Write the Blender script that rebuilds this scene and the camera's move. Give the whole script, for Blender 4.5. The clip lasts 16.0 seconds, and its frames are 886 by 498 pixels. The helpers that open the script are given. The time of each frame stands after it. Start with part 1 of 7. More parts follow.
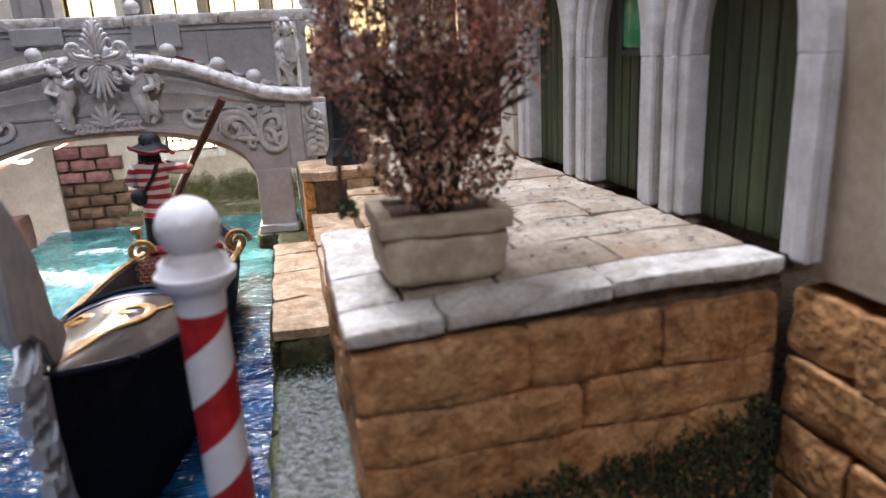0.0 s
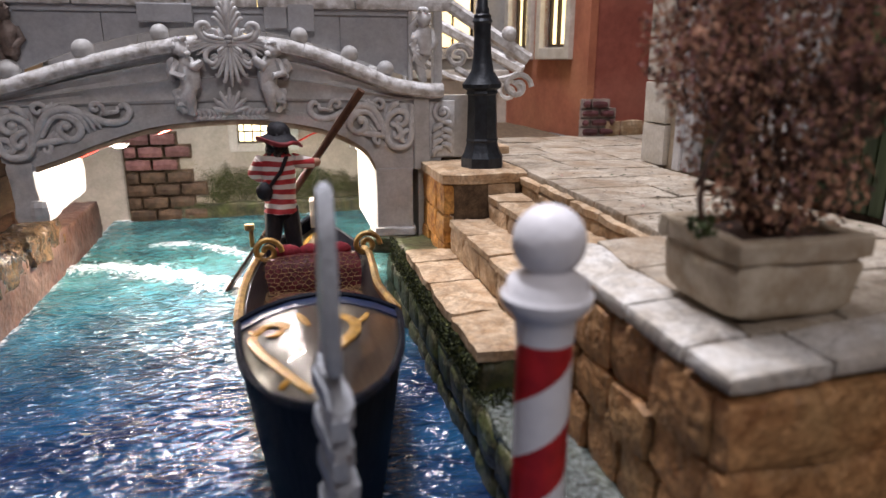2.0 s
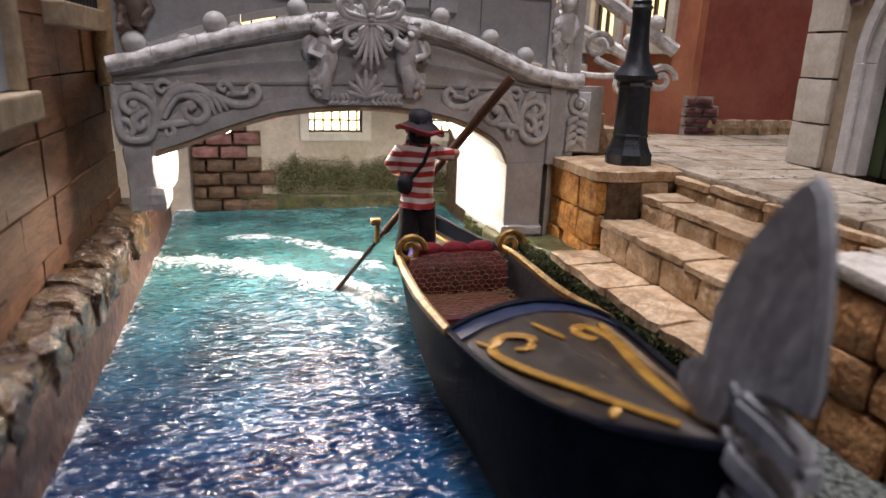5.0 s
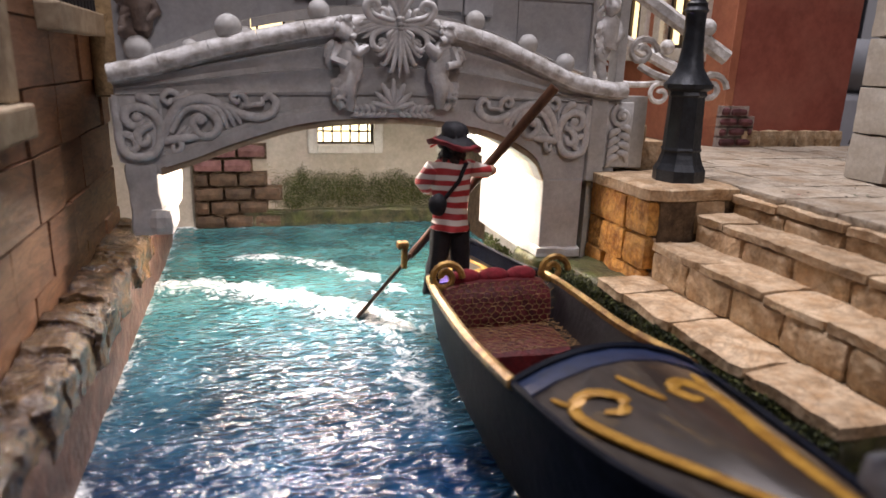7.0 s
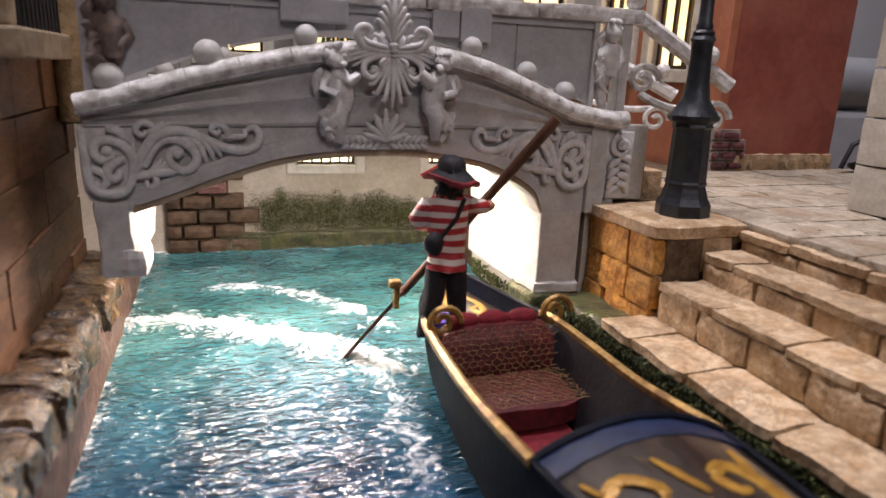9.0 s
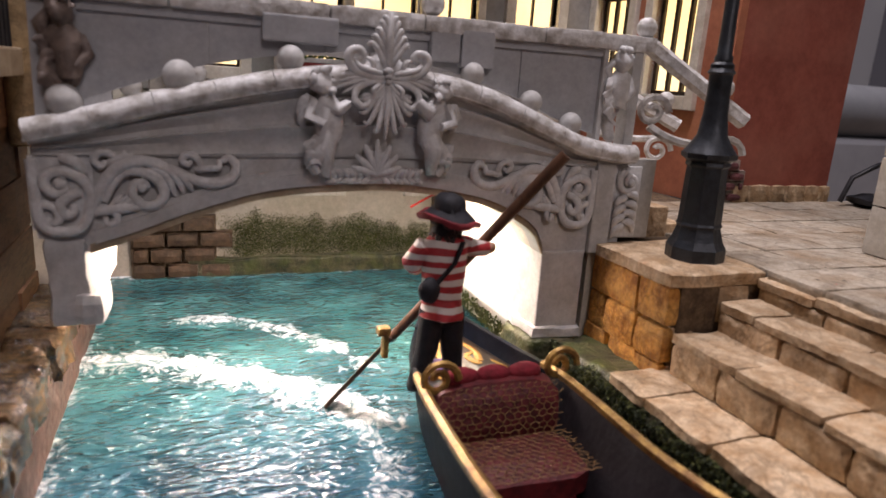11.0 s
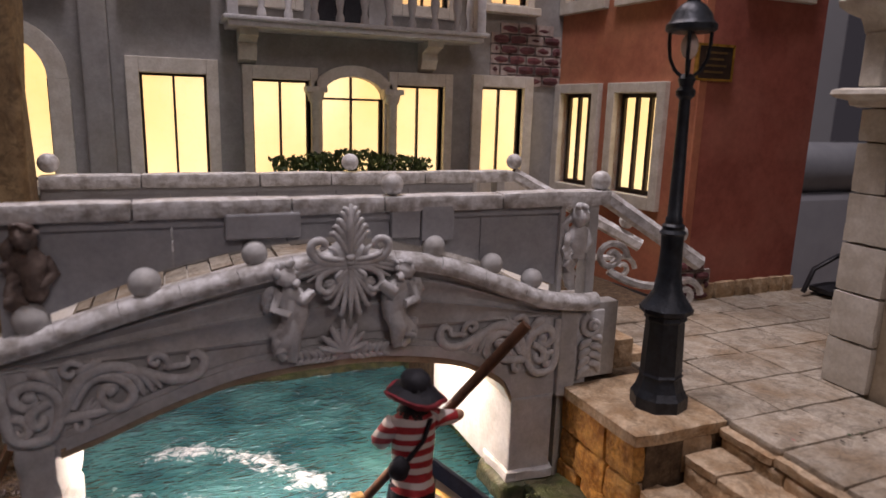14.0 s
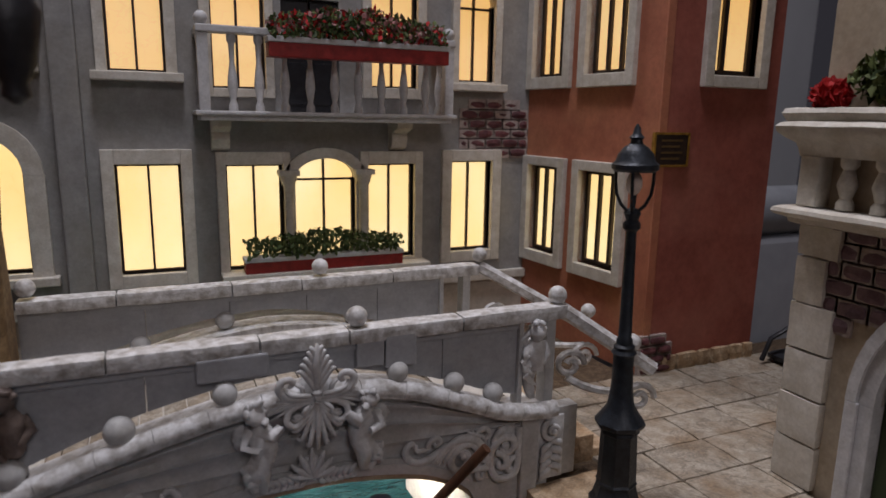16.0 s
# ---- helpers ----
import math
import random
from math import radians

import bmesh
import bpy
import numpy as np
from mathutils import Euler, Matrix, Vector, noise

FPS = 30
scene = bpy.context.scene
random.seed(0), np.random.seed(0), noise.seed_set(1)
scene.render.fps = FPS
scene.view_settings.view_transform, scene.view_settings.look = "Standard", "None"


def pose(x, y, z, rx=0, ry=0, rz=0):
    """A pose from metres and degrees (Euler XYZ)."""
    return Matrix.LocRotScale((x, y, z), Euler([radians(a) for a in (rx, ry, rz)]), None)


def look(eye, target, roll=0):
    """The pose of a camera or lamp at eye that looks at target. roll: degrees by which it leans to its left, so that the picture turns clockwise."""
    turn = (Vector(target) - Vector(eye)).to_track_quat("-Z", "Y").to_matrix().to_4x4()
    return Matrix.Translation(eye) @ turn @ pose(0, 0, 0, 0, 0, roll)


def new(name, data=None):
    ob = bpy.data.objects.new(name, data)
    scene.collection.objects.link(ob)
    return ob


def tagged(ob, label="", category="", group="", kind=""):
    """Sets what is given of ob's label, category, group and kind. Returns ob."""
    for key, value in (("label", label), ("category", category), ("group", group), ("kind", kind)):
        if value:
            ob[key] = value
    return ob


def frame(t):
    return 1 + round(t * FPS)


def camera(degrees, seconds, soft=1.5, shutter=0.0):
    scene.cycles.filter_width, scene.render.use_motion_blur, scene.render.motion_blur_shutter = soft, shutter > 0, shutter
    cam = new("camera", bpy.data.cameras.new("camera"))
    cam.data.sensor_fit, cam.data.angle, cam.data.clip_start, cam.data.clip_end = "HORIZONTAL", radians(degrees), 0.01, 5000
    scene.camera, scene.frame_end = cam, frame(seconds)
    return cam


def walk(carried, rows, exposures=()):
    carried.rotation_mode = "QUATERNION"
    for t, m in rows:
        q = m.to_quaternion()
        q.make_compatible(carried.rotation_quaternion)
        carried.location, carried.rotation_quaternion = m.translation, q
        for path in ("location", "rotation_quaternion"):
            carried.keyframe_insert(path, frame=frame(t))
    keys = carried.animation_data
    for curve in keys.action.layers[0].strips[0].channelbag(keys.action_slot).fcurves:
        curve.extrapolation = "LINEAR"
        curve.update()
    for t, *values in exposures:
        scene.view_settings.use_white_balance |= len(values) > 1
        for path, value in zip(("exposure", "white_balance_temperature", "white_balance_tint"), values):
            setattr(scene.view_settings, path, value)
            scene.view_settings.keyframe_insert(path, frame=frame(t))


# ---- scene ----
cam = camera(67.6, 16.0)
cam.data.dof.use_dof, cam.data.dof.focus_distance, cam.data.dof.aperture_fstop = True, 0.37, 13.0
METRES, EYE, TILT, LEAN, TURN = 0.40, 0.14, 0.0, 0.0, -12.5
ROWS = [
    (0.0, 0.0, 0.0, 0.0, -0.9, -16.27, 3.07),
    (0.5, -0.0539, 0.0283, 0.0054, -2.58, -16.01, 1.95),
    (1.0, -0.0995, 0.0447, 0.0079, -2.97, -16.14, 1.51),
    (1.5, -0.1535, 0.0562, -0.0009, -2.04, -16.13, 0.83),
    (2.0, -0.2146, 0.0678, -0.0032, -1.41, -15.92, -0.1),
    (2.5, -0.2509, 0.08, -0.0051, -1.23, -15.72, -0.14),
    (3.0, -0.2835, 0.0976, -0.0074, -2.06, -15.76, -0.59),
    (3.5, -0.326, 0.1121, -0.0123, -1.86, -15.51, -0.75),
    (4.0, -0.3439, 0.1191, -0.0132, -2.5, -15.69, -1.06),
    (4.5, -0.3715, 0.1212, -0.0135, -3.02, -15.62, -1.46),
    (5.0, -0.4233, 0.1361, -0.0194, -2.64, -16.22, -1.92),
    (7.5, -0.4736, 0.2373, -0.0218, -3.75, -15.37, -1.93),
    (8.0, -0.4798, 0.253, -0.0221, -4.16, -15.22, -2.07),
    (8.5, -0.4891, 0.2609, -0.0097, -4.58, -15.09, -2.2),
    (9.0, -0.4928, 0.2748, 0.0024, -5.79, -15.07, -2.36),
    (11.5, -0.5085, 0.3554, 0.032, -8.31, -13.79, -3.66),
    (12.0, -0.4936, 0.3518, 0.0627, -9.16, -13.25, -3.14),
    (12.5, -0.4907, 0.3649, 0.0869, -9.55, -12.53, -3.11),
    (13.0, -0.5013, 0.3548, 0.1113, -9.34, -12.38, -2.73),
    (13.5, -0.502, 0.3567, 0.1284, -9.21, -12.15, -2.4),
    (14.0, -0.4925, 0.3639, 0.1655, -9.64, -11.97, -1.63),
    (14.5, -0.4879, 0.3757, 0.2047, -10.09, -12.02, -1.47),
    (15.0, -0.4849, 0.3833, 0.2288, -10.56, -12.41, -1.58),
    (15.5, -0.4855, 0.3774, 0.2552, -11.02, -12.08, -1.42),
    (16.0, -0.4745, 0.3502, 0.2965, -11.21, -11.24, -1.0),
]
walk(cam, [(t, pose(0, 0, EYE, TILT, LEAN, TURN) @ pose(METRES * x, METRES * y, METRES * z, 90 + pitch, roll, yaw)) for t, x, y, z, yaw, pitch, roll in ROWS],
     exposures=[(t, e, 6500 + 60 * min(5, max(0, g - 14)) - 280 * max(0, 14 - g), g) for t, e, g in ((0.0, 1.5, 12), (1.5, 1.3, 13), (3.0, 1.05, 14), (5.0, 0.98, 15), (9.0, 1.03, 17), (11.5, 0.78, 21), (12.0, 0.84, 25), (13.0, 0.55, 25), (14.0, 0.24, 23), (14.8, 0.06, 15.5), (16.0, -0.03, 13.4))])

# ---- world and light ----
world = bpy.data.worlds.new("world")
scene.world = world
world.use_nodes = True
world.node_tree.nodes["Background"].inputs[0].default_value = (0.80, 0.76, 0.90, 1)
world.node_tree.nodes["Background"].inputs[1].default_value = 0.030


def area_lamp(name, m, size, watts, colour, size_y=None):
    d = bpy.data.lights.new(name, "AREA")
    d.energy, d.color, d.size = watts, colour, size
    if size_y:
        d.shape, d.size_y = "RECTANGLE", size_y
    ob = new(name, d)
    ob.matrix_world = m
    return ob


# an added fill lamp high behind the camera brightens the front faces; two ceiling lamps hang over and beyond the model
area_lamp("front_fill_light", look((-0.10, -0.70, 0.95), (-0.08, 0.4, 0.08)), 0.35, 1.95, (1.0, 0.93, 0.93))
area_lamp("ceiling_light_lamp", look((-0.12, 0.36, 1.35), (-0.06, 0.42, 0.0)), 0.22, 7.4, (0.97, 0.95, 1.0))
area_lamp("far_ceiling_light_lamp", look((-0.09, 0.98, 1.22), (-0.12, 0.28, 0.0)), 0.26, 4.2, (1.0, 0.93, 0.93))
# lamps on the underside of the bridge
area_lamp("bridge_lamp", look((-0.125, 0.480, 0.0985), (-0.125, 0.479, 0)), 0.05, 0.30, (1.0, 0.86, 0.78), 0.02)
area_lamp("bridge_lamp", look((-0.045, 0.490, 0.090), (0.0, 0.50, 0.03)), 0.02, 0.12, (1.0, 0.88, 0.66), 0.02)
area_lamp("bridge_lamp", look((-0.172, 0.478, 0.088), (-0.210, 0.470, 0.055)), 0.02, 0.09, (1.0, 0.88, 0.66), 0.02)

# ---- materials ----
def material(name, col, col2=None, rough=0.7, metal=0.0, scale=300.0, bump=0.25, bscale=None, dirt=None, dirt_scale=60.0, dirt_amount=0.5, vary=0.0, spec=0.4, coat=0.0, emit=None, emit_strength=0.0, stretch=(1, 1, 1), speckle=0.0, relief=0.0012):
    m = bpy.data.materials.new(name)
    m.use_nodes = True
    nt = m.node_tree
    n, l = nt.nodes, nt.links
    b = n["Principled BSDF"]
    geo = n.new("ShaderNodeNewGeometry")
    mp = n.new("ShaderNodeMapping")
    mp.inputs["Scale"].default_value = stretch
    l.new(geo.outputs["Position"], mp.inputs["Vector"])
    fine = n.new("ShaderNodeTexNoise")
    fine.inputs["Scale"].default_value = scale
    fine.inputs["Detail"].default_value = 6
    fine.inputs["Roughness"].default_value = 0.65
    l.new(mp.outputs[0], fine.inputs["Vector"])
    ramp = n.new("ShaderNodeValToRGB")
    ramp.color_ramp.elements[0].position, ramp.color_ramp.elements[1].position = 0.38, 0.62
    ramp.color_ramp.elements[0].color = (*(col2 or [c * 0.7 for c in col]), 1)
    ramp.color_ramp.elements[1].color = (*col, 1)
    l.new(fine.outputs["Fac"], ramp.inputs[0])
    out = ramp.outputs[0]
    if dirt:
        big = n.new("ShaderNodeTexNoise")
        big.inputs["Scale"].default_value = dirt_scale
        big.inputs["Detail"].default_value = 4
        l.new(mp.outputs[0], big.inputs["Vector"])
        r2 = n.new("ShaderNodeMapRange")
        r2.inputs[1].default_value, r2.inputs[2].default_value = 0.45, 0.72
        r2.inputs[4].default_value = dirt_amount
        l.new(big.outputs["Fac"], r2.inputs[0])
        mix = n.new("ShaderNodeMix")
        mix.data_type = "RGBA"
        l.new(r2.outputs[0], mix.inputs[0])
        l.new(out, mix.inputs[6])
        mix.inputs[7].default_value = (*dirt, 1)
        out = mix.outputs[2]
    if speckle > 0.3:
        # thin dark veins of old grime
        vn = n.new("ShaderNodeTexNoise")
        vn.inputs["Scale"].default_value = 55
        vn.inputs["Detail"].default_value = 7
        vn.inputs["Roughness"].default_value = 0.62
        vn.inputs["Distortion"].default_value = 0.8
        l.new(mp.outputs[0], vn.inputs["Vector"])
        va = n.new("ShaderNodeMath")
        va.operation = "SUBTRACT"
        va.inputs[1].default_value = 0.5
        l.new(vn.outputs["Fac"], va.inputs[0])
        vb = n.new("ShaderNodeMath")
        vb.operation = "ABSOLUTE"
        l.new(va.outputs[0], vb.inputs[0])
        vr = n.new("ShaderNodeMapRange")
        vr.inputs[1].default_value, vr.inputs[2].default_value = 0.004, 0.035
        vr.inputs[3].default_value, vr.inputs[4].default_value = 0.42, 0.0
        l.new(vb.outputs[0], vr.inputs[0])
        vm = n.new("ShaderNodeMix")
        vm.data_type = "RGBA"
        l.new(vr.outputs[0], vm.inputs[0])
        l.new(out, vm.inputs[6])
        vm.inputs[7].default_value = (*[c * 0.35 for c in (col2 or col)], 1)
        out = vm.outputs[2]
    if speckle:
        sp = n.new("ShaderNodeTexNoise")
        sp.inputs["Scale"].default_value = scale * 5
        sp.inputs["Detail"].default_value = 8
        sp.inputs["Roughness"].default_value = 0.75
        l.new(mp.outputs[0], sp.inputs["Vector"])
        sr = n.new("ShaderNodeMapRange")
        sr.inputs[1].default_value, sr.inputs[2].default_value = 0.3, 0.7
        sr.inputs[3].default_value, sr.inputs[4].default_value = 1 - speckle, 1 + speckle * 0.5
        l.new(sp.outputs["Fac"], sr.inputs[0])
        sh = n.new("ShaderNodeHueSaturation")
        l.new(sr.outputs[0], sh.inputs["Value"])
        l.new(out, sh.inputs["Color"])
        out = sh.outputs[0]
    if vary:
        oi = n.new("ShaderNodeObjectInfo")
        mr = n.new("ShaderNodeMapRange")
        mr.inputs[3].default_value, mr.inputs[4].default_value = 1 - vary, 1 + vary * 0.6
        l.new(oi.outputs["Random"], mr.inputs[0])
        hsv = n.new("ShaderNodeHueSaturation")
        l.new(mr.outputs[0], hsv.inputs["Value"])
        l.new(out, hsv.inputs["Color"])
        out = hsv.outputs[0]
    l.new(out, b.inputs["Base Color"])
    b.inputs["Roughness"].default_value = rough
    b.inputs["Metallic"].default_value = metal
    b.inputs["Specular IOR Level"].default_value = spec
    b.inputs["Coat Weight"].default_value = coat
    if bump:
        bn = n.new("ShaderNodeTexNoise")
        bn.inputs["Scale"].default_value = bscale or scale * 2.2
        bn.inputs["Detail"].default_value = 5
        l.new(mp.outputs[0], bn.inputs["Vector"])
        bp = n.new("ShaderNodeBump")
        bp.inputs["Strength"].default_value = bump
        bp.inputs["Distance"].default_value = relief
        l.new(bn.outputs["Fac"], bp.inputs["Height"])
        l.new(bp.outputs[0], b.inputs["Normal"])
    if emit:
        b.inputs["Emission Color"].default_value = (*emit, 1)
        b.inputs["Emission Strength"].default_value = emit_strength
    return m


STONE_BROWN = material("stone_brown", (0.60, 0.325, 0.14), (0.30, 0.135, 0.050), 0.5, scale=140, bump=0.8, dirt=(0.38, 0.26, 0.12), dirt_scale=50, dirt_amount=0.6, vary=0.22, speckle=0.35, relief=0.0022)
# golden colour stands in for warm lamp light on the plinth's canal side
STONE_WARM_LIT = material("stone_warm_lit", (0.76, 0.37, 0.075), (0.34, 0.125, 0.02), 0.6, scale=160, bump=0.6, dirt=(0.55, 0.34, 0.12), dirt_scale=60, vary=0.15, speckle=0.35, relief=0.0022)
STONE_STEP = material("stone_step", (0.64, 0.49, 0.33), (0.42, 0.27, 0.145), 0.65, scale=120, bump=0.5, dirt=(0.28, 0.19, 0.11), dirt_scale=70, dirt_amount=0.6, vary=0.14, speckle=0.35, relief=0.0022)
STONE_PALE = material("stone_pale", (0.50, 0.445, 0.365), (0.34, 0.285, 0.215), 0.55, scale=110, bump=0.5, dirt=(0.25, 0.165, 0.09), dirt_scale=38, dirt_amount=0.75, vary=0.13, speckle=0.35, relief=0.0022)
STONE_WHITE = material("stone_whitewashed", (0.66, 0.65, 0.62), (0.50, 0.46, 0.40), 0.6, scale=110, bump=0.4, dirt=(0.42, 0.35, 0.27), dirt_scale=60, dirt_amount=0.6, vary=0.08, speckle=0.35, relief=0.0022)
MORTAR = material("mortar", (0.16, 0.11, 0.065), (0.08, 0.05, 0.03), 0.85, scale=200, bump=0.5, speckle=0.35, relief=0.0022)
BRIDGE_GREY = material("bridge_grey", (0.56, 0.56, 0.55), (0.45, 0.45, 0.45), 0.55, scale=90, bump=0.18, dirt=(0.36, 0.33, 0.29), dirt_scale=70, dirt_amount=0.5, speckle=0.18)
BRIDGE_ORN = material("bridge_ornament_plaster", (0.70, 0.70, 0.70), (0.57, 0.57, 0.57), 0.4, scale=150, bump=0.25, dirt=(0.30, 0.27, 0.24), dirt_scale=170, dirt_amount=0.4, speckle=0.18)
BRIDGE_WHITE = material("bridge_white", (0.76, 0.76, 0.76), (0.54, 0.53, 0.51), 0.42, scale=180, bump=0.45, dirt=(0.17, 0.135, 0.10), dirt_scale=210, dirt_amount=0.7, speckle=0.18)
PANEL_GREY = material("panel_grey", (0.43, 0.44, 0.46), (0.36, 0.37, 0.39), 0.6, scale=80, bump=0.12, dirt=(0.30, 0.29, 0.28), dirt_scale=50, dirt_amount=0.4, speckle=0.18)
HOUSE_GREY = material("house_grey", (0.315, 0.31, 0.305), (0.25, 0.245, 0.24), 0.75, scale=60, bump=0.15, dirt=(0.30, 0.27, 0.22), dirt_scale=18, dirt_amount=0.5, speckle=0.18)
HOUSE_LOW = material("house_low_wall", (0.56, 0.50, 0.42), (0.45, 0.40, 0.33), 0.75, scale=60, bump=0.2, dirt=(0.38, 0.33, 0.25), dirt_scale=25, dirt_amount=0.5, speckle=0.18)
TRIM_CREAM = material("trim_cream", (0.68, 0.65, 0.59), (0.57, 0.53, 0.46), 0.6, scale=120, bump=0.12, dirt=(0.40, 0.35, 0.28), dirt_scale=80, dirt_amount=0.4, speckle=0.18)
TRIM_GREY = material("trim_grey_white", (0.62, 0.62, 0.63), (0.50, 0.50, 0.51), 0.55, scale=140, bump=0.15, dirt=(0.40, 0.38, 0.35), dirt_scale=80, dirt_amount=0.4, speckle=0.18)
# one red plaster, its shaded front and lit side put into the colours
RED_WALL_SHADED = material("red_wall_shaded", (0.36, 0.105, 0.075), (0.27, 0.075, 0.054), 0.7, scale=50, bump=0.15, dirt=(0.42, 0.165, 0.12), dirt_scale=20, dirt_amount=0.5, speckle=0.18)
RED_WALL_LIT = material("red_wall_lit", (0.48, 0.175, 0.10), (0.38, 0.13, 0.075), 0.7, scale=50, bump=0.15, dirt=(0.52, 0.25, 0.13), dirt_scale=20, dirt_amount=0.5, speckle=0.18)
LEFT_WALL = material("left_wall_brown", (0.27, 0.130, 0.065), (0.17, 0.075, 0.036), 0.5, scale=70, bump=0.25, dirt=(0.36, 0.20, 0.11), dirt_scale=30, dirt_amount=0.6, vary=0.12, stretch=(1, 0.35, 1.6), speckle=0.35, relief=0.0022)
OCHRE = material("ochre_plaster", (0.36, 0.25, 0.13), (0.22, 0.14, 0.07), 0.7, scale=80, bump=0.3, speckle=0.35, relief=0.0022)
ROCK_DARK = material("ledge_rock", (0.125, 0.070, 0.030), (0.028, 0.015, 0.008), 0.2, scale=240, bump=1.0, bscale=330, dirt=(0.26, 0.16, 0.07), dirt_scale=80, dirt_amount=0.5, vary=0.2, spec=0.8, speckle=0.35, relief=0.0022)
PINK_PLASTER = material("waterline_plaster", (0.15, 0.075, 0.052), (0.07, 0.036, 0.026), 0.5, scale=90, bump=0.6, dirt=(0.27, 0.19, 0.16), dirt_scale=70, dirt_amount=0.5, speckle=0.35, relief=0.0022)
DARK_GREEN = material("door_green", (0.040, 0.058, 0.024), (0.018, 0.028, 0.011), 0.5, scale=200, bump=0.35, dirt=(0.065, 0.085, 0.035), dirt_scale=70, stretch=(1, 1, 0.12), vary=0.15)
BLACK = material("black_paint", (0.022, 0.022, 0.026), (0.012, 0.012, 0.015), 0.45, scale=160, bump=0.2)
NAVY = material("boat_blue_black", (0.005, 0.007, 0.014), (0.003, 0.004, 0.007), 0.55, scale=160, bump=0.25, dirt=(0.018, 0.020, 0.028), dirt_scale=90, dirt_amount=0.4, spec=0.05, speckle=0.18)
NAVY_BLUE = material("boat_blue_band", (0.012, 0.024, 0.068), (0.008, 0.014, 0.036), 0.4, scale=160, bump=0.2)
DECK_BROWN = material("foredeck_brown", (0.030, 0.023, 0.019), (0.015, 0.012, 0.011), 0.3, scale=110, bump=0.3, stretch=(1, 0.2, 1), dirt=(0.10, 0.075, 0.058), dirt_scale=80, dirt_amount=0.5, coat=0.5, speckle=0.18)
GOLD_PAINT = material("gold_paint", (0.38, 0.21, 0.032), (0.23, 0.115, 0.015), 0.4, 0.25, scale=220, bump=0.25)
GOLD_METAL = material("gold_trim", (0.46, 0.29, 0.085), (0.17, 0.09, 0.03), 0.42, 0.45, scale=170, bump=0.5, dirt=(0.12, 0.06, 0.025), dirt_scale=120, dirt_amount=0.7)
IRON = material("lamp_iron", (0.030, 0.036, 0.046), (0.016, 0.019, 0.024), 0.42, 0.3, scale=200, bump=0.25, speckle=0.18)
FERRO_GREY = material("prow_grey", (0.42, 0.44, 0.47), (0.30, 0.315, 0.34), 0.5, 0.2, scale=140, bump=0.5, stretch=(1, 1, 0.5), speckle=0.18)
POST_WHITE = material("post_white", (0.74, 0.74, 0.77), (0.69, 0.69, 0.72), 0.45, scale=180, bump=0.25)
POST_RED = material("post_red", (0.46, 0.018, 0.022), (0.30, 0.010, 0.014), 0.45, scale=160, bump=0.3)
WOOD_OAR = material("oar_wood", (0.11, 0.050, 0.026), (0.05, 0.022, 0.012), 0.45, scale=200, bump=0.3, stretch=(1, 1, 0.2))
BULB = material("lamp_bulb", (0.72, 0.58, 0.50), (0.6, 0.5, 0.44), 0.25, bump=0)
LEAF_BROWN = material("dry_leaves", (0.58, 0.32, 0.21), (0.36, 0.19, 0.12), 0.8, scale=60, bump=0, dirt=(0.26, 0.16, 0.08), dirt_scale=45, dirt_amount=0.7)
TWIG = material("twig", (0.09, 0.05, 0.035), (0.05, 0.028, 0.02), 0.8, scale=300, bump=0.3)
LEAF_GREEN = material("green_leaves", (0.07, 0.105, 0.03), (0.03, 0.05, 0.014), 0.7, scale=120, bump=0)
MOSS = material("moss", (0.085, 0.10, 0.026), (0.03, 0.042, 0.014), 0.9, scale=220, bump=0.8)
TAN_WALL = material("tan_plaster", (0.50, 0.42, 0.32), (0.39, 0.32, 0.235), 0.75, scale=60, bump=0.2, dirt=(0.32, 0.24, 0.15), dirt_scale=22, dirt_amount=0.6, speckle=0.18)
SILL_TAN = material("sill_tan", (0.40, 0.32, 0.22), (0.28, 0.21, 0.14), 0.7, scale=120, bump=0.25, speckle=0.18)
ROOM_GREY = material("room_wall_paint", (0.52, 0.53, 0.55), (0.48, 0.49, 0.51), 0.8, scale=6, bump=0)
CASE_GREY = material("grey_plastic", (0.26, 0.27, 0.29), (0.22, 0.23, 0.25), 0.5, scale=40, bump=0.05)

# ---- helpers of this scene: lengths below are in centimetres ----
CM = 0.01


def part(name, bm, mat, parent=None, label="", smooth=False):
    """Links a bmesh, whose lengths are centimetres, as one mesh object under a thing or a part."""
    me = bpy.data.meshes.new(name)
    bmesh.ops.scale(bm, vec=(CM, CM, CM), verts=bm.verts)
    bm.normal_update()
    bm.to_mesh(me)
    bm.free()
    for m in (mat if isinstance(mat, (list, tuple)) else [mat]):
        me.materials.append(m)
    if smooth:
        me.polygons.foreach_set("use_smooth", [True] * len(me.polygons))
        me.set_sharp_from_angle(angle=radians(smooth if smooth is not True else 50))
    ob = new(name, me)
    if parent:
        ob.parent = parent
    if label:
        ob["label"] = label
    return ob


def thing(name, x=0, y=0, z=0, rz=0, label="", category="", group="", kind=""):
    ob = new(name)
    ob.empty_display_size = 0.01
    ob.matrix_basis = pose(x * CM, y * CM, z * CM, 0, 0, rz)
    return tagged(ob, label, category, group, kind)


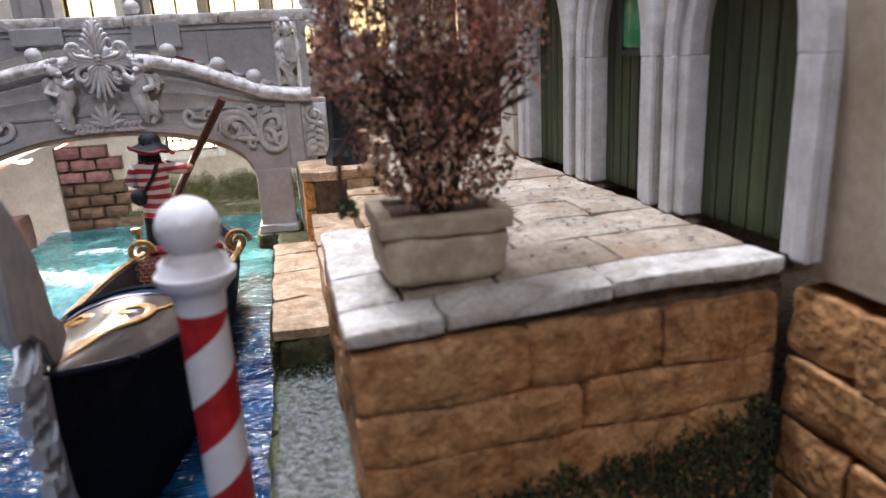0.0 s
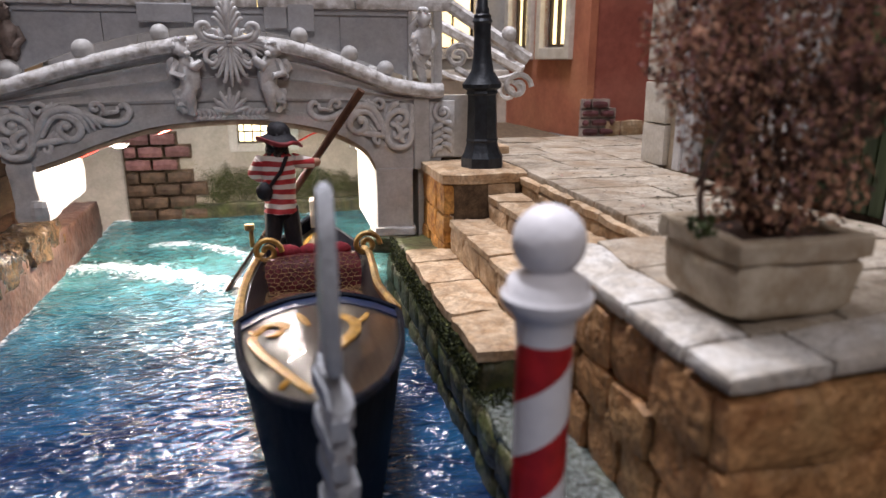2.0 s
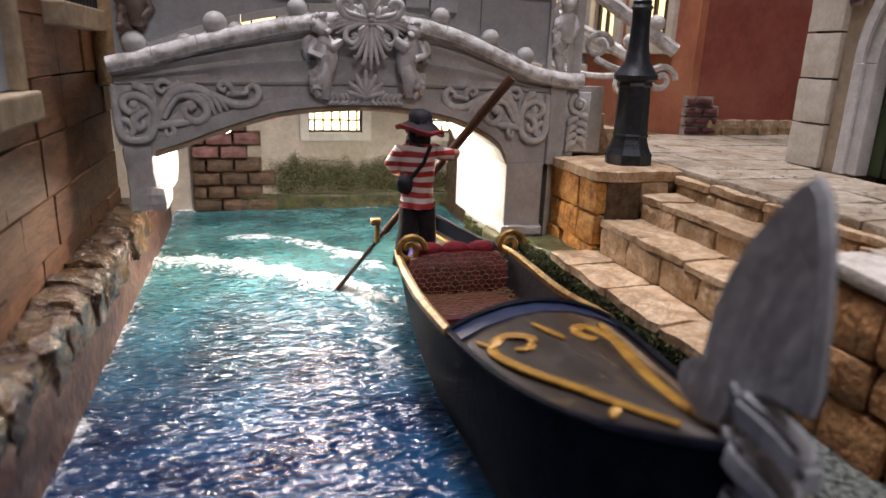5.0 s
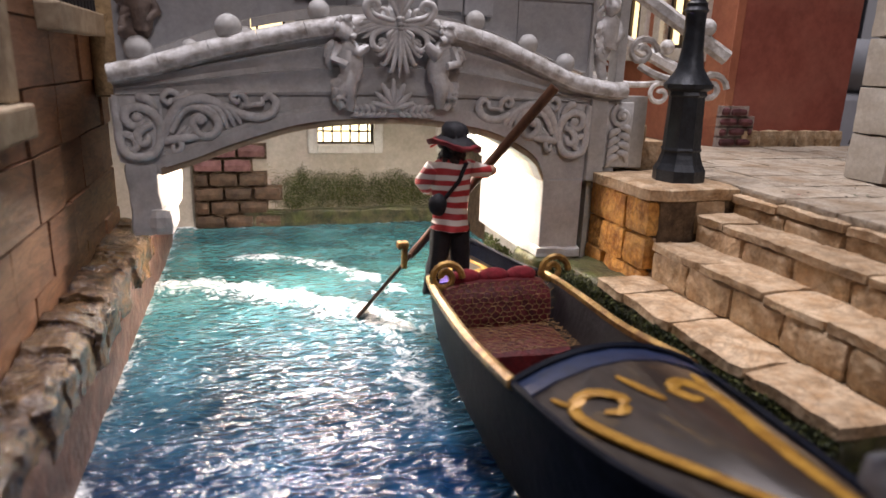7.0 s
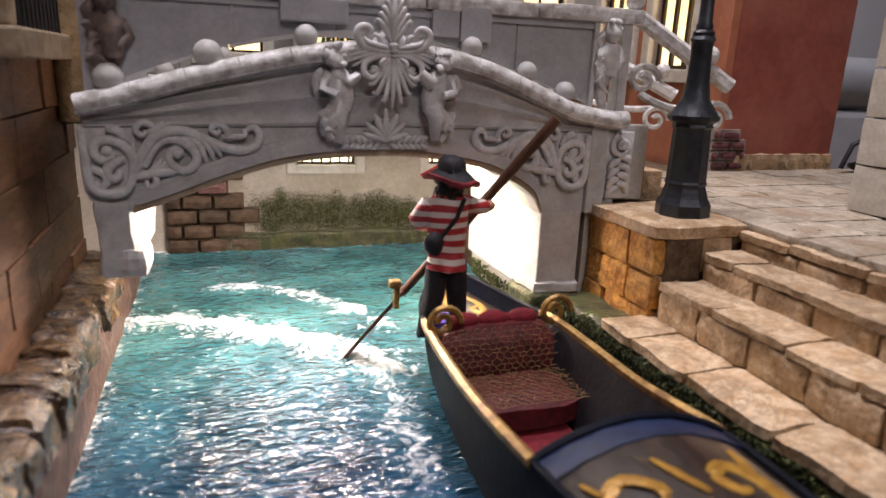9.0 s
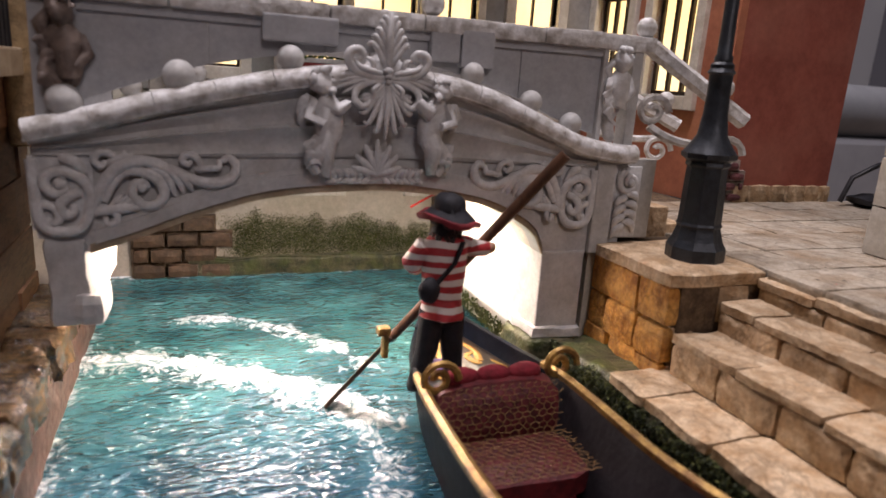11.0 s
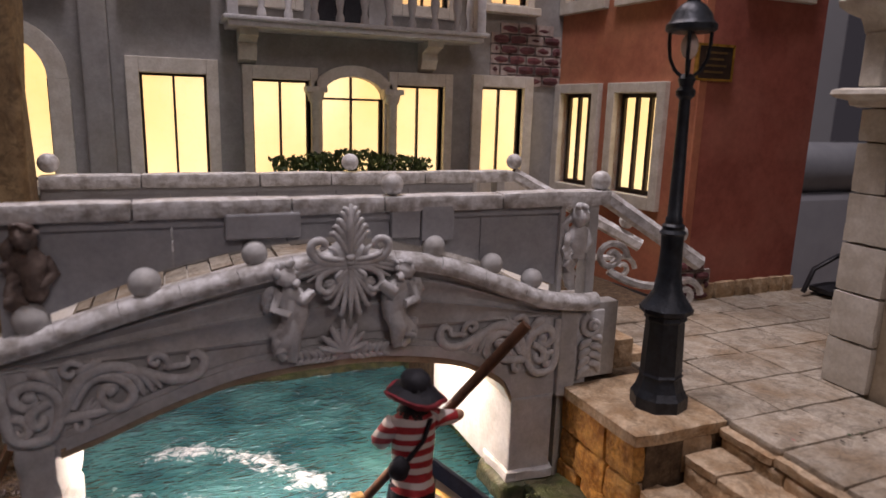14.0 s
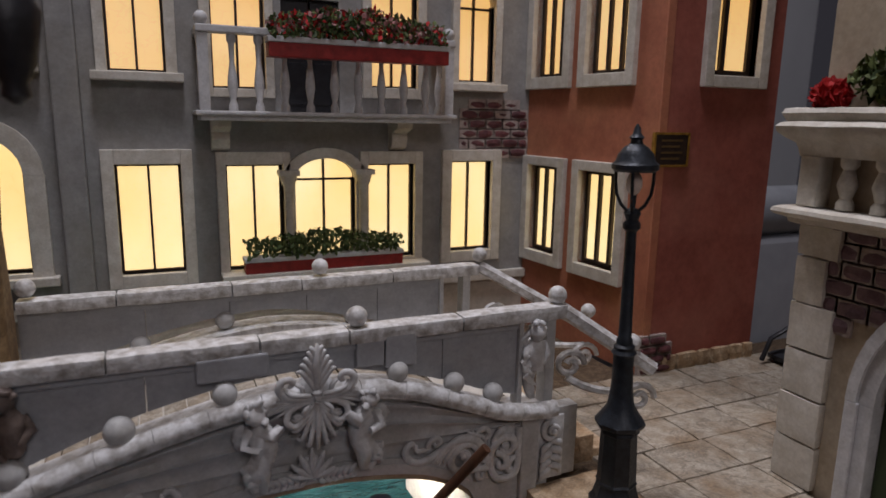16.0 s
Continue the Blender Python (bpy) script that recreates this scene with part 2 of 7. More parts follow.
def box(bm, x0, x1, y0, y1, z0, z1, bevel=0.0, mi=0):
    r = bmesh.ops.create_cube(bm, size=1)
    vs = r["verts"]
    for v in vs:
        v.co = Vector(((x0 + x1) / 2 + v.co.x * (x1 - x0), (y0 + y1) / 2 + v.co.y * (y1 - y0), (z0 + z1) / 2 + v.co.z * (z1 - z0)))
    fs = {f for v in vs for f in v.link_faces}
    if bevel:
        es = list({e for v in vs for e in v.link_edges})
        rb = bmesh.ops.bevel(bm, geom=es, offset=bevel, segments=2, affect="EDGES", profile=0.6)
        fs = set(rb["faces"]) | {f for f in fs if f.is_valid}
    for f in fs:
        if f.is_valid:
            f.material_index = mi
    return bm


def boxes(*bs, bevel=0.0):
    bm = bmesh.new()
    for b in bs:
        box(bm, *b, bevel=bevel)
    return bm


def rough_box(x0, x1, y0, y1, z0, z1, seed=0, amount=0.12, cuts=2, bevel=0.15):
    """A worn stone: a box with rounded edges and uneven faces."""
    bm = bmesh.new()
    box(bm, x0, x1, y0, y1, z0, z1)
    bmesh.ops.subdivide_edges(bm, edges=bm.edges[:], cuts=cuts, use_grid_fill=True)
    cx, cy, cz = (x0 + x1) / 2, (y0 + y1) / 2, (z0 + z1) / 2
    hx, hy, hz = (x1 - x0) / 2, (y1 - y0) / 2, (z1 - z0) / 2
    for v in bm.verts:
        u = ((v.co.x - cx) / hx, (v.co.y - cy) / hy, (v.co.z - cz) / hz)
        edge = sorted(abs(a) for a in u)
        k = bevel if edge[1] > 0.98 else 0.0
        k = bevel * 1.5 if edge[0] > 0.98 else k
        d = Vector((u[0] if abs(u[0]) > 0.98 else 0, u[1] if abs(u[1]) > 0.98 else 0, u[2] if abs(u[2]) > 0.98 else 0))
        nz = noise.noise_vector(v.co * 0.6 + Vector((seed * 7.3, seed * 3.1, seed)))
        n2 = noise.noise_vector(v.co * 2.3 + Vector((seed * 2.7, seed * 5.1, seed)))
        v.co -= d * k
        v.co += Vector([a * amount for a in nz]) + Vector([a * amount * 0.55 for a in n2])
    return bm


def rod(bm, p0, p1, r0, r1=None, n=10, mi=0):
    p0, p1 = Vector(p0), Vector(p1)
    d = p1 - p0
    m = Matrix.Translation((p0 + p1) / 2) @ d.to_track_quat("Z", "Y").to_matrix().to_4x4()
    r = bmesh.ops.create_cone(bm, cap_ends=True, segments=n, radius1=r0, radius2=r0 if r1 is None else r1, depth=d.length, matrix=m)
    for f in {f for v in r["verts"] for f in v.link_faces}:
        f.material_index = mi
    return bm


def ball(bm, c, r, scale=(1, 1, 1), n=14, mi=0, rot=None):
    m = Matrix.Translation(c) @ (rot.to_4x4() if rot else Matrix()) @ Matrix.Diagonal((*scale, 1))
    k = bmesh.ops.create_uvsphere(bm, u_segments=n, v_segments=max(6, n * 2 // 3), radius=r, matrix=m)
    for f in {f for v in k["verts"] for f in v.link_faces}:
        f.material_index = mi
    return bm


def lathe(bm, prof, cx=0, cy=0, n=20, mi=0):
    rings = []
    for r, z in prof:
        rings.append([bm.verts.new((cx + r * math.cos(a), cy + r * math.sin(a), z)) for a in (2 * math.pi * i / n for i in range(n))])
    for a, b in zip(rings, rings[1:]):
        for i in range(n):
            f = bm.faces.new((a[i], a[(i + 1) % n], b[(i + 1) % n], b[i]))
            f.material_index = mi
    for r, flip in ((rings[0], True), (rings[-1], False)):
        f = bm.faces.new(r[::-1] if flip else r)
        f.material_index = mi
    return bm


def tube(bm, pts, radii, n=7, mi=0, squash=1.0, axis=1):
    """A tube along points; squash flattens it along one axis."""
    pts = [Vector(p) for p in pts]
    rings = []
    for i, p in enumerate(pts):
        t = (pts[min(i + 1, len(pts) - 1)] - pts[max(i - 1, 0)]).normalized()
        ref = Vector((0, 1, 0)) if abs(t.y) < 0.9 else Vector((1, 0, 0))
        u = t.cross(ref).normalized()
        w = t.cross(u)
        r = radii[i] if isinstance(radii, (list, tuple)) else radii
        ring = []
        for k in range(n):
            a = 2 * math.pi * k / n
            o = (u * math.cos(a) + w * math.sin(a)) * r
            o[axis] *= squash
            ring.append(bm.verts.new(p + o))
        rings.append(ring)
    for a, b in zip(rings, rings[1:]):
        for i in range(n):
            bm.faces.new((a[i], a[(i + 1) % n], b[(i + 1) % n], b[i])).material_index = mi
    bm.faces.new(rings[0][::-1]).material_index = mi
    bm.faces.new(rings[-1]).material_index = mi
    return bm


def prism(bm, outline, y0, y1, plane="xz", mi=0):
    """An outline in a plane, drawn out between two depths."""
    def at(p, d):
        return {"xz": (p[0], d, p[1]), "yz": (d, p[0], p[1]), "xy": (p[0], p[1], d)}[plane]
    a = [bm.verts.new(at(p, y0)) for p in outline]
    b = [bm.verts.new(at(p, y1)) for p in outline]
    fs = [bm.faces.new(a), bm.faces.new(b[::-1])]
    for i in range(len(a)):
        j = (i + 1) % len(a)
        fs.append(bm.faces.new((a[j], a[i], b[i], b[j])))
    for f in fs:
        f.material_index = mi
    bmesh.ops.recalc_face_normals(bm, faces=fs)
    return bm


def band(bm, lower, upper, y0, y1, plane="xz", mi=0):
    """A strip between two lines of equal count, drawn out between two depths."""
    return prism_strip(bm, lower, upper, y0, y1, plane, mi)


def prism_strip(bm, lower, upper, y0, y1, plane="xz", mi=0):
    def at(p, d):
        return {"xz": (p[0], d, p[1]), "yz": (d, p[0], p[1]), "xy": (p[0], p[1], d)}[plane]
    g = [[bm.verts.new(at(p, d)) for p in line] for line in (lower, upper) for d in (y0, y1)]
    la, lb, ua, ub = g
    fs = []
    for i in range(len(lower) - 1):
        for q in ((la[i], la[i + 1], ua[i + 1], ua[i]), (lb[i + 1], lb[i], ub[i], ub[i + 1]), (ua[i], ua[i + 1], ub[i + 1], ub[i]), (la[i + 1], la[i], lb[i], lb[i + 1])):
            fs.append(bm.faces.new(q))
    fs.append(bm.faces.new((la[0], ua[0], ub[0], lb[0])))
    fs.append(bm.faces.new((la[-1], lb[-1], ub[-1], ua[-1])))
    for f in fs:
        f.material_index = mi
    bmesh.ops.recalc_face_normals(bm, faces=fs)
    return bm


def curve_at(pts, x):
    """Smooth height over x through a few points."""
    xs = [p[0] for p in pts]
    for i in range(len(pts) - 1):
        if x <= xs[i + 1] or i == len(pts) - 2:
            p0, p1 = pts[max(i - 1, 0)], pts[i]
            p2, p3 = pts[i + 1], pts[min(i + 2, len(pts) - 1)]
            h = p2[0] - p1[0]
            t = (x - p1[0]) / h
            m1 = (p2[1] - p0[1]) / (p2[0] - p0[0]) * h
            m2 = (p3[1] - p1[1]) / (p3[0] - p1[0]) * h
            return (2 * t**3 - 3 * t**2 + 1) * p1[1] + (t**3 - 2 * t**2 + t) * m1 + (-2 * t**3 + 3 * t**2) * p2[1] + (t**3 - t**2) * m2


def sampled(pts, x0, x1, n):
    return [(x0 + (x1 - x0) * i / n, curve_at(pts, x0 + (x1 - x0) * i / n)) for i in range(n + 1)]

# ---- water ----
def near_line(x, y, pts):
    best = 1e9
    for (ax, ay), (bx, by) in zip(pts, pts[1:]):
        dx, dy = bx - ax, by - ay
        t = max(0, min(1, ((x - ax) * dx + (y - ay) * dy) / (dx * dx + dy * dy)))
        best = min(best, math.hypot(x - ax - t * dx, y - ay - t * dy))
    return best


CREST_NEAR = [(-22.2, 52.6), (-19.5, 52.4), (-16, 50.5), (-13, 48.0), (-11, 46.2), (-9.6, 43.8)]
CREST_FAR = [(-17.5, 57.8), (-14.5, 57.5), (-12, 55.5), (-10, 52.5), (-8.5, 49.5)]


BOAT_WASH = [(-9.6, 43.5), (-10.2, 39.0), (-10.4, 34.5)]


def build_water():
    x0, x1, y0, y1, st = -22.4, 0.6, -12.0, 67.6, 0.17
    nx, ny = int((x1 - x0) / st), int((y1 - y0) / st)
    verts, foam, cols = [], [], []
    for j in range(ny + 1):
        for i in range(nx + 1):
            x, y = x0 + (x1 - x0) * i / nx, y0 + (y1 - y0) * j / ny
            w = noise.noise(Vector((x * 0.5, y * 0.9, 0.3)))
            z = 0.09 * w + 0.05 * noise.noise(Vector((x * 1.1 + 0.4 * y, y * 2.0, 4.0)))
            jig = 0.9 * noise.noise(Vector((x * 0.6, y * 0.6, 9.0))) + 0.9 * noise.noise(Vector((x * 1.9, y * 1.9, 2.0)))
            d1, d2 = near_line(x, y, CREST_NEAR) + jig, near_line(x, y, CREST_FAR) + jig
            f = max(0, 1 - d1 / 2.5) * .85
            f = max(f, max(0, 1 - (near_line(x, y, BOAT_WASH) + .7 * jig) / 1.5) * .55, max(0, 1 - d2 / 1.4) * 0.7, max(0, 1 - (x + 22.3 + 0.5 * jig) / .9) * 0.6, max(0, 1 - (67.3 - y + 0.6 * jig) / 0.9) * 0.9)
            z += 0.05 * (1 - 2 * abs(noise.noise(Vector((x * .8 + .3 * y, y * 2.6, 7.0)))))
            z += 0.22 * max(0, 1 - d1 / 1.4) + 0.14 * max(0, 1 - d2 / 1.0)
            verts.append((x * CM, y * CM, z * CM))
            foam.append(min(1, f * 1.3))
    faces = [(j * (nx + 1) + i, j * (nx + 1) + i + 1, (j + 1) * (nx + 1) + i + 1, (j + 1) * (nx + 1) + i) for j in range(ny) for i in range(nx)]
    me = bpy.data.meshes.new("water")
    me.from_pydata(verts, [], faces)
    at = me.attributes.new("foam", "FLOAT", "POINT")
    at.data.foreach_set("value", foam)
    me.polygons.foreach_set("use_smooth", [True] * len(faces))
    m = bpy.data.materials.new("canal_water")
    m.use_nodes = True
    n, l = m.node_tree.nodes, m.node_tree.links
    b = n["Principled BSDF"]
    geo = n.new("ShaderNodeNewGeometry")
    sep = n.new("ShaderNodeSeparateXYZ")
    l.new(geo.outputs["Position"], sep.inputs[0])
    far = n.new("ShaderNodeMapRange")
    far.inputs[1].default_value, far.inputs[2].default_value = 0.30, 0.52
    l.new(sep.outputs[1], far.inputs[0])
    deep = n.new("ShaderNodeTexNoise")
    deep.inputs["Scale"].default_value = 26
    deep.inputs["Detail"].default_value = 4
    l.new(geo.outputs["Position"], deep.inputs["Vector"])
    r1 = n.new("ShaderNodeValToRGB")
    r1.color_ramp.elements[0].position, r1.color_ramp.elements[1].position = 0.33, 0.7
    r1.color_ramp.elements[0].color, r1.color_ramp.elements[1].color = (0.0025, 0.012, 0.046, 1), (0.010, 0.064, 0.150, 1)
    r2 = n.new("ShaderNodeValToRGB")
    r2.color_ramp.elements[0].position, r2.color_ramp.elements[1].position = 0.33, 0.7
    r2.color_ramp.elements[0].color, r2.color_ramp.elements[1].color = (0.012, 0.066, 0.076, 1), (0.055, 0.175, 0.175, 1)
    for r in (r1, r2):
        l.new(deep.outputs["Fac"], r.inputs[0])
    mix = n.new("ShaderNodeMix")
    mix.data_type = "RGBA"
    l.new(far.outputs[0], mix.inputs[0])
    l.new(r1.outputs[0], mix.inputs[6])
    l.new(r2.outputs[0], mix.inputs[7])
    fa = n.new("ShaderNodeAttribute")
    fa.attribute_name = "foam"
    fn = n.new("ShaderNodeTexNoise")
    fn.inputs["Scale"].default_value = 105
    fn.inputs["Distortion"].default_value = 2.2
    fn.inputs["Detail"].default_value = 9
    fn.inputs["Roughness"].default_value = 0.66
    l.new(geo.outputs["Position"], fn.inputs["Vector"])
    fm = n.new("ShaderNodeMath")
    fm.operation = "MULTIPLY_ADD"
    fm.inputs[1].default_value, fm.inputs[2].default_value = 3.0, -1.62
    l.new(fn.outputs["Fac"], fm.inputs[0])
    fs = n.new("ShaderNodeMath")
    fs.operation = "ADD"
    l.new(fa.outputs["Fac"], fs.inputs[0])
    l.new(fm.outputs[0], fs.inputs[1])
    fr = n.new("ShaderNodeMapRange")
    fr.inputs[1].default_value, fr.inputs[2].default_value = 0.36, 1.15
    l.new(fs.outputs[0], fr.inputs[0])
    mix2 = n.new("ShaderNodeMix")
    mix2.data_type = "RGBA"
    l.new(fr.outputs[0], mix2.inputs[0])
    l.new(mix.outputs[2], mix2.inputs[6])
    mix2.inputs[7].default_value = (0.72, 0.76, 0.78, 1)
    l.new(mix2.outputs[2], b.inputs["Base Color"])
    b.inputs["Roughness"].default_value = 0.07
    b.inputs["Specular IOR Level"].default_value = 0.6
    mp = n.new("ShaderNodeMapping")
    mp.inputs["Scale"].default_value = (0.42, 1.25, 1)
    mp.inputs["Rotation"].default_value = (0, 0, 0.25)
    l.new(geo.outputs["Position"], mp.inputs["Vector"])
    wv = n.new("ShaderNodeTexNoise")
    wv.noise_type = "RIDGED_MULTIFRACTAL"
    wv.inputs["Scale"].default_value = 200
    wv.inputs["Detail"].default_value = 2
    wv.inputs["Distortion"].default_value = 0.6
    l.new(mp.outputs[0], wv.inputs["Vector"])
    bp = n.new("ShaderNodeBump")
    bp.inputs["Strength"].default_value = 0.9
    bp.inputs["Distance"].default_value = 0.0055
    l.new(wv.outputs["Fac"], bp.inputs["Height"])
    wf = n.new("ShaderNodeTexNoise")
    wf.noise_type = "RIDGED_MULTIFRACTAL"
    wf.inputs["Scale"].default_value = 430
    wf.inputs["Detail"].default_value = 3
    wf.inputs["Distortion"].default_value = 1.1
    l.new(mp.outputs[0], wf.inputs["Vector"])
    bf = n.new("ShaderNodeBump")
    bf.inputs["Strength"].default_value = 0.45
    bf.inputs["Distance"].default_value = 0.0024
    l.new(wf.outputs["Fac"], bf.inputs["Height"])
    l.new(bp.outputs[0], bf.inputs["Normal"])
    l.new(bf.outputs[0], b.inputs["Normal"])
    # pale blue-grey streaks mixed in along the ripple tops
    vr = n.new("ShaderNodeMapRange")
    vr.inputs[1].default_value, vr.inputs[2].default_value = 1.15, 1.75
    vr.inputs[4].default_value = 0.18
    l.new(wv.outputs["Fac"], vr.inputs[0])
    mix3 = n.new("ShaderNodeMix")
    mix3.data_type = "RGBA"
    l.new(vr.outputs[0], mix3.inputs[0])
    l.new(mix2.outputs[2], mix3.inputs[6])
    mix3.inputs[7].default_value = (0.22, 0.40, 0.50, 1)
    l.new(mix3.outputs[2], b.inputs["Base Color"])
    me.materials.append(m)
    ob = new("water", me)
    return tagged(ob, "rippled blue-green resin canal water with white foam crests", "water", kind="structure")


build_water()

# ---- base board, room ----
TABLE = material("table_wood", (0.24, 0.16, 0.10), (0.15, 0.095, 0.055), 0.5, scale=40, bump=0.15, stretch=(0.15, 1, 1))
tagged(part("ground", boxes((-45, 62, -30, 76, -4, -2.0)), MORTAR), "dark base board under the model", "base", kind="structure")
tagged(part("floor", boxes((-75, 120, -70, 124, -8, -4.0)), TABLE), "brown table top that carries the model", "table top", kind="structure")
tagged(part("wall_north", boxes((-75, 120, 124, 128, -8, 75)), ROOM_GREY), "pale painted room wall", "wall", kind="structure")

# ---- walls with openings ----
def wall_cells(bm, a0, a1, z0, z1, d0, d1, holes, plane="xz"):
    """A wall from a0 to a1 and z0 to z1 with rectangular openings (a0, a1, z0, z1)."""
    xs = sorted({a0, a1, *[h[0] for h in holes], *[h[1] for h in holes]})
    zs = sorted({z0, z1, *[h[2] for h in holes], *[h[3] for h in holes]})
    xs = [x for x in xs if a0 <= x <= a1]
    zs = [z for z in zs if z0 <= z <= z1]
    for i in range(len(xs) - 1):
        k = 0
        while k < len(zs) - 1:
            cx = (xs[i] + xs[i + 1]) / 2
            inside = lambda q: any(h[0] < cx < h[1] and h[2] < (zs[q] + zs[q + 1]) / 2 < h[3] for h in holes)
            if inside(k):
                k += 1
                continue
            j = k
            while j < len(zs) - 1 and not inside(j):
                j += 1
            if plane == "xz":
                box(bm, xs[i], xs[i + 1], d0, d1, zs[k], zs[j])
            else:
                box(bm, d0, d1, xs[i], xs[i + 1], zs[k], zs[j])
            k = j
    bmesh.ops.remove_doubles(bm, verts=bm.verts[:], dist=1e-4)
    return bm


def glow_material(name, col, strength, low=None):
    m = bpy.data.materials.new(name)
    m.use_nodes = True
    n, l = m.node_tree.nodes, m.node_tree.links
    b = n["Principled BSDF"]
    b.inputs["Base Color"].default_value = (0.5, 0.45, 0.35, 1)
    b.inputs["Roughness"].default_value = 0.5
    geo = n.new("ShaderNodeNewGeometry")
    big = n.new("ShaderNodeTexNoise")
    big.inputs["Scale"].default_value = 14
    l.new(geo.outputs["Position"], big.inputs["Vector"])
    vor = n.new("ShaderNodeTexVoronoi")
    vor.feature = "DISTANCE_TO_EDGE"
    vor.inputs["Scale"].default_value = 75
    wob = n.new("ShaderNodeTexNoise")
    wob.inputs["Scale"].default_value = 120
    l.new(geo.outputs["Position"], wob.inputs["Vector"])
    add = n.new("ShaderNodeMix")
    add.data_type = "VECTOR"
    add.inputs[0].default_value = 0.02
    l.new(geo.outputs["Position"], add.inputs[4])
    l.new(wob.outputs["Color"], add.inputs[5])
    l.new(add.outputs[1], vor.inputs["Vector"])
    crack = n.new("ShaderNodeMapRange")
    crack.inputs[1].default_value, crack.inputs[2].default_value = 0.0, 0.035
    crack.inputs[3].default_value = 0.86
    l.new(vor.outputs["Distance"], crack.inputs[0])
    ramp = n.new("ShaderNodeValToRGB")
    ramp.color_ramp.elements[0].position, ramp.color_ramp.elements[1].position = 0.3, 0.7
    ramp.color_ramp.elements[0].color = (*col, 1)
    ramp.color_ramp.elements[1].color = (*(low or col), 1)
    l.new(big.outputs["Fac"], ramp.inputs[0])
    mul = n.new("ShaderNodeMix")
    mul.data_type, mul.blend_type = "RGBA", "MULTIPLY"
    mul.inputs[0].default_value = 1
    l.new(ramp.outputs[0], mul.inputs[6])
    l.new(crack.outputs[0], mul.inputs[7])
    l.new(mul.outputs[2], b.inputs["Emission Color"])
    b.inputs["Emission Strength"].default_value = strength
    return m


GLOW_LOW = glow_material("lit_paper_low", (1.0, 0.68, 0.25), 1.1, (1.0, 0.79, 0.40))
GLOW_HIGH = glow_material("lit_paper_high", (1.0, 0.56, 0.16), 0.78, (1.0, 0.63, 0.23))
GLOW_CELLAR = glow_material("lit_paper_cellar", (1.0, 0.86, 0.50), 2.2)
DARK_BAR = material("dark_window_bar", (0.035, 0.018, 0.010), (0.02, 0.010, 0.006), 0.5, scale=200, bump=0.2)

counter = [0]


def window_thing(o, glass, casing, glow, mullions=(0.5,), sill=0.0, arch=0.0, label="", mat=TRIM_CREAM, bar=0.16, transom=None, depth=0.8, proud=0.45):
    """A lit window in local axes: x along the wall, y into it, z up; o is the wall's own pose (centimetres)."""
    counter[0] += 1
    w = new("window_%d" % counter[0])
    w.matrix_basis = o
    tagged(w, label or "lit casement window with cream casing and dark bars", "window", kind="structure")
    gx0, gx1, gz0, gz1 = glass
    cx0, cx1, cz0, cz1 = casing
    pane = part("window_pane", boxes((gx0 - .15, gx1 + .15, depth - .06, depth, gz0 - .15, gz1 + .15)), glow, w, "glowing warm paper pane")
    bm = bmesh.new()
    if arch:
        mid, hw, ow = (gx0 + gx1) / 2, (gx1 - gx0) / 2, (cx1 - cx0) / 2
        rise, zi = arch, gz1 - arch
        n = 14
        ri = rise / hw
        inner = [(mid - hw * math.cos(math.pi * i / n), zi + rise * math.sin(math.pi * i / n)) for i in range(n + 1)]
        outer = [(mid - ow * math.cos(math.pi * i / n), zi + (cz1 - zi) * math.sin(math.pi * i / n)) for i in range(n + 1)]
        prism_strip(bm, inner, outer, -proud, depth - .1)
        box(bm, cx0, gx0, -proud, depth - .1, cz0, zi, 0.06)
        box(bm, gx1, cx1, -proud, depth - .1, cz0, zi, 0.06)
    else:
        box(bm, cx0, gx0, -proud, depth - .1, cz0, cz1, 0.06)
        box(bm, gx1, cx1, -proud, depth - .1, cz0, cz1, 0.06)
        box(bm, gx0, gx1, -proud, depth - .1, gz1, cz1, 0.06)
    box(bm, gx0, gx1, -proud, depth - .1, cz0, gz0, 0.06)
    part("window_frame", bm, mat, w, "painted casing")
    if sill:
        part("window_sill", boxes((cx0 - .35, cx1 + .35, -proud - sill, 0.0, cz0 - .05, cz0 + .55), bevel=0.08), mat, w)
    for f in mullions:
        x = gx0 + (gx1 - gx0) * f
        part("bar", boxes((x - bar / 2, x + bar / 2, depth - .35, depth - .08, gz0, gz1)), DARK_BAR, pane)
    if transom:
        part("bar", boxes((gx0, gx1, depth - .35, depth - .08, transom - bar / 2, transom + bar / 2)), DARK_BAR, pane)
    for x in (gx0, gx1 - bar):
        part("bar", boxes((x, x + bar, depth - .33, depth - .09, gz0, gz1 - arch)), DARK_BAR, pane)
    if not arch:
        part("bar", boxes((gx0 + bar, gx1 - bar, depth - .33, depth - .09, gz1 - bar, gz1)), DARK_BAR, pane)
    part("bar", boxes((gx0 + bar, gx1 - bar, depth - .33, depth - .09, gz0, gz0 + bar)), DARK_BAR, pane)
    return w


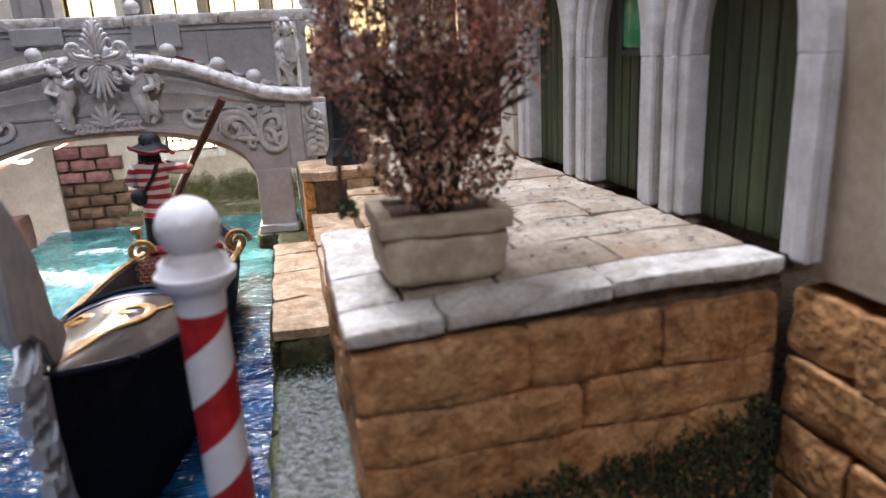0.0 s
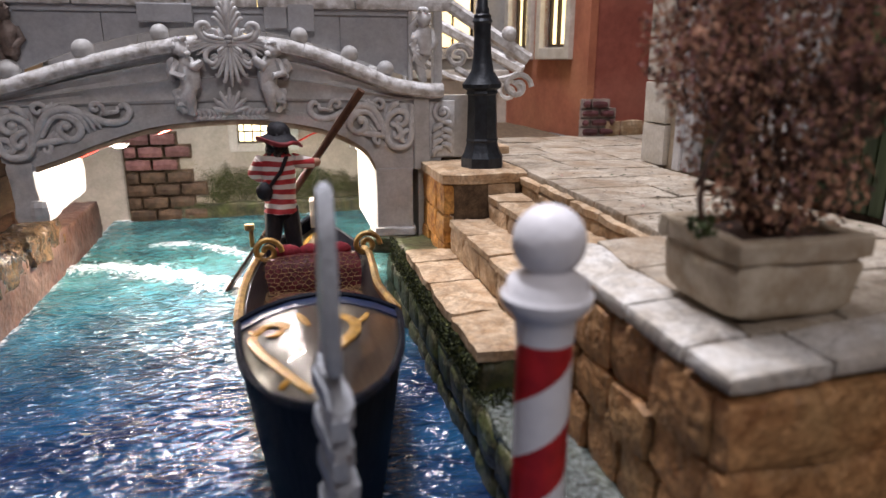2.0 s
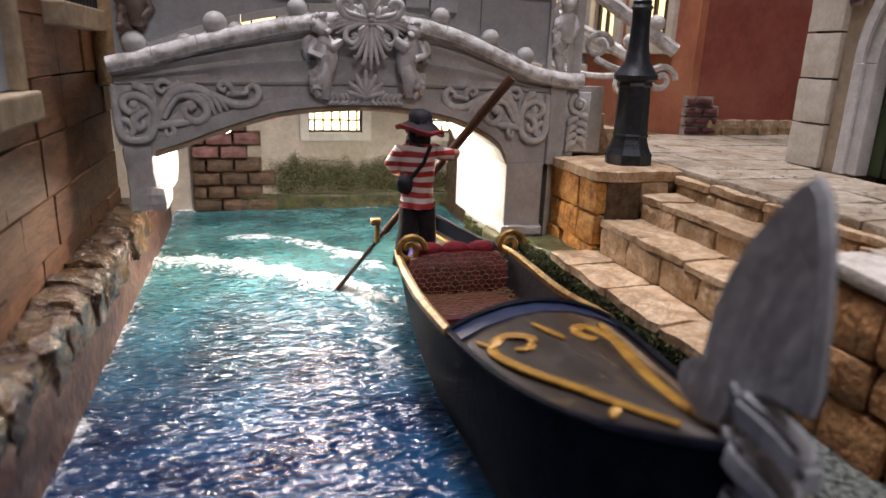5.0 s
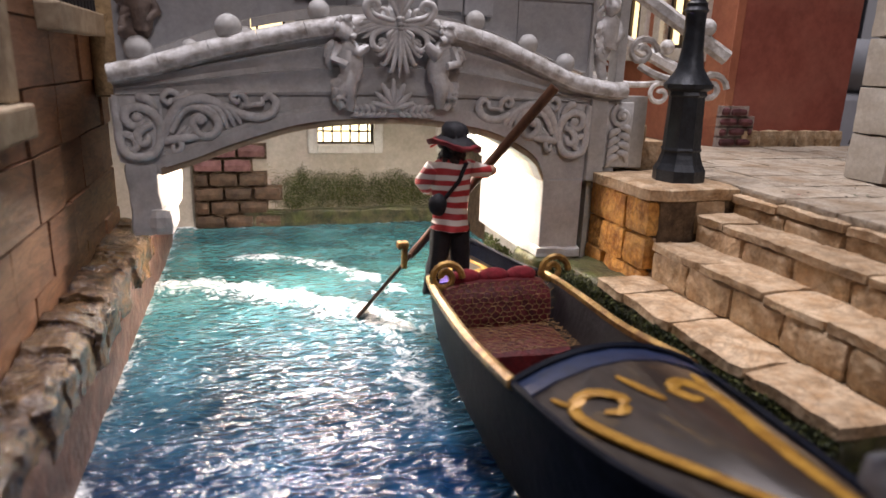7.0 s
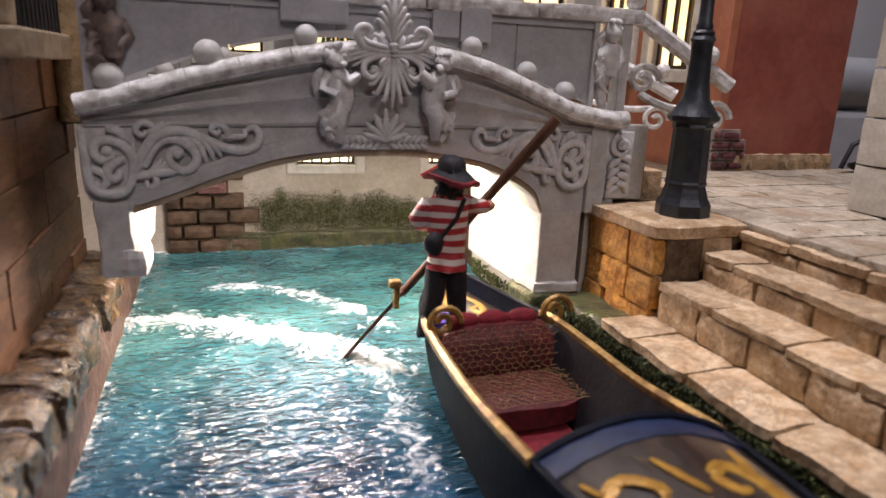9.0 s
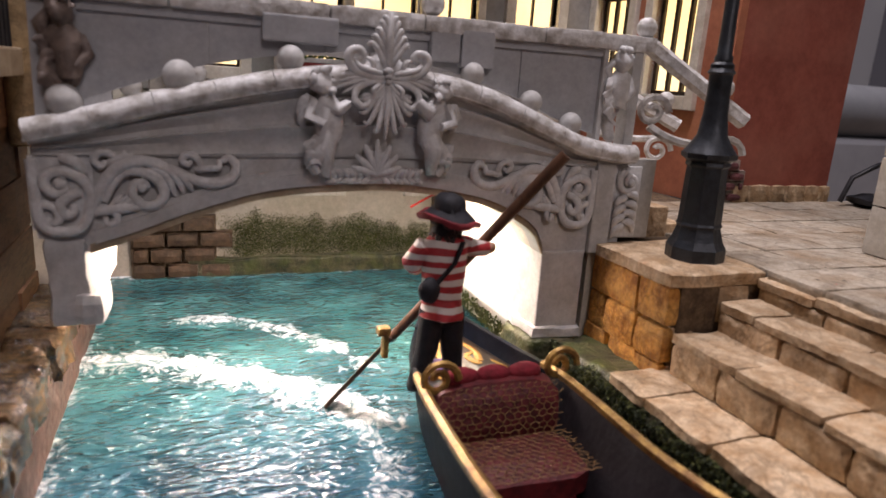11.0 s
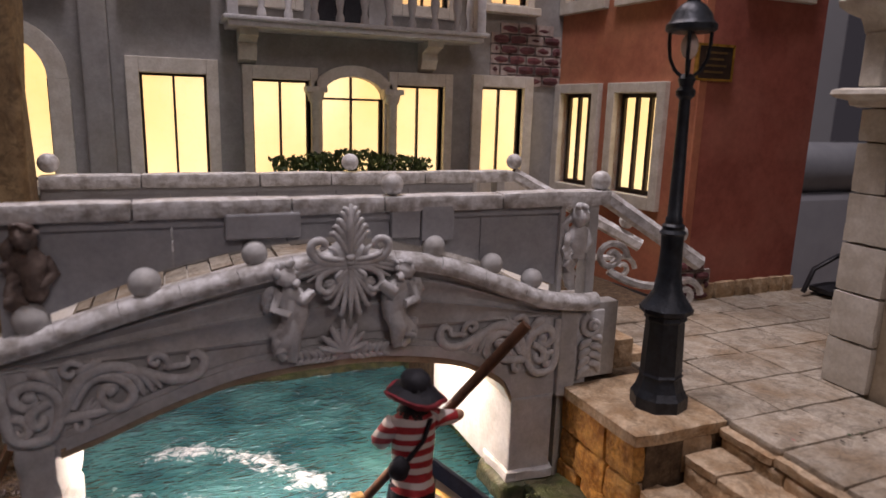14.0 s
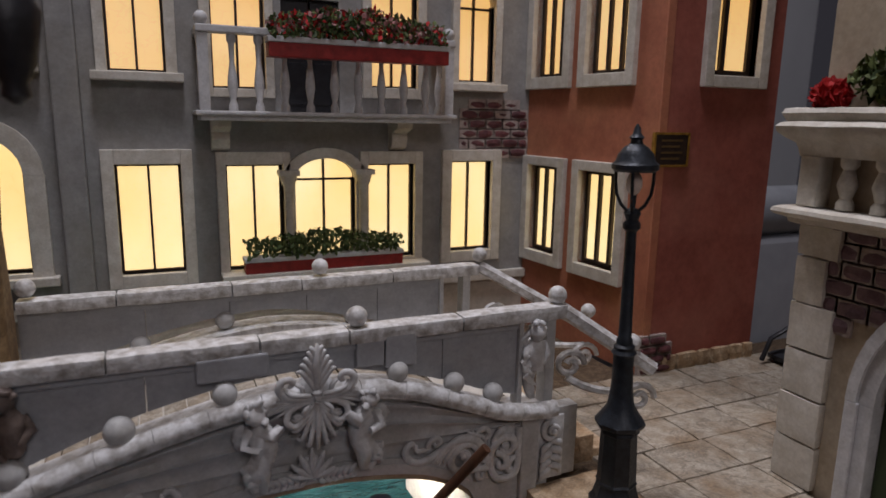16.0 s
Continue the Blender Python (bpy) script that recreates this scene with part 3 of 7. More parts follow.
# ---- grey house across the canal ----
HY = 67.3
GREY = pose(0, HY * CM, 0)
lowwin = [(-11.3, -6.7, 6.6, 8.9), (-0.6, 4.0, 6.6, 8.9)]
glass_low = {"a": (-17.7, -13.55, 14.8, 22.4), "l": (-10.6, -6.6, 14.6, 22.3), "m": (-5.75, -1.1, 14.6, 22.7), "r": (-0.1, 3.75, 14.8, 22.25), "c": (6.95, 10.7, 14.9, 22.4), "z": (-27.5, -22.9, 15.4, 24.2)}
glass_up = {"a": (-17.65, -14.1, 28.5, 37.0), "l": (-11.2, -7.6, 27.6, 37.0), "r": (0.2, 3.9, 28.0, 37.0), "c": (7.4, 10.6, 28.7, 36.2), "z": (-27.5, -22.9, 29.0, 37.0)}
door_up = (-6.4, -2.2, 26.0, 34.0)
h = thing("grey_house", label="grey plastered house with lit windows and a balcony over the canal", category="house")
bm = bmesh.new()
wall_cells(bm, -34, 14.3, 12.6, 46, HY, HY + 1.5, [*glass_low.values(), *glass_up.values(), door_up])
part("wall", bm, HOUSE_GREY, h, "grey plaster upper wall")
bm = bmesh.new()
wall_cells(bm, -34, 14.3, -2.0, 12.6, HY, HY + 1.5, lowwin)
part("base_wall", bm, HOUSE_LOW, h, "pale stained plaster lower wall")
part("string_course", boxes((-34, 14.2, HY - .5, HY, 12.2, 13.0), bevel=.12), TRIM_CREAM, h)
part("pilaster", boxes((-20.9, -19.3, HY - .9, HY, 13.0, 46), bevel=.15), HOUSE_GREY, h)
part("backing_wall", boxes((-34, 14.3, HY + 1.7, HY + 2.6, -2.0, 46)), BLACK, h)

W = "tall lit window with cream casing and dark bars"
window_thing(GREY, (-17.7, -13.55, 14.8, 22.4), (-18.5, -12.8, 13.9, 23.4), GLOW_LOW, label=W)
window_thing(GREY, (-10.6, -6.6, 14.6, 22.3), (-11.25, -6.05, 14.0, 23.2), GLOW_LOW, label=W)
window_thing(GREY, (-5.75, -1.1, 14.6, 22.7), (-6.6, -0.25, 14.0, 23.5), GLOW_LOW, arch=1.5, transom=21.1, label="lit window with a low arched head and cream casing")
window_thing(GREY, (-0.1, 3.75, 14.8, 22.25), (-0.75, 4.4, 14.0, 23.2), GLOW_LOW, label=W)
window_thing(GREY, (6.95, 10.7, 14.9, 22.4), (6.1, 11.5, 14.0, 23.3), GLOW_LOW, label=W)
window_thing(GREY, (-27.5, -22.9, 15.4, 24.2), (-28.6, -21.7, 14.6, 25.4), GLOW_LOW, arch=2.4, sill=.5, label="lit round-headed window with a stone sill")
window_thing(GREY, (-17.65, -14.1, 28.5, 37.0), (-18.3, -13.4, 27.9, 38), GLOW_HIGH, sill=.5, label=W)
window_thing(GREY, (-11.2, -7.6, 27.6, 37.0), (-11.9, -7.0, 27.0, 38), GLOW_HIGH, label=W)
window_thing(GREY, (0.2, 3.9, 28.0, 37.0), (-.5, 4.6, 27.2, 38), GLOW_HIGH, label=W)
window_thing(GREY, (7.4, 10.6, 28.7, 36.2), (6.8, 11.2, 28.0, 37.0), GLOW_HIGH, arch=1.6, transom=34.4, sill=.5, label="lit round-headed window with a cream casing")
window_thing(GREY, (-27.5, -22.9, 29.0, 37.0), (-28.6, -21.8, 28.2, 38), GLOW_HIGH, sill=.5, label=W)


def capital(x):
    bm = bmesh.new()
    lathe(bm, [(.5, 14.1), (.5, 14.6), (.36, 14.8), (.34, 20.7), (.5, 20.9), (.62, 21.3), (.66, 21.7)], x, HY - .65, 12)
    box(bm, x - .75, x + .75, HY - 1.3, HY - .2, 21.5, 21.9, .06)
    c = part("window_column", bm, TRIM_CREAM, h, "cream column with a small capital", smooth=True)
    return c


capital(-6.3), capital(-.6)
for g in lowwin:
    w = window_thing(GREY, g, (g[0] - .75, g[1] + .75, g[2] - .7, g[3] + .7), GLOW_CELLAR, mullions=[.12, .28, .44, .6, .76, .92], bar=.13, transom=7.6, label="low barred window with a bright lit pane", mat=TRIM_CREAM)
door_o = thing("balcony_door", label="dark panelled balcony door, closed", category="door")
for x in (-6.4, -4.2):
    part("door_leaf", boxes((x, x + 2.05, HY + .5, HY + .8, 26, 34), (x + .3, x + 1.75, HY + .42, HY + .5, 26.6, 29.6), bevel=.05), BLACK, door_o)

# balcony
b = thing("balcony", label="white balcony with turned balusters on two brackets", category="balcony")
bm = boxes((-12.3, 5.5, 63.9, HY, 25.4, 26.0), (-12.6, 5.8, 63.6, HY, 25.75, 26.05), bevel=.1)
part("slab", bm, TRIM_GREY, b)
part("rail", boxes((-12.4, 5.6, 63.7, 64.6, 30.9, 31.4), (-12.4, -11.6, 64.6, HY, 30.9, 31.4), (4.8, 5.6, 64.6, HY, 30.9, 31.4), bevel=.1), TRIM_GREY, b)
for x in (-12.0, 5.2):
    part("corner_post", boxes((x - .35, x + .35, 63.8, 64.5, 26, 30.9), bevel=.08), TRIM_GREY, b)
    part("ball_finial", ball(bmesh.new(), (x, 64.15, 31.8), .45), TRIM_GREY, b, smooth=True)


def baluster(x, y):
    bm = bmesh.new()
    lathe(bm, [(.3, 26.0), (.3, 26.4), (.18, 26.7), (.34, 27.7), (.30, 28.2), (.16, 29.2), (.20, 30.3), (.3, 30.5), (.3, 30.95)], x, y, 10)
    part("baluster", bm, TRIM_GREY, b, smooth=True)


for i in range(9):
    baluster(-10.2 + i * 1.7, 64.15)
for i in range(1):
    baluster(-12.0, 65.9), baluster(5.2, 65.9)
for x in (-10.9, 2.2):
    bm = prism(bmesh.new(), [(HY, 23.3), (HY - .8, 23.5), (HY - 1.1, 24.1), (HY - 1.0, 24.6), (HY - 2.2, 25.0), (HY - 2.3, 25.4), (HY, 25.4)], x - .6, x + .6, "yz")
    part("bracket", bm, TRIM_CREAM, b, "cream scrolled bracket")

RED_BOX = material("planter_red", (0.30, 0.022, 0.018), (0.2, 0.014, 0.012), 0.5, scale=160, bump=0.2)
FLOWER_PINK = material("flower_pink", (0.36, 0.17, 0.16), (0.22, 0.10, 0.10), 0.8, scale=200, bump=0)
FLOWER_RED = material("flower_red", (0.50, 0.02, 0.02), (0.35, 0.01, 0.01), 0.7, scale=200, bump=0)


def leaf_cloud(name, mats, centre, size, count, leaf, parent, seed, shape=None, label=""):
    """Many small leaves, each a folded quad, inside a soft volume."""
    rnd = random.Random(seed)
    vs, fs, mi = [], [], []
    while len(fs) < count * 2:
        p = Vector((rnd.uniform(-1, 1), rnd.uniform(-1, 1), rnd.uniform(-1, 1)))
        if shape:
            if not shape(p, rnd):
                continue
        elif p.length > 1 or p.length < rnd.random() * 0.75:
            continue
        c = Vector((centre[0] + p.x * size[0], centre[1] + p.y * size[1], centre[2] + p.z * size[2]))
        r = Euler((rnd.uniform(0, 6.3), rnd.uniform(0, 6.3), rnd.uniform(0, 6.3))).to_matrix()
        s = leaf * rnd.uniform(.6, 1.4)
        k = len(vs)
        for q in ((-.5, 0, 0), (0, -.35, .12), (.55, 0, 0), (0, .35, .12)):
            vs.append((c + r @ (Vector(q) * s)) * CM)
        fs += [(k, k + 1, k + 2), (k, k + 2, k + 3)]
        m = min(len(mats) - 1, int(rnd.random() ** 1.6 * len(mats)))
        mi += [m, m]
    me = bpy.data.meshes.new(name)
    me.from_pydata(vs, [], fs)
    for m in mats:
        me.materials.append(m)
    me.polygons.foreach_set("material_index", mi)
    ob = new(name, me)
    if parent:
        ob.parent = parent
    ob["kind"] = "stuff"
    if label:
        ob["label"] = label
    return ob


LEAF_LIGHT = material("light_green_leaves", (0.14, 0.17, 0.05), (0.07, 0.09, 0.025), 0.7, scale=140, bump=0)


def planter(x0, x1, y, z, hgt, seed, mats, leaf_h, label, count=900):
    p = thing("window_planter", label=label, category="planter")
    part("trough", boxes((x0, x1, y - .6, y + .6, z, z + hgt * .72), bevel=.08), RED_BOX, p, "red painted trough")
    part("rim", boxes((x0 - .06, x1 + .06, y - .68, y + .68, z + hgt * .72, z + hgt), bevel=.06), TRIM_GREY, p, "white rim")
    mid, hw = (x0 + x1) / 2, (x1 - x0) / 2

    def hump(q, rnd):
        top = .35 + .65 * (0.6 + 0.4 * math.cos(q.x * 2.2)) * (0.75 + 0.35 * noise.noise(Vector((q.x * 4, seed, 0))))
        return abs(q.x) < .98 and -1 < q.z < -1 + 2 * top and rnd.random() < .95
    leaf_cloud("leaves", mats, (mid, y, z + hgt + leaf_h / 2), (hw, 1.0, leaf_h / 2), count, .42, p, seed, hump)
    return p


planter(-9.7, 2.2, 66.0, 14.6, 1.15, 4, [LEAF_GREEN, LEAF_LIGHT], 2.0, "red and white planter with low dark green plants", 1300)
tagged(part("sill_course", boxes((-11.3, 4.5, 65.2, HY - .45, 14.0, 14.6), bevel=.08), TRIM_CREAM), "cream stone sill below the triple window", "sill", kind="structure")
planter(-8.1, 4.5, 63.0, 29.5, 1.3, 5, [LEAF_GREEN, FLOWER_PINK, LEAF_LIGHT, FLOWER_RED], 2.4, "red and white flower box on the balcony rail in bloom", 2000)

# ---- red house ----
rh = thing("red_house", label="terracotta red plastered corner house with lit windows", category="house")
ang = math.degrees(math.atan2(1.55, 14.4))
SIDE = pose(15.7 * CM, 52.9 * CM, 0, 0, 0, -90) @ pose(0, 0, 0, 0, 0, 0)
SIDE = Matrix.Translation((15.7 * CM, 52.9 * CM, 0)) @ pose(0, 0, 0, 0, 0, 90 + ang) @ Matrix.Diagonal((1, -1, 1, 1))
SIDE = Matrix.Translation((14.15 * CM, 67.3 * CM, 0)) @ pose(0, 0, 0, 0, 0, -90 + ang)
L = 14.48
side_gl = [(0.75, 4.6, 14.9, 22.1), (7.1, 11.3, 14.9, 22.1), (0.75, 4.6, 29.2, 38.5), (7.1, 11.3, 29.2, 38.5)]
bm = bmesh.new()
wall_cells(bm, 0, L, 7.9, 46, 0, 1.4, side_gl)
sw = part("side_wall", bm, RED_WALL_LIT, rh, "red plaster side wall, coloured lighter as if lit")
sw.matrix_basis = SIDE
front_gl = (19.6, 23.75, 29.0, 38)
bm = bmesh.new()
wall_cells(bm, 15.72, 26.2, 7.9, 46, 52.9, 54.3, [front_gl])
part("front_wall", bm, RED_WALL_SHADED, rh, "red plaster front wall, coloured darker as if shaded")
part("end_wall", boxes((24.8, 26.2, 54.3, 68, 7.9, 46)), RED_WALL_SHADED, rh)
part("backing", boxes((17.4, 24.6, 55.2, 66, 7.9, 45)), BLACK, rh)
part("corner_bead", prism(bmesh.new(), [(15.55, 52.75), (16.2, 52.8), (16.2, 53.1), (15.7, 53.1)], 10.8, 46, "xy"), RED_WALL_LIT, rh)
x = 17.2
rnd = random.Random(8)
while x < 25.8:
    w = rnd.uniform(1.3, 2.0)
    part("base_stone", rough_box(x, min(26.2, x + w - .08), 52.45, 52.95, 8.1, 9.35, int(x * 10), .05, 1, .06), STONE_STEP, rh)
    x += w
for g in side_gl:
    window_thing(SIDE, g, (g[0] - .75, g[1] + .75, g[2] - .95, g[3] + .75), GLOW_LOW if g[2] < 20 else GLOW_HIGH, mullions=(.36, .68), bar=.3, label="narrow lit window with cream casing and brown bars")
window_thing(pose(0, 52.9 * CM, 0), front_gl, (18.8, 24.6, 28.2, 39), GLOW_HIGH, mullions=(.36,), bar=.4, label="narrow lit window with cream casing and brown bars")
s = thing("wall_sign", 16.6, 52.9, 24.0, label="small dark brown sign with a gilt border on the red wall", category="sign")
part("board", boxes((-1.45, 1.4, -.25, 0, -1.05, 1.05), bevel=.04), DARK_BAR, s)
part("border", boxes((-1.5, 1.45, -.3, -.05, 1.0, 1.15), (-1.5, 1.45, -.3, -.05, -1.15, -1.0), (-1.55, -1.4, -.3, -.05, -1.15, 1.15), (1.35, 1.5, -.3, -.05, -1.15, 1.15)), GOLD_PAINT, s, "gilt border")
for i in range(4):
    part("line_of_writing", boxes((-.9, .9 - .25 * (i % 2), -.28, -.2, .55 - i * .4, .68 - i * .4)), material("sign_writing_%s" % "abcd"[i], (0.12, 0.07, 0.02), bump=0), s)

BRICK_RED = material("brick_wine", (0.155, 0.055, 0.060), (0.085, 0.030, 0.034), 0.7, scale=150, bump=0.5, vary=0.3)
BRICK_DARK = material("brick_dark", (0.115, 0.070, 0.040), (0.055, 0.032, 0.018), 0.6, scale=150, bump=0.5, vary=0.3)
BRICK_PINK = material("brick_pink", (0.27, 0.13, 0.12), (0.17, 0.075, 0.07), 0.65, scale=150, bump=0.5, vary=0.2)
MORTAR_PALE = material("mortar_pale", (0.42, 0.36, 0.33), (0.28, 0.22, 0.2), 0.8, scale=200, bump=0.4)


def brick_patch(name, o, inside, x0, x1, z0, z1, bw, bh, mat, label, depth=.35, core=MORTAR, joint=.12, seed=1):
    """Bricks laid in courses over a bare patch of wall, kept where inside(x, z) says so."""
    p = new(name)
    p.matrix_basis = o
    tagged(p, label, "brickwork", kind="structure")
    bm = bmesh.new()
    z, row = z0, 0
    rnd = random.Random(seed)
    while z < z1 - .1:
        x = x0 - (bw / 2 if row % 2 else 0)
        while x < x1:
            a, c = max(x, x0), min(x + bw - joint, x1)
            if c - a > .3 and inside((a + c) / 2, z + bh / 2):
                part("brick", rough_box(a, c, -depth + rnd.uniform(-.05, .05), 0.05, z, z + bh - joint, rnd.randint(0, 999), .06, 1, .07), mat(z) if callable(mat) else mat, p)
                box(bm, a - .12, c + .12, -depth * .55, 0.05, z - .1, z + bh)
            x += bw
        z += bh
        row += 1
    part("mortar_bed", bm, core, p)
    return p


brick_patch("bare_brick", GREY, lambda x, z: abs((x - 11) / 3.3) ** 3 + abs((z - 24.9) / 2.3) ** 3 < 1 + .4 * noise.noise(Vector((x, z, 0))), 7.8, 14.0, 22.7, 27.2, 1.55, .78, BRICK_RED, "patch of bare wine-red bricks with pale joints", .22, MORTAR_PALE)
brick_patch("bare_brick", pose(0, 67.2 * CM, 0), lambda x, z: x < -14.3 - .30 * z + .8 * noise.noise(Vector((z * .8, 0, 1))) and x > -20.8, -20.8, -13.6, 0, 7.6, 2.2, 1.12, lambda z: BRICK_PINK if z > 4.2 else BRICK_DARK, "patch of bare canal bricks, pink above and dark brown at the foot", .7, MORTAR, seed=3)
brick_patch("bare_brick", pose(0, 52.9 * CM, 0), lambda x, z: abs(x - 16.6) < 1.35 - .10 * abs(z - 9.2) ** 2, 15.3, 18.0, 8.2, 11.0, 1.5, .7, BRICK_RED, "patch of bare wine-red bricks at the house corner", .5, MORTAR_PALE, seed=5)

# ---- right quay, steps, block ----
PZ = 8.2
q = thing("quay_wall", label="brown stone quay block with a worn masonry face", category="quay", kind="structure")
part("core", boxes((1.15, 13.2, 15.2, 24.3, -2, 7.3), (5.2, 13.2, 24.3, 37.6, -2, 7.5), (1.1, 13.2, 37.9, 67.3, -2, 7.7), (13.2, 40, 39.6, 52.95, -2, 7.7)), MORTAR, q)
rnd = random.Random(21)


def course(parent, a0, a1, z0, z1, lo, hi, mat, face, depth=.7, amount=.10, joint=.1, bevel=.12, cuts=2):
    """A course of stones along a face: ('y', plane) faces -y, ('x', plane) faces -x."""
    a = a0
    while a < a1 - .2:
        w = rnd.uniform(lo, hi)
        e = a1 if a1 - a - w < lo * .6 else a + w
        off = rnd.uniform(-.08, .08)
        if face[0] == "y":
            bm = rough_box(a, e - joint, face[1] + off, face[1] + depth, z0, z1 - joint, rnd.randint(0, 9999), amount, cuts, bevel)
        else:
            bm = rough_box(face[1] + off, face[1] + depth, a, e - joint, z0, z1 - joint, rnd.randint(0, 9999), amount, cuts, bevel)
        part("stone", bm, mat, parent, smooth=40)
        a = e


for z0, z1 in ((-1, 2.1), (2.1, 3.9), (3.9, 5.4), (5.4, 7.2)):
    course(q, 0.8, 12.9, z0, z1, 3.2, 7.0, STONE_BROWN, ("y", 14.85), bevel=.05, cuts=5, joint=.04, amount=.13)
    course(q, 15.4, 24.4, z0, z1, 1.8, 2.7, STONE_BROWN, ("x", 0.75), bevel=.06, cuts=3, joint=.06, amount=.12)
# end stones of the block, beside the steps
for z0, z1, x1 in ((3.4, 5.3, 3.6), (5.3, 7.2, 5.2)):
    part("stone", rough_box(1.2, x1, 24.0, 24.75, z0, z1, 5, .10, 3, .06), STONE_BROWN, q, smooth=40)
# second pier of stones in front of the house
q2 = thing("stone_pier", label="rust-brown stone pier with a ragged top", category="pier", kind="structure")
for z0, z1 in ((-1, 1.6), (1.6, 3.6), (3.6, 5.5), (5.5, 7.5)):
    course(q2, 5.5, 14.7, z0, z1, 2.2, 3.4, STONE_BROWN, ("x", 12.95), depth=7, bevel=.06, cuts=4, joint=.06, amount=.13)

# coping and paving
pv = thing("pavement", label="worn pale flagstone pavement with dark joints", category="pavement", kind="structure")
part("bed", boxes((1.3, 13.2, 15.3, 24.3, 7.0, 7.55), (5.3, 13.2, 24.3, 37.6, 7.5, 8.0), (1.3, 13.2, 38, 52.9, 7.7, 8.0), (13.2, 40, 39.8, 52.9, 7.7, 8.0), (1.3, 14.6, 52.9, 67.3, 7.7, 8.0)), MORTAR, pv)


def dip(x, y):
    """The block beside the water has sunk a little at its outer corner."""
    return .45 * max(0, min(1, (9 - x) / 8)) * max(0, min(1, (28 - y) / 6))


def flags(x0, x1, y0, y1, lo, hi, rows, mat, amount=.05):
    y = y0
    for r in range(rows):
        d = (y1 - y0) / rows
        x = x0
        while x < x1 - .3:
            w = rnd.uniform(lo, hi)
            e = x1 if x1 - x - w < lo * .6 else x + w
            bm = rough_box(x, e - .05, y, y + d - .05, 7.7, PZ + rnd.uniform(-.03, .03), rnd.randint(0, 9999), amount, 3, .035)
            for v in bm.verts:
                v.co.z -= dip(v.co.x, v.co.y)
            part("flagstone", bm, mat, pv, smooth=40)
            x = e
        y += d


flags(0.75, 13.0, 14.8, 16.5, 2.4, 4.8, 1, STONE_WHITE, .08)
flags(0.72, 2.5, 16.5, 24.4, 1.6, 2.2, 3, STONE_WHITE, .08)
flags(2.5, 13.0, 16.5, 24.4, 2.4, 4.4, 3, STONE_PALE)
flags(5.0, 13.0, 24.4, 37.6, 2.6, 4.4, 5, STONE_PALE)
flags(5.2, 40, 37.6, 52.9, 2.8, 4.6, 5, STONE_PALE)
flags(1.4, 5.2, 44.5, 52.9, 2.8, 4.6, 3, STONE_PALE)

# steps down to the water
st = thing("quay_steps", label="worn cream stone steps going down to the water", category="steps", kind="structure")
for (x0, x1, z0, z1) in ((0.75, 3.2, 4.0, 5.75), (2.85, 5.3, 5.2, 6.95), (4.7, 6.6, 6.6, 7.85)):
    y = 24.7 if z1 < 7.5 else 24.6
    while y < 37.5:
        w = rnd.uniform(2.1, 3.0)
        e = 37.7 if 37.7 - y - w < 1.4 else y + w
        part("step_stone", rough_box(x0 + rnd.uniform(.0, .1), x1, y, e - .05, z0, z1 - .375, rnd.randint(0, 9999), .12, 6, .05), STONE_STEP, st, smooth=40)
        y = e
    y = 24.6
    while y < 37.5:
        w = rnd.uniform(2.6, 4.2)
        e = 37.7 if 37.7 - y - w < 1.6 else y + w
        part("tread_stone", rough_box(x0 + .0, x1, y, e - .035, z1 - .40, z1 + rnd.uniform(-.04, .04), rnd.randint(0, 9999), .09, 8, .035), STONE_STEP, st, smooth=40)
        y = e
part("step_core", boxes((1.2, 5.3, 24.8, 37.6, -2, 4.4)), MORTAR, st)
sl = thing("landing", label="long low landing slab of pale stone, mossy at its foot", category="landing", kind="structure")
y = 24.9
while y < 38.2:
    w = rnd.uniform(2.8, 4.2)
    e = 38.4 if 38.4 - y - w < 2 else y + w
    part("slab", rough_box(-1.5, 1.3, y, e - .06, 3.5, 4.05, rnd.randint(0, 9999), .10, 6, .06), STONE_STEP, sl, smooth=40)
    y = e
DAMP = material("damp_mossy_stone", (0.105, 0.095, 0.050), (0.030, 0.034, 0.018), 0.4, scale=160, bump=1.0, dirt=(0.085, 0.105, 0.028), dirt_scale=90, dirt_amount=0.8)
part("foot", rough_box(-1.42, 1.2, 24.9, 43.2, -1.5, 3.62, 77, .2, 14, .1), DAMP, sl, "dark damp mossy foot", smooth=60)
WET_GRAVEL = material("wet_gravel", (0.15, 0.17, 0.165), (0.022, 0.028, 0.022), 0.15, scale=420, bump=1.0, bscale=500, dirt=(0.10, 0.11, 0.07), dirt_scale=70, dirt_amount=0.6)
sh = thing("shore", label="wet dark stone footing with a gravelly top along the quay", category="shore", kind="structure")
part("gravel_top", rough_box(-1.5, 1.0, -12, 24.85, 1.9, 2.35, 41, .16, 30, .05), WET_GRAVEL, sh, "wet grey gravel", smooth=60)
part("footing_top", rough_box(-1.62, 1.0, 24.9, 43.2, 1.9, 2.4, 42, .14, 24, .05), DAMP, sh, "mossy lip of the footing", smooth=60)
y = -4.0
while y < 43:
    w = rnd.uniform(1.5, 2.6)
    for z0, z1 in ((-1, .75), (.8, 2.25)):
        part("footing_stone", rough_box(-1.72 + rnd.uniform(-.05, .05), -.8, y + .02, y + w - .03, z0, z1, rnd.randint(0, 9999), .1, 4, .08), DAMP, sh, smooth=50)
    y += w


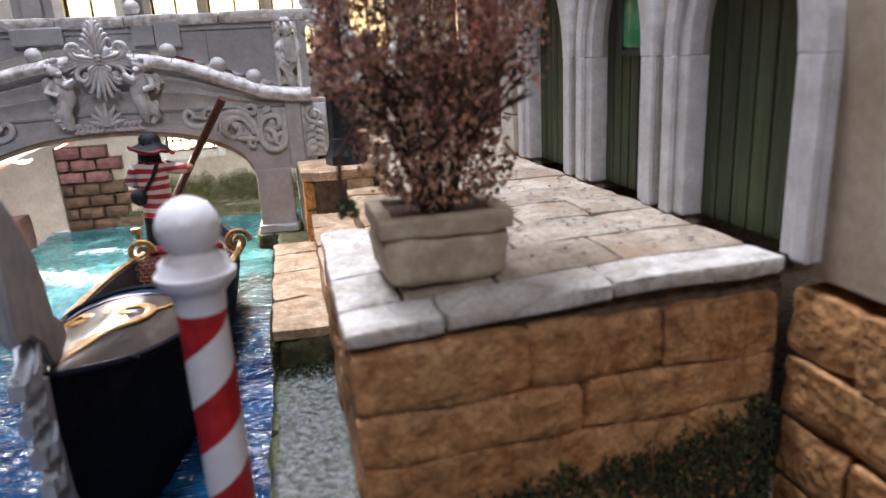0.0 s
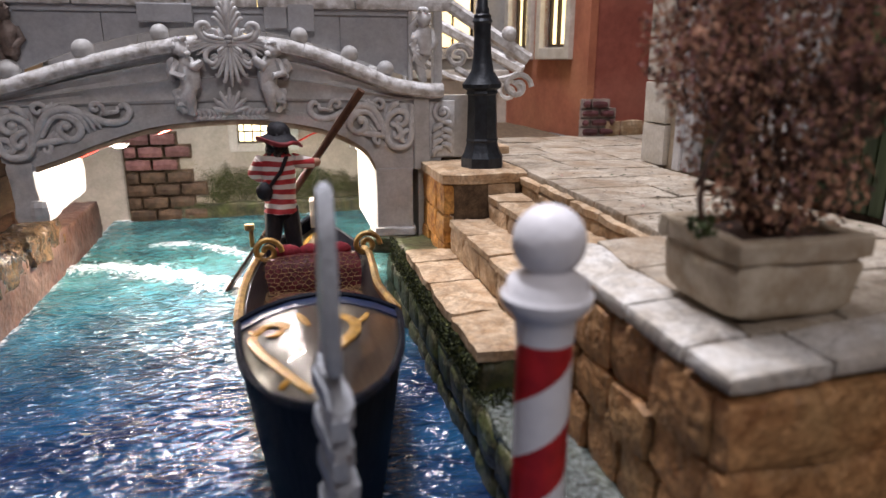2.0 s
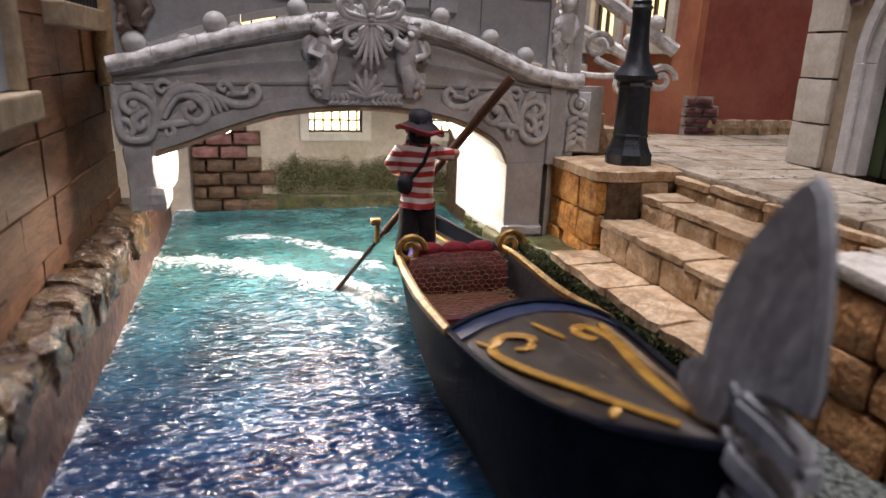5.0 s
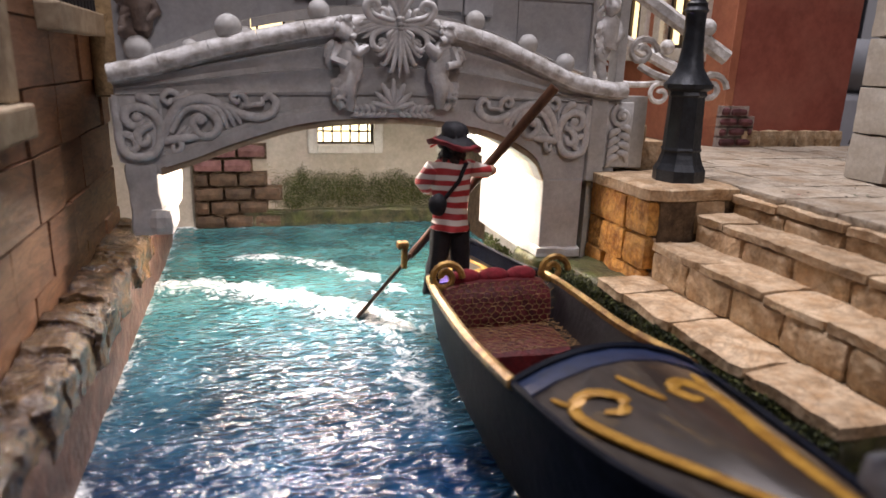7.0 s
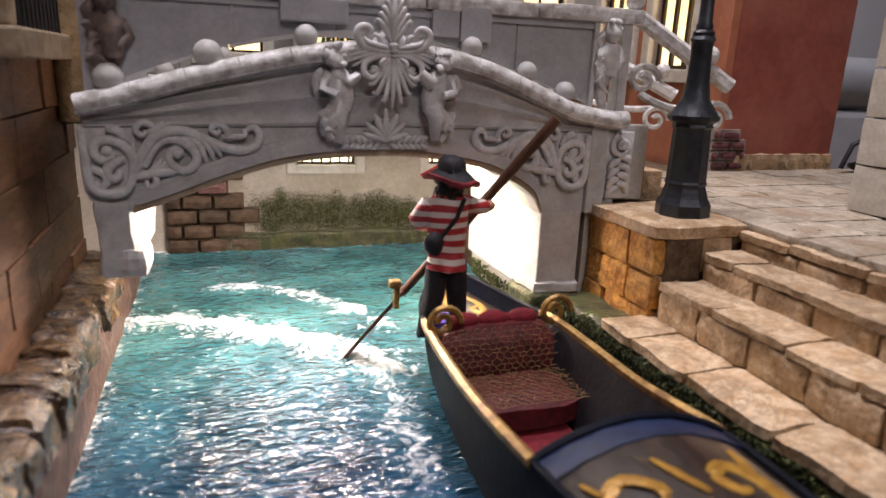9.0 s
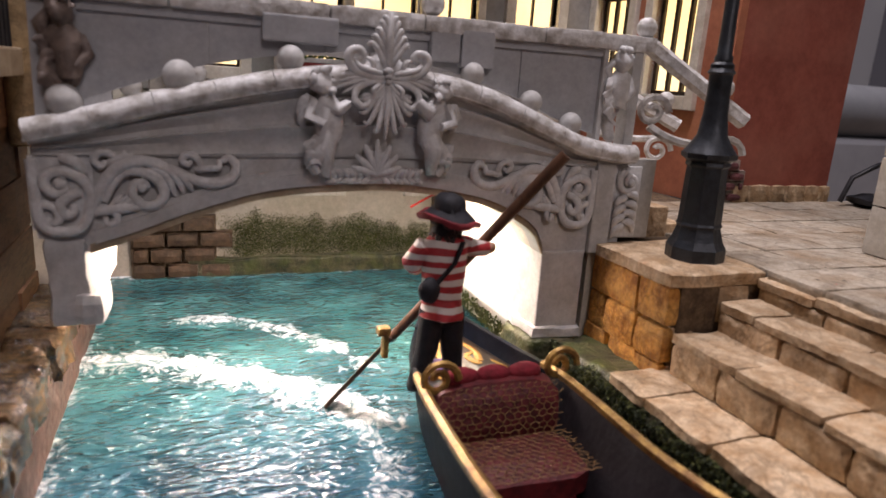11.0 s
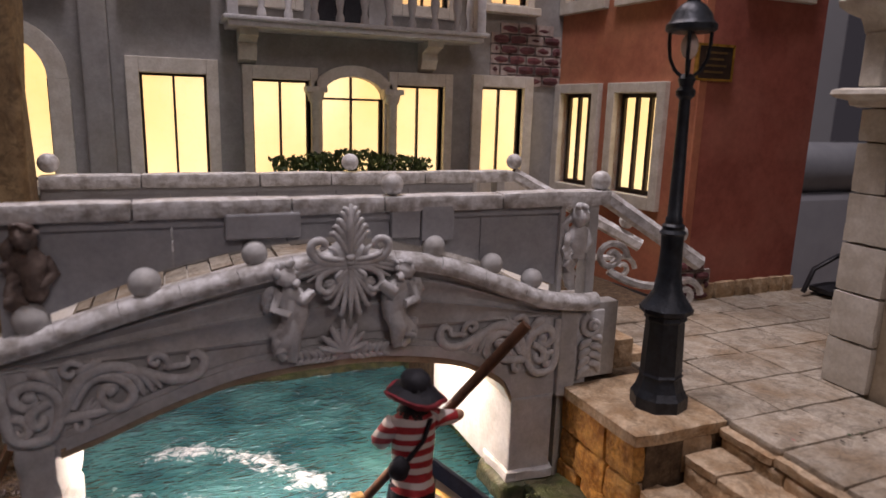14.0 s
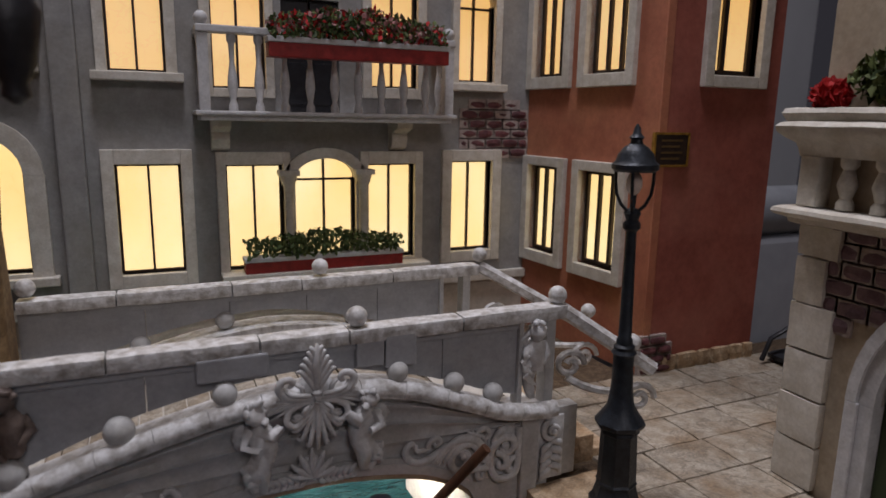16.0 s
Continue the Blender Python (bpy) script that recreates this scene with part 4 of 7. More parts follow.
# plinth of the lamp
pl = thing("lamp_plinth", label="stone plinth beside the bridge, canal side coloured golden as if lit, pale coping", category="plinth", kind="structure")
part("core", boxes((1.0, 5.0, 38.0, 44.4, -2, 7.6)), MORTAR, pl)
# canal side carries the warm light in its colour, front keeps the step stone
for i, (z0, z1) in enumerate(((2.6, 4.3), (4.3, 5.9), (5.9, 7.6))):
    course(pl, 37.9, 43.4, z0, z1, 1.7, 2.8, STONE_WARM_LIT, ("x", 0.55), amount=.08, bevel=.05, cuts=3, joint=.05)
    course(pl, 0.9, 4.6, z0, z1, 1.7, 2.4, STONE_STEP, ("y", 37.9), amount=.08, bevel=.05, cuts=3, joint=.05)
part("coping", rough_box(0.4, 5.2, 37.75, 43.25, 7.5, 8.15, 3, .08, 6, .05), STONE_STEP, pl, "worn pale coping", smooth=40)

# bank wall beyond the bridge
tagged(part("wall_bank", boxes((0.35, 1.4, 43.5, 58.6, -2, 12.0)), TRIM_CREAM), "pale plastered canal wall under the bridge", "wall", kind="structure")

# ---- left bank ----
lw = thing("wall_west", label="brown plastered wall scored into large blocks", category="wall", kind="structure")
part("core", boxes((-26.5, -24.1, -15, 52.4, -2, 46)), MORTAR, lw)
z = 3.0
k = 0
for hgt in (2.0, 2.2, 2.4, 2.3, 2.4, 2.5, 2.5, 2.6, 2.6, 2.6, 2.6, 2.6, 2.6, 2.6):
    course(lw, 10.0 + (k % 2) * 1.7, 52.4, z, z + hgt, 3.0, 4.6, LEFT_WALL, ("x", -23.75), depth=-.5, amount=.03, joint=.02, bevel=.025, cuts=2)
    z += hgt
    k += 1
lg = thing("ledge", label="ragged dark wet stone ledge along the canal", category="ledge", kind="structure")
y = 10.0
while y < 52:
    w = rnd.uniform(1.3, 2.4)
    bm = rough_box(-24.0, -22.0 + rnd.uniform(-.12, .12), y - .05, y + w, 2.1 + rnd.uniform(-.3, .3), 4.05 + rnd.uniform(-.06, .1), rnd.randint(0, 9999), .2, 7, .18)
    for v in bm.verts:
        v.co.z += .28 * noise.noise(Vector((v.co.x * .7, v.co.y * .45, 3))) - .12 * max(0, v.co.x + 23)
        v.co.x += .16 * noise.noise(Vector((v.co.y * 1.1, v.co.z * 1.3, 8)))
    part("rock", bm, ROCK_DARK, lg, smooth=60)
    y += w
bm = rough_box(-24.0, -22.12, 0, 62, -2, 3.0, 12, .12, 22, .05)
for v in bm.verts:
    v.co.x += .12 * noise.noise(Vector((v.co.y * .6, v.co.z * .8, 2)))
part("foot_wall", bm, PINK_PLASTER, lg, "stained reddish plaster foot", smooth=60)

# ---- right house with pointed doors ----
eh = thing("arcade_house", label="cream house with pointed green doors and grey stone surrounds", category="house")
doors = [(15.2, 20.0), (23.1, 27.2), (30.3, 35.0)]
bm = bmesh.new()
wall_cells(bm, -12, 39.4, 7.8, 46, 13.3, 14.8, [(a - .3, b_ + .3, 7.8, 17.5) for a, b_ in doors], "yz")
part("wall", bm, TAN_WALL, eh, "tan plaster wall")
part("back", boxes((16.6, 17.0, -12, 38.1, 7.8, 46)), BLACK, eh)
part("end_wall", boxes((14.85, 30, 38.2, 39.3, 7.8, 46)), TRIM_CREAM, eh)


def pointed(y0, y1, zs, zt, n=8):
    """Outline points of a pointed arch from one springing to the other."""
    m = (y0 + y1) / 2
    left = [(y0 + (m - y0) * (1 - math.cos(math.pi / 2 * i / n)), zs + (zt - zs) * math.sin(math.pi / 2 * i / n)) for i in range(n + 1)]
    return left + [(y0 + y1 - a, z) for a, z in left[-2::-1]]


for i, (a, c) in enumerate(doors):
    d = thing("arched_door", 0, 0, 0, label="tall dark green plank door in a pointed grey stone arch, closed", category="door", group="doors of the arcade house")
    n = 6
    for k in range(n):
        y0, y1 = a + (c - a) * k / n, a + (c - a) * (k + 1) / n
        part("plank", boxes((13.72, 14.05, y0 + .03, y1 - .03, 8.2, 18.0), bevel=.06), DARK_GREEN, d)
    inner, outer = pointed(a, c, 13.6, 17.3), pointed(a - 1.2, c + 1.2, 13.6, 18.9)
    part("arch", prism_strip(bmesh.new(), inner, outer, 13.0, 13.9, "yz"), TRIM_GREY, d, "grey stone arch")
    inner2 = pointed(a - .7, c + .7, 13.6, 18.2)
    part("arch_moulding", prism_strip(bmesh.new(), inner2, outer, 12.8, 13.0, "yz"), TRIM_GREY, d)
    sp = prism_strip(bmesh.new(), [(y, max(z, 13.6)) for y, z in inner], [(y, 19.4) for y, z in inner], 13.5, 14.1, "yz")
    part("spandrel", sp, TRIM_CREAM, d)
    for y0, y1, s in ((a - 1.2, a, 1), (c, c + 1.2, -1)):
        part("jamb", boxes((13.0, 13.9, y0, y1, 8.2, 13.6), bevel=.08), TRIM_GREY, d, "grey stone jamb")
        yy = (y0, y0 + .6) if s == 1 else (y1 - .6, y1)
        part("jamb_moulding", boxes((12.8, 13.0, yy[0], yy[1], 8.2, 13.6), bevel=.06), TRIM_GREY, d)

qn = thing("corner_quoin", label="cream stone corner pilaster built of large blocks", category="pilaster")
z = 8.2
k = 0
while z < 21:
    back = 37.35 if z < 15.5 else 38.0 - .55 * (k % 2)
    part("block", rough_box(12.9 - .03 * (k % 2), 14.4, back, 39.6, z, min(21.2, z + 2.3) - .035, 50 + k, .05, 4, .025), TRIM_CREAM, qn, smooth=40)
    z += 2.3
    k += 1
BRICK_PURPLE = material("brick_purple", (0.235, 0.145, 0.165), (0.14, 0.08, 0.095), 0.65, scale=150, bump=0.5, vary=0.25)
brick_patch("bare_brick", Matrix.Translation((13.27 * CM, 37.2 * CM, 0)) @ pose(0, 0, 0, 0, 0, -90), lambda x, z: z > 16.8 + .12 * x + .5 * noise.noise(Vector((x, 0, 4))), -.9, 6.5, 16.4, 21.2, 1.5, .85, BRICK_PURPLE, "patch of bare purple-red bricks above the arch", .25, MORTAR_PALE, seed=7)

bl = thing("stone_balcony", label="cream stone balcony with balusters and heavy mouldings", category="balcony")


def cornice(name, prof, z0):
    """A moulded stone band: a profile of (depth, height) swept along the front and round the corner."""
    bm = bmesh.new()
    lines = []
    for d, z in prof:
        lines.append([bm.verts.new(c) for c in ((16, 39.6 + d, z0 + z), (12.6 - d, 39.6 + d, z0 + z), (12.6 - d, 25, z0 + z))])
    for a, c in zip(lines, lines[1:]):
        for k in range(2):
            bm.faces.new((a[k], a[k + 1], c[k + 1], c[k]))
    top = [bm.verts.new((16, 25, z0 + prof[-1][1])), bm.verts.new((16, 25, z0 + prof[0][1]))]
    bm.faces.new((*lines[-1], top[0]))
    bm.faces.new((*lines[0][::-1], top[1]))
    bmesh.ops.recalc_face_normals(bm, faces=bm.faces[:])
    bmesh.ops.subdivide_edges(bm, edges=[e for e in bm.edges if e.calc_length() > 4], cuts=14)
    for v in bm.verts:
        v.co += Vector(noise.noise_vector(v.co * 1.3)) * .06
    return part(name, bm, TRIM_CREAM, bl, smooth=40)


cornice("floor_slab", [(.0, 0), (.25, .1), (.3, .3), (.75, .4), (.85, .55), (.8, .75), (.5, .85)], 21.2)
cornice("top_rail", [(.1, 0), (.2, .35), (.3, .6), (.65, .85), (.9, 1.1), (.95, 1.35), (.8, 1.55), (.6, 1.6), (.7, 1.75), (.8, 1.95), (.7, 2.15), (.4, 2.2)], 24.4)
for i in range(9):
    y = 39.1 - i * 1.6
    if i % 3 == 0:
        part("pier", boxes((12.4, 13.4, y - .5, y + .5, 22.1, 24.4), bevel=.06), TRIM_CREAM, bl)
    else:
        part("baluster", lathe(bmesh.new(), [(.4, 22.1), (.4, 22.4), (.25, 22.6), (.45, 23.2), (.25, 23.9), (.4, 24.1), (.4, 24.4)], 12.9, y, 10), TRIM_CREAM, bl, smooth=True)
fl = thing("flowers", label="green plants with red blooms along the stone balcony", category="plant")
leaf_cloud("leaves", [LEAF_LIGHT, LEAF_GREEN], (12.8, 33.6, 27.9), (1.1, 4.4, 1.5), 1500, .5, fl, 31)
leaf_cloud("red_bloom", [FLOWER_RED], (12.6, 38.6, 27.1), (.7, .8, .7), 500, .5, fl, 32)

# ---- bridge ----
LIP = [(-22, 12.4), (-20, 12.9), (-18, 13.5), (-15.4, 14.15), (-13, 14.65), (-10.2, 14.9), (-7.4, 14.7), (-5.6, 14.3), (-4.07, 13.75), (-2.45, 13.1), (-1.1, 12.6), (0.9, 12.3), (1.7, 12.3)]
ARCH = [(-20.2, 8.15), (-18.8, 8.6), (-16.95, 9.3), (-14.2, 10.1), (-10.9, 10.4), (-8.5, 10.35), (-5.45, 9.85), (-3.83, 9.2), (-2.7, 8.4), (-2.3, 7.6)]
PANEL = [(-20.4, 13.3), (-18, 14.2), (-16.4, 14.73), (-14.1, 15.24), (-12.8, 15.44), (-9.8, 15.6), (-6.3, 14.95), (-3.9, 14.24), (-2, 13.5), (0, 12.9)]
FY = 43.3
br = thing("bridge", label="grey-white stone footbridge with carved scrolls, cherubs and balls", category="bridge")
N = 44
xs = [-20.2 + 17.9 * i / N for i in range(N + 1)]


def plate(y0, y1, name):
    bm = bmesh.new()
    prism_strip(bm, [(x, curve_at(ARCH, x)) for x in xs], [(x, curve_at(LIP, x) - .3) for x in xs], y0, y1)
    prism_strip(bm, [(-21.8, 8.7), (-20.2, 8.15)], [(-21.8, 12.1), (-20.2, curve_at(LIP, -20.2) - .3)], y0, y1)
    prism_strip(bm, [(-2.3, 7.6), (0.1, 7.6), (1.7, 7.6)], [(-2.3, curve_at(LIP, -2.3) - .3), (0.1, 12.1), (1.7, 12.0)], y0, y1)
    return part(name, bm, BRIDGE_GREY, br)


plate(FY, FY + .9, "front_face")
plate(52.2, 53.1, "back_face")
bm = bmesh.new()
prism_strip(bm, [(x, curve_at(ARCH, x) + .05) for x in xs], [(x, curve_at(LIP, x) - 1.5) for x in xs], FY + .9, 52.2)
prism_strip(bm, [(-22, 8.7), (-20.2, 8.2)], [(-22, 11.3), (-20.2, 11.8)], FY + .9, 52.2)
prism_strip(bm, [(-2.3, 7.6), (1.7, 7.6)], [(-2.3, 11.9), (1.7, 11.2)], FY + .9, 52.2)
part("barrel", bm, TRIM_CREAM, br, "cream underside of the arch")
for i in range(22):
    x = -20.6 + i
    a, c = curve_at(LIP, x) - 1.35, curve_at(LIP, min(1.6, x + .94)) - 1.35
    for k in range(3):
        y0 = 44.3 + k * 2.64 + (.0 if i % 2 else .1)
        bm = prism_strip(bmesh.new(), [(x, a - .3), (x + .92, c - .3)], [(x, a + .06 * ((i * 7 + k) % 3)), (x + .92, c + .06 * ((i * 5 + k) % 3))], y0, y0 + 2.5)
        part("paving_stone", bm, STONE_PALE, br)
# left pier hangs over the ledge, right pier stands at the landing
part("pier", rough_box(-21.7, -20.15, FY - .1, 52.2, 5.45, 8.75, 44, .14, 8, .1), BRIDGE_GREY, br, smooth=50)
part("pier_foot", rough_box(-20.9, -19.75, FY - .35, FY + 2.0, 5.4, 6.75, 8, .08, 2, .12), BRIDGE_GREY, br)
part("pier", boxes((-2.25, -.05, FY - .1, 52.8, 3.3, 7.7), bevel=.1), BRIDGE_GREY, br)
part("pier_foot", rough_box(-2.45, .15, FY - .35, FY + 2.4, 3.5, 4.2, 18, .12, 4, .08), BRIDGE_GREY, br)
part("pier_base", rough_box(-2.6, .3, FY - .5, FY + 2.6, 2.5, 3.6, 28, .25, 5, .1), DAMP, br, "dark damp stone under the pier", smooth=60)
part("end_post", boxes((0.0, .95, FY - .3, FY + 1, 7.6, 12.1), bevel=.1), BRIDGE_GREY, br)
part("end_wall", boxes((.95, 3.4, FY + .1, FY + .9, 8.2, 11.9), bevel=.05), BRIDGE_GREY, br)


def moulding(line, dz0, dz1, y0, y1, name, mat=BRIDGE_GREY, x0=-21.85, x1=1.7, n=50):
    pts = sampled(line, x0, x1, n)
    part(name, prism_strip(bmesh.new(), [(x, z + dz0) for x, z in pts], [(x, z + dz1) for x, z in pts], y0, y1), mat, br, smooth=30)


for y0, y1 in ((FY - .75, FY + 1.1), (51.9, 53.8)):
    moulding(LIP, -.42, 0.02, y0, y1, "lip", BRIDGE_WHITE)

def face_field():
    """The hollow mouldings of the face: three waves between the arch band and the lip, running together at both ends."""
    bm = bmesh.new()
    waves = [(0, .10), (.06, .16), (.14, .10), (.30, .14), (.40, .30), (.44, .34), (.47, .12), (.58, .10), (.70, .24), (.76, .36), (.80, .38), (.83, .16), (.90, .30), (1, .62)]
    cols = []
    nx = 90
    for i in range(nx + 1):
        x = -21.7 + 22.6 * i / nx
        lo = max(curve_at(ARCH, min(max(x, -20.2), -2.3)) + .85, 11.72 - .02 * abs(x + 10))
        hi = curve_at(LIP, x) - .35
        cols.append([bm.verts.new((x, FY - d, lo + (hi - lo) * v)) for v, d in waves])
    for a, c in zip(cols, cols[1:]):
        for k in range(len(waves) - 1):
            bm.faces.new((a[k], c[k], c[k + 1], a[k + 1]))
    ends = [[bm.verts.new((v.co.x, FY + .1, v.co.z)) for v in c] for c in (cols[0], cols[-1])]
    for c, e in zip((cols[0], cols[-1]), ends):
        for k in range(len(waves) - 1):
            bm.faces.new((c[k], c[k + 1], e[k + 1], e[k]))
    bmesh.ops.recalc_face_normals(bm, faces=bm.faces[:])
    part("face_moulding", bm, BRIDGE_GREY, br, "hollow curved mouldings of grey plaster", smooth=35)


face_field()
pts = sampled(LIP, -21.85, 1.7, 12)
for (xa, za), (xb, zb) in zip(pts, pts[1:]):
    seg = sampled(LIP, xa + .012, xb - .012, 5)
    part("round_lip", tube(bmesh.new(), [(x, FY - .42, z - .12) for x, z in seg], .42, 12), BRIDGE_WHITE, br, "chipped white round lip", smooth=60)
moulding(ARCH, .0, .3, FY - .16, FY, "arch_moulding", SILL_TAN, x0=-20.2, x1=-2.3)
moulding(ARCH, .3, .78, FY - .3, FY, "arch_moulding", x0=-20.0, x1=-2.4)
moulding(ARCH, .78, .98, FY - .2, FY, "arch_moulding", x0=-20.0, x1=-2.4)


def face_ball(x, z, r, y, mat=BRIDGE_GREY):
    part("stone_ball", ball(bmesh.new(), (x, y, z), r, n=18), mat, br, smooth=True)


for x in (-20.7, -17.15, -13.4, -6.3, -3.6, -1.6):
    face_ball(x, curve_at(LIP, x) + .62, .56 if x < -15 else .48, FY - .15)
for x in (-19.4, -16.5, -12.4, -5.5, -3.0, -1.0):
    face_ball(x, curve_at(LIP, x) + .5, .5, 52.9)
for x, y in ((-7.95, 43.6), (2.0, 43.6), (-7.3, 52.9), (-21.2, 52.9), (2.5, 52.9)):
    face_ball(x, 17.62 if y < 50 else 17.72, .45, y, BRIDGE_WHITE)

# parapets
rnd = random.Random(4)
for y, front in ((43.6, True), (52.9, False)):
    cuts = [-21.6, -17.4, -12.0, -8.4, -3.2, 2.3]
    for a, c in zip(cuts, cuts[1:]):
        part("rail", rough_box(a, c - .012, y - .55, y + .5, 16.55, 17.22 + rnd.uniform(-.02, .02), rnd.randint(0, 99), .03, 4, .03), BRIDGE_WHITE, br, "chipped white rail", smooth=50)
    pts = sampled(PANEL, -20.2, 0.0, 40)
    for a, c in ((0, 8), (8, 16), (16, 24), (24, 32), (32, 40)):
        seg = pts[a:c + 1]
        seg[-1] = (seg[-1][0] - .04, seg[-1][1])
        part("panel", prism_strip(bmesh.new(), seg, [(x, 16.6) for x, z in seg], y - .15, y + .25), PANEL_GREY, br, "plain grey parapet panel")
    part("panel", boxes((-21.6, -20.2, y - .15, y + .25, 12.4, 16.6)), PANEL_GREY, br)
    part("panel_rib", boxes((-20.2, 0, y - .28, y + .1, 16.25, 16.55)), PANEL_GREY, br)
    if front:
        part("panel_block", boxes((-14.4, -11.7, y - .6, y, 15.75, 16.7), bevel=.08), PANEL_GREY, br)
        part("panel_block", boxes((-8.1, -6.9, y - .5, y, 15.5, 16.7), bevel=.06), PANEL_GREY, br)
        part("panel_block", boxes((-6.85, -5.45, y - .55, y, 15.35, 16.8), bevel=.06), PANEL_GREY, br)
    part("end_pillar", boxes((-.25, .0, y - .4, y + .3, 12.3, 16.6), (1.25, 1.75, y - .4, y + .4, 12.2, 16.7), bevel=.06), BRIDGE_GREY, br)

# descending hand rails at the right end
for p0, p1, b1 in (((2.1, 43.6, 17.0), (6.5, 41.7, 13.9), (5.4, 42.1, 15.3)), ((2.5, 52.9, 17.0), (8.8, 48.8, 13.2), (8.1, 49.3, 14.6))):
    part("hand_rail", rod(bmesh.new(), p0, p1, .38, .38, 6), BRIDGE_WHITE, br)
    part("stone_ball", ball(bmesh.new(), b1, .45), BRIDGE_WHITE, br, smooth=True)
    d = Vector(p1) - Vector(p0)
    bm = bmesh.new()
    pts = []
    for i in range(26):
        f = i / 25
        c = Vector(p0) + d * (.12 + .75 * f) + Vector((0, 0, -3.2 + 2.0 * f * f))
        pts.append(c)
    tube(bm, pts, .2, 6)
    for cc, r0 in ((pts[0] + Vector((.1, 0, .65)), .75), (pts[-1] + Vector((0, 0, -.7)), .8)):
        sp = [cc + Vector((math.cos(a) * r0 * (1 - a / 11), -.3 * math.cos(a) * r0 * (1 - a / 11), math.sin(a) * r0 * (1 - a / 11))) for a in (i * .42 for i in range(22))]
        tube(bm, sp, .17, 6)
    part("scroll_work", bm, BRIDGE_WHITE, br, "white scrolled bracket under the rail", smooth=True)
for i in range(4):
    part("step", boxes((1.7 + i * 1.15, 2.95 + i * 1.15, 44.3, 52.0, 7.9, 11.2 - i * .85), bevel=.06), STONE_STEP, br)


# carved ornament on the face, as relief of tubes and lobes
def spiral(bm, cx, cz, r, turns, a0, sign, w, y=FY - .12, n=26, eye=True):
    pts = []
    for i in range(n + 1):
        f = i / n
        a = a0 + sign * turns * 2 * math.pi * f
        rr = r * (1 - .82 * f)
        pts.append((cx + rr * math.cos(a), y - .12 * f, cz + rr * math.sin(a)))
    tube(bm, pts, [w * (1 - .45 * i / n) for i in range(n + 1)], 7, squash=.9)
    if eye:
        ball(bm, (cx, y - .18, cz), w * 1.0, n=8)


def stroke(bm, pts, w0, w1, y=FY - .12, n=18):
    """A leaf stroke through a few points of the face."""
    q = [Vector((p[0], 0, p[1])) for p in pts]
    out = []
    for i in range(n + 1):
        f = i / n * (len(q) - 1)
        k = min(int(f), len(q) - 2)
        t = f - k
        a, b_, c, d = q[max(k - 1, 0)], q[k], q[k + 1], q[min(k + 2, len(q) - 1)]
        p = .5 * ((2 * b_) + (c - a) * t + (2 * a - 5 * b_ + 4 * c - d) * t * t + (3 * b_ - a - 3 * c + d) * t ** 3)
        out.append((p.x, y, p.z))
    tube(bm, out, [w0 + (w1 - w0) * abs(2 * i / n - 1) ** 1.5 for i in range(n + 1)], 7, squash=.8)


def leaf(bm, pts, w, y=FY - .15, n=14, tip=.25):
    """A carved leaf: a flattened stroke, broad in its lower half and drawn to a tip."""
    q = [Vector((p[0], 0, p[1])) for p in pts]
    out, ws = [], []
    for i in range(n + 1):
        f = i / n * (len(q) - 1)
        k = min(int(f), len(q) - 2)
        t = f - k
        a, b_, c, d = q[max(k - 1, 0)], q[k], q[k + 1], q[min(k + 2, len(q) - 1)]
        p = .5 * ((2 * b_) + (c - a) * t + (2 * a - 5 * b_ + 4 * c - d) * t * t + (3 * b_ - a - 3 * c + d) * t ** 3)
        u = i / n
        out.append((p.x, y - .12 * math.sin(math.pi * u), p.z))
        ws.append(w * (tip + (1 - tip) * math.sin(math.pi * min(1, .18 + .82 * u)) ** .8))
    tube(bm, out, ws, 7, squash=.75)


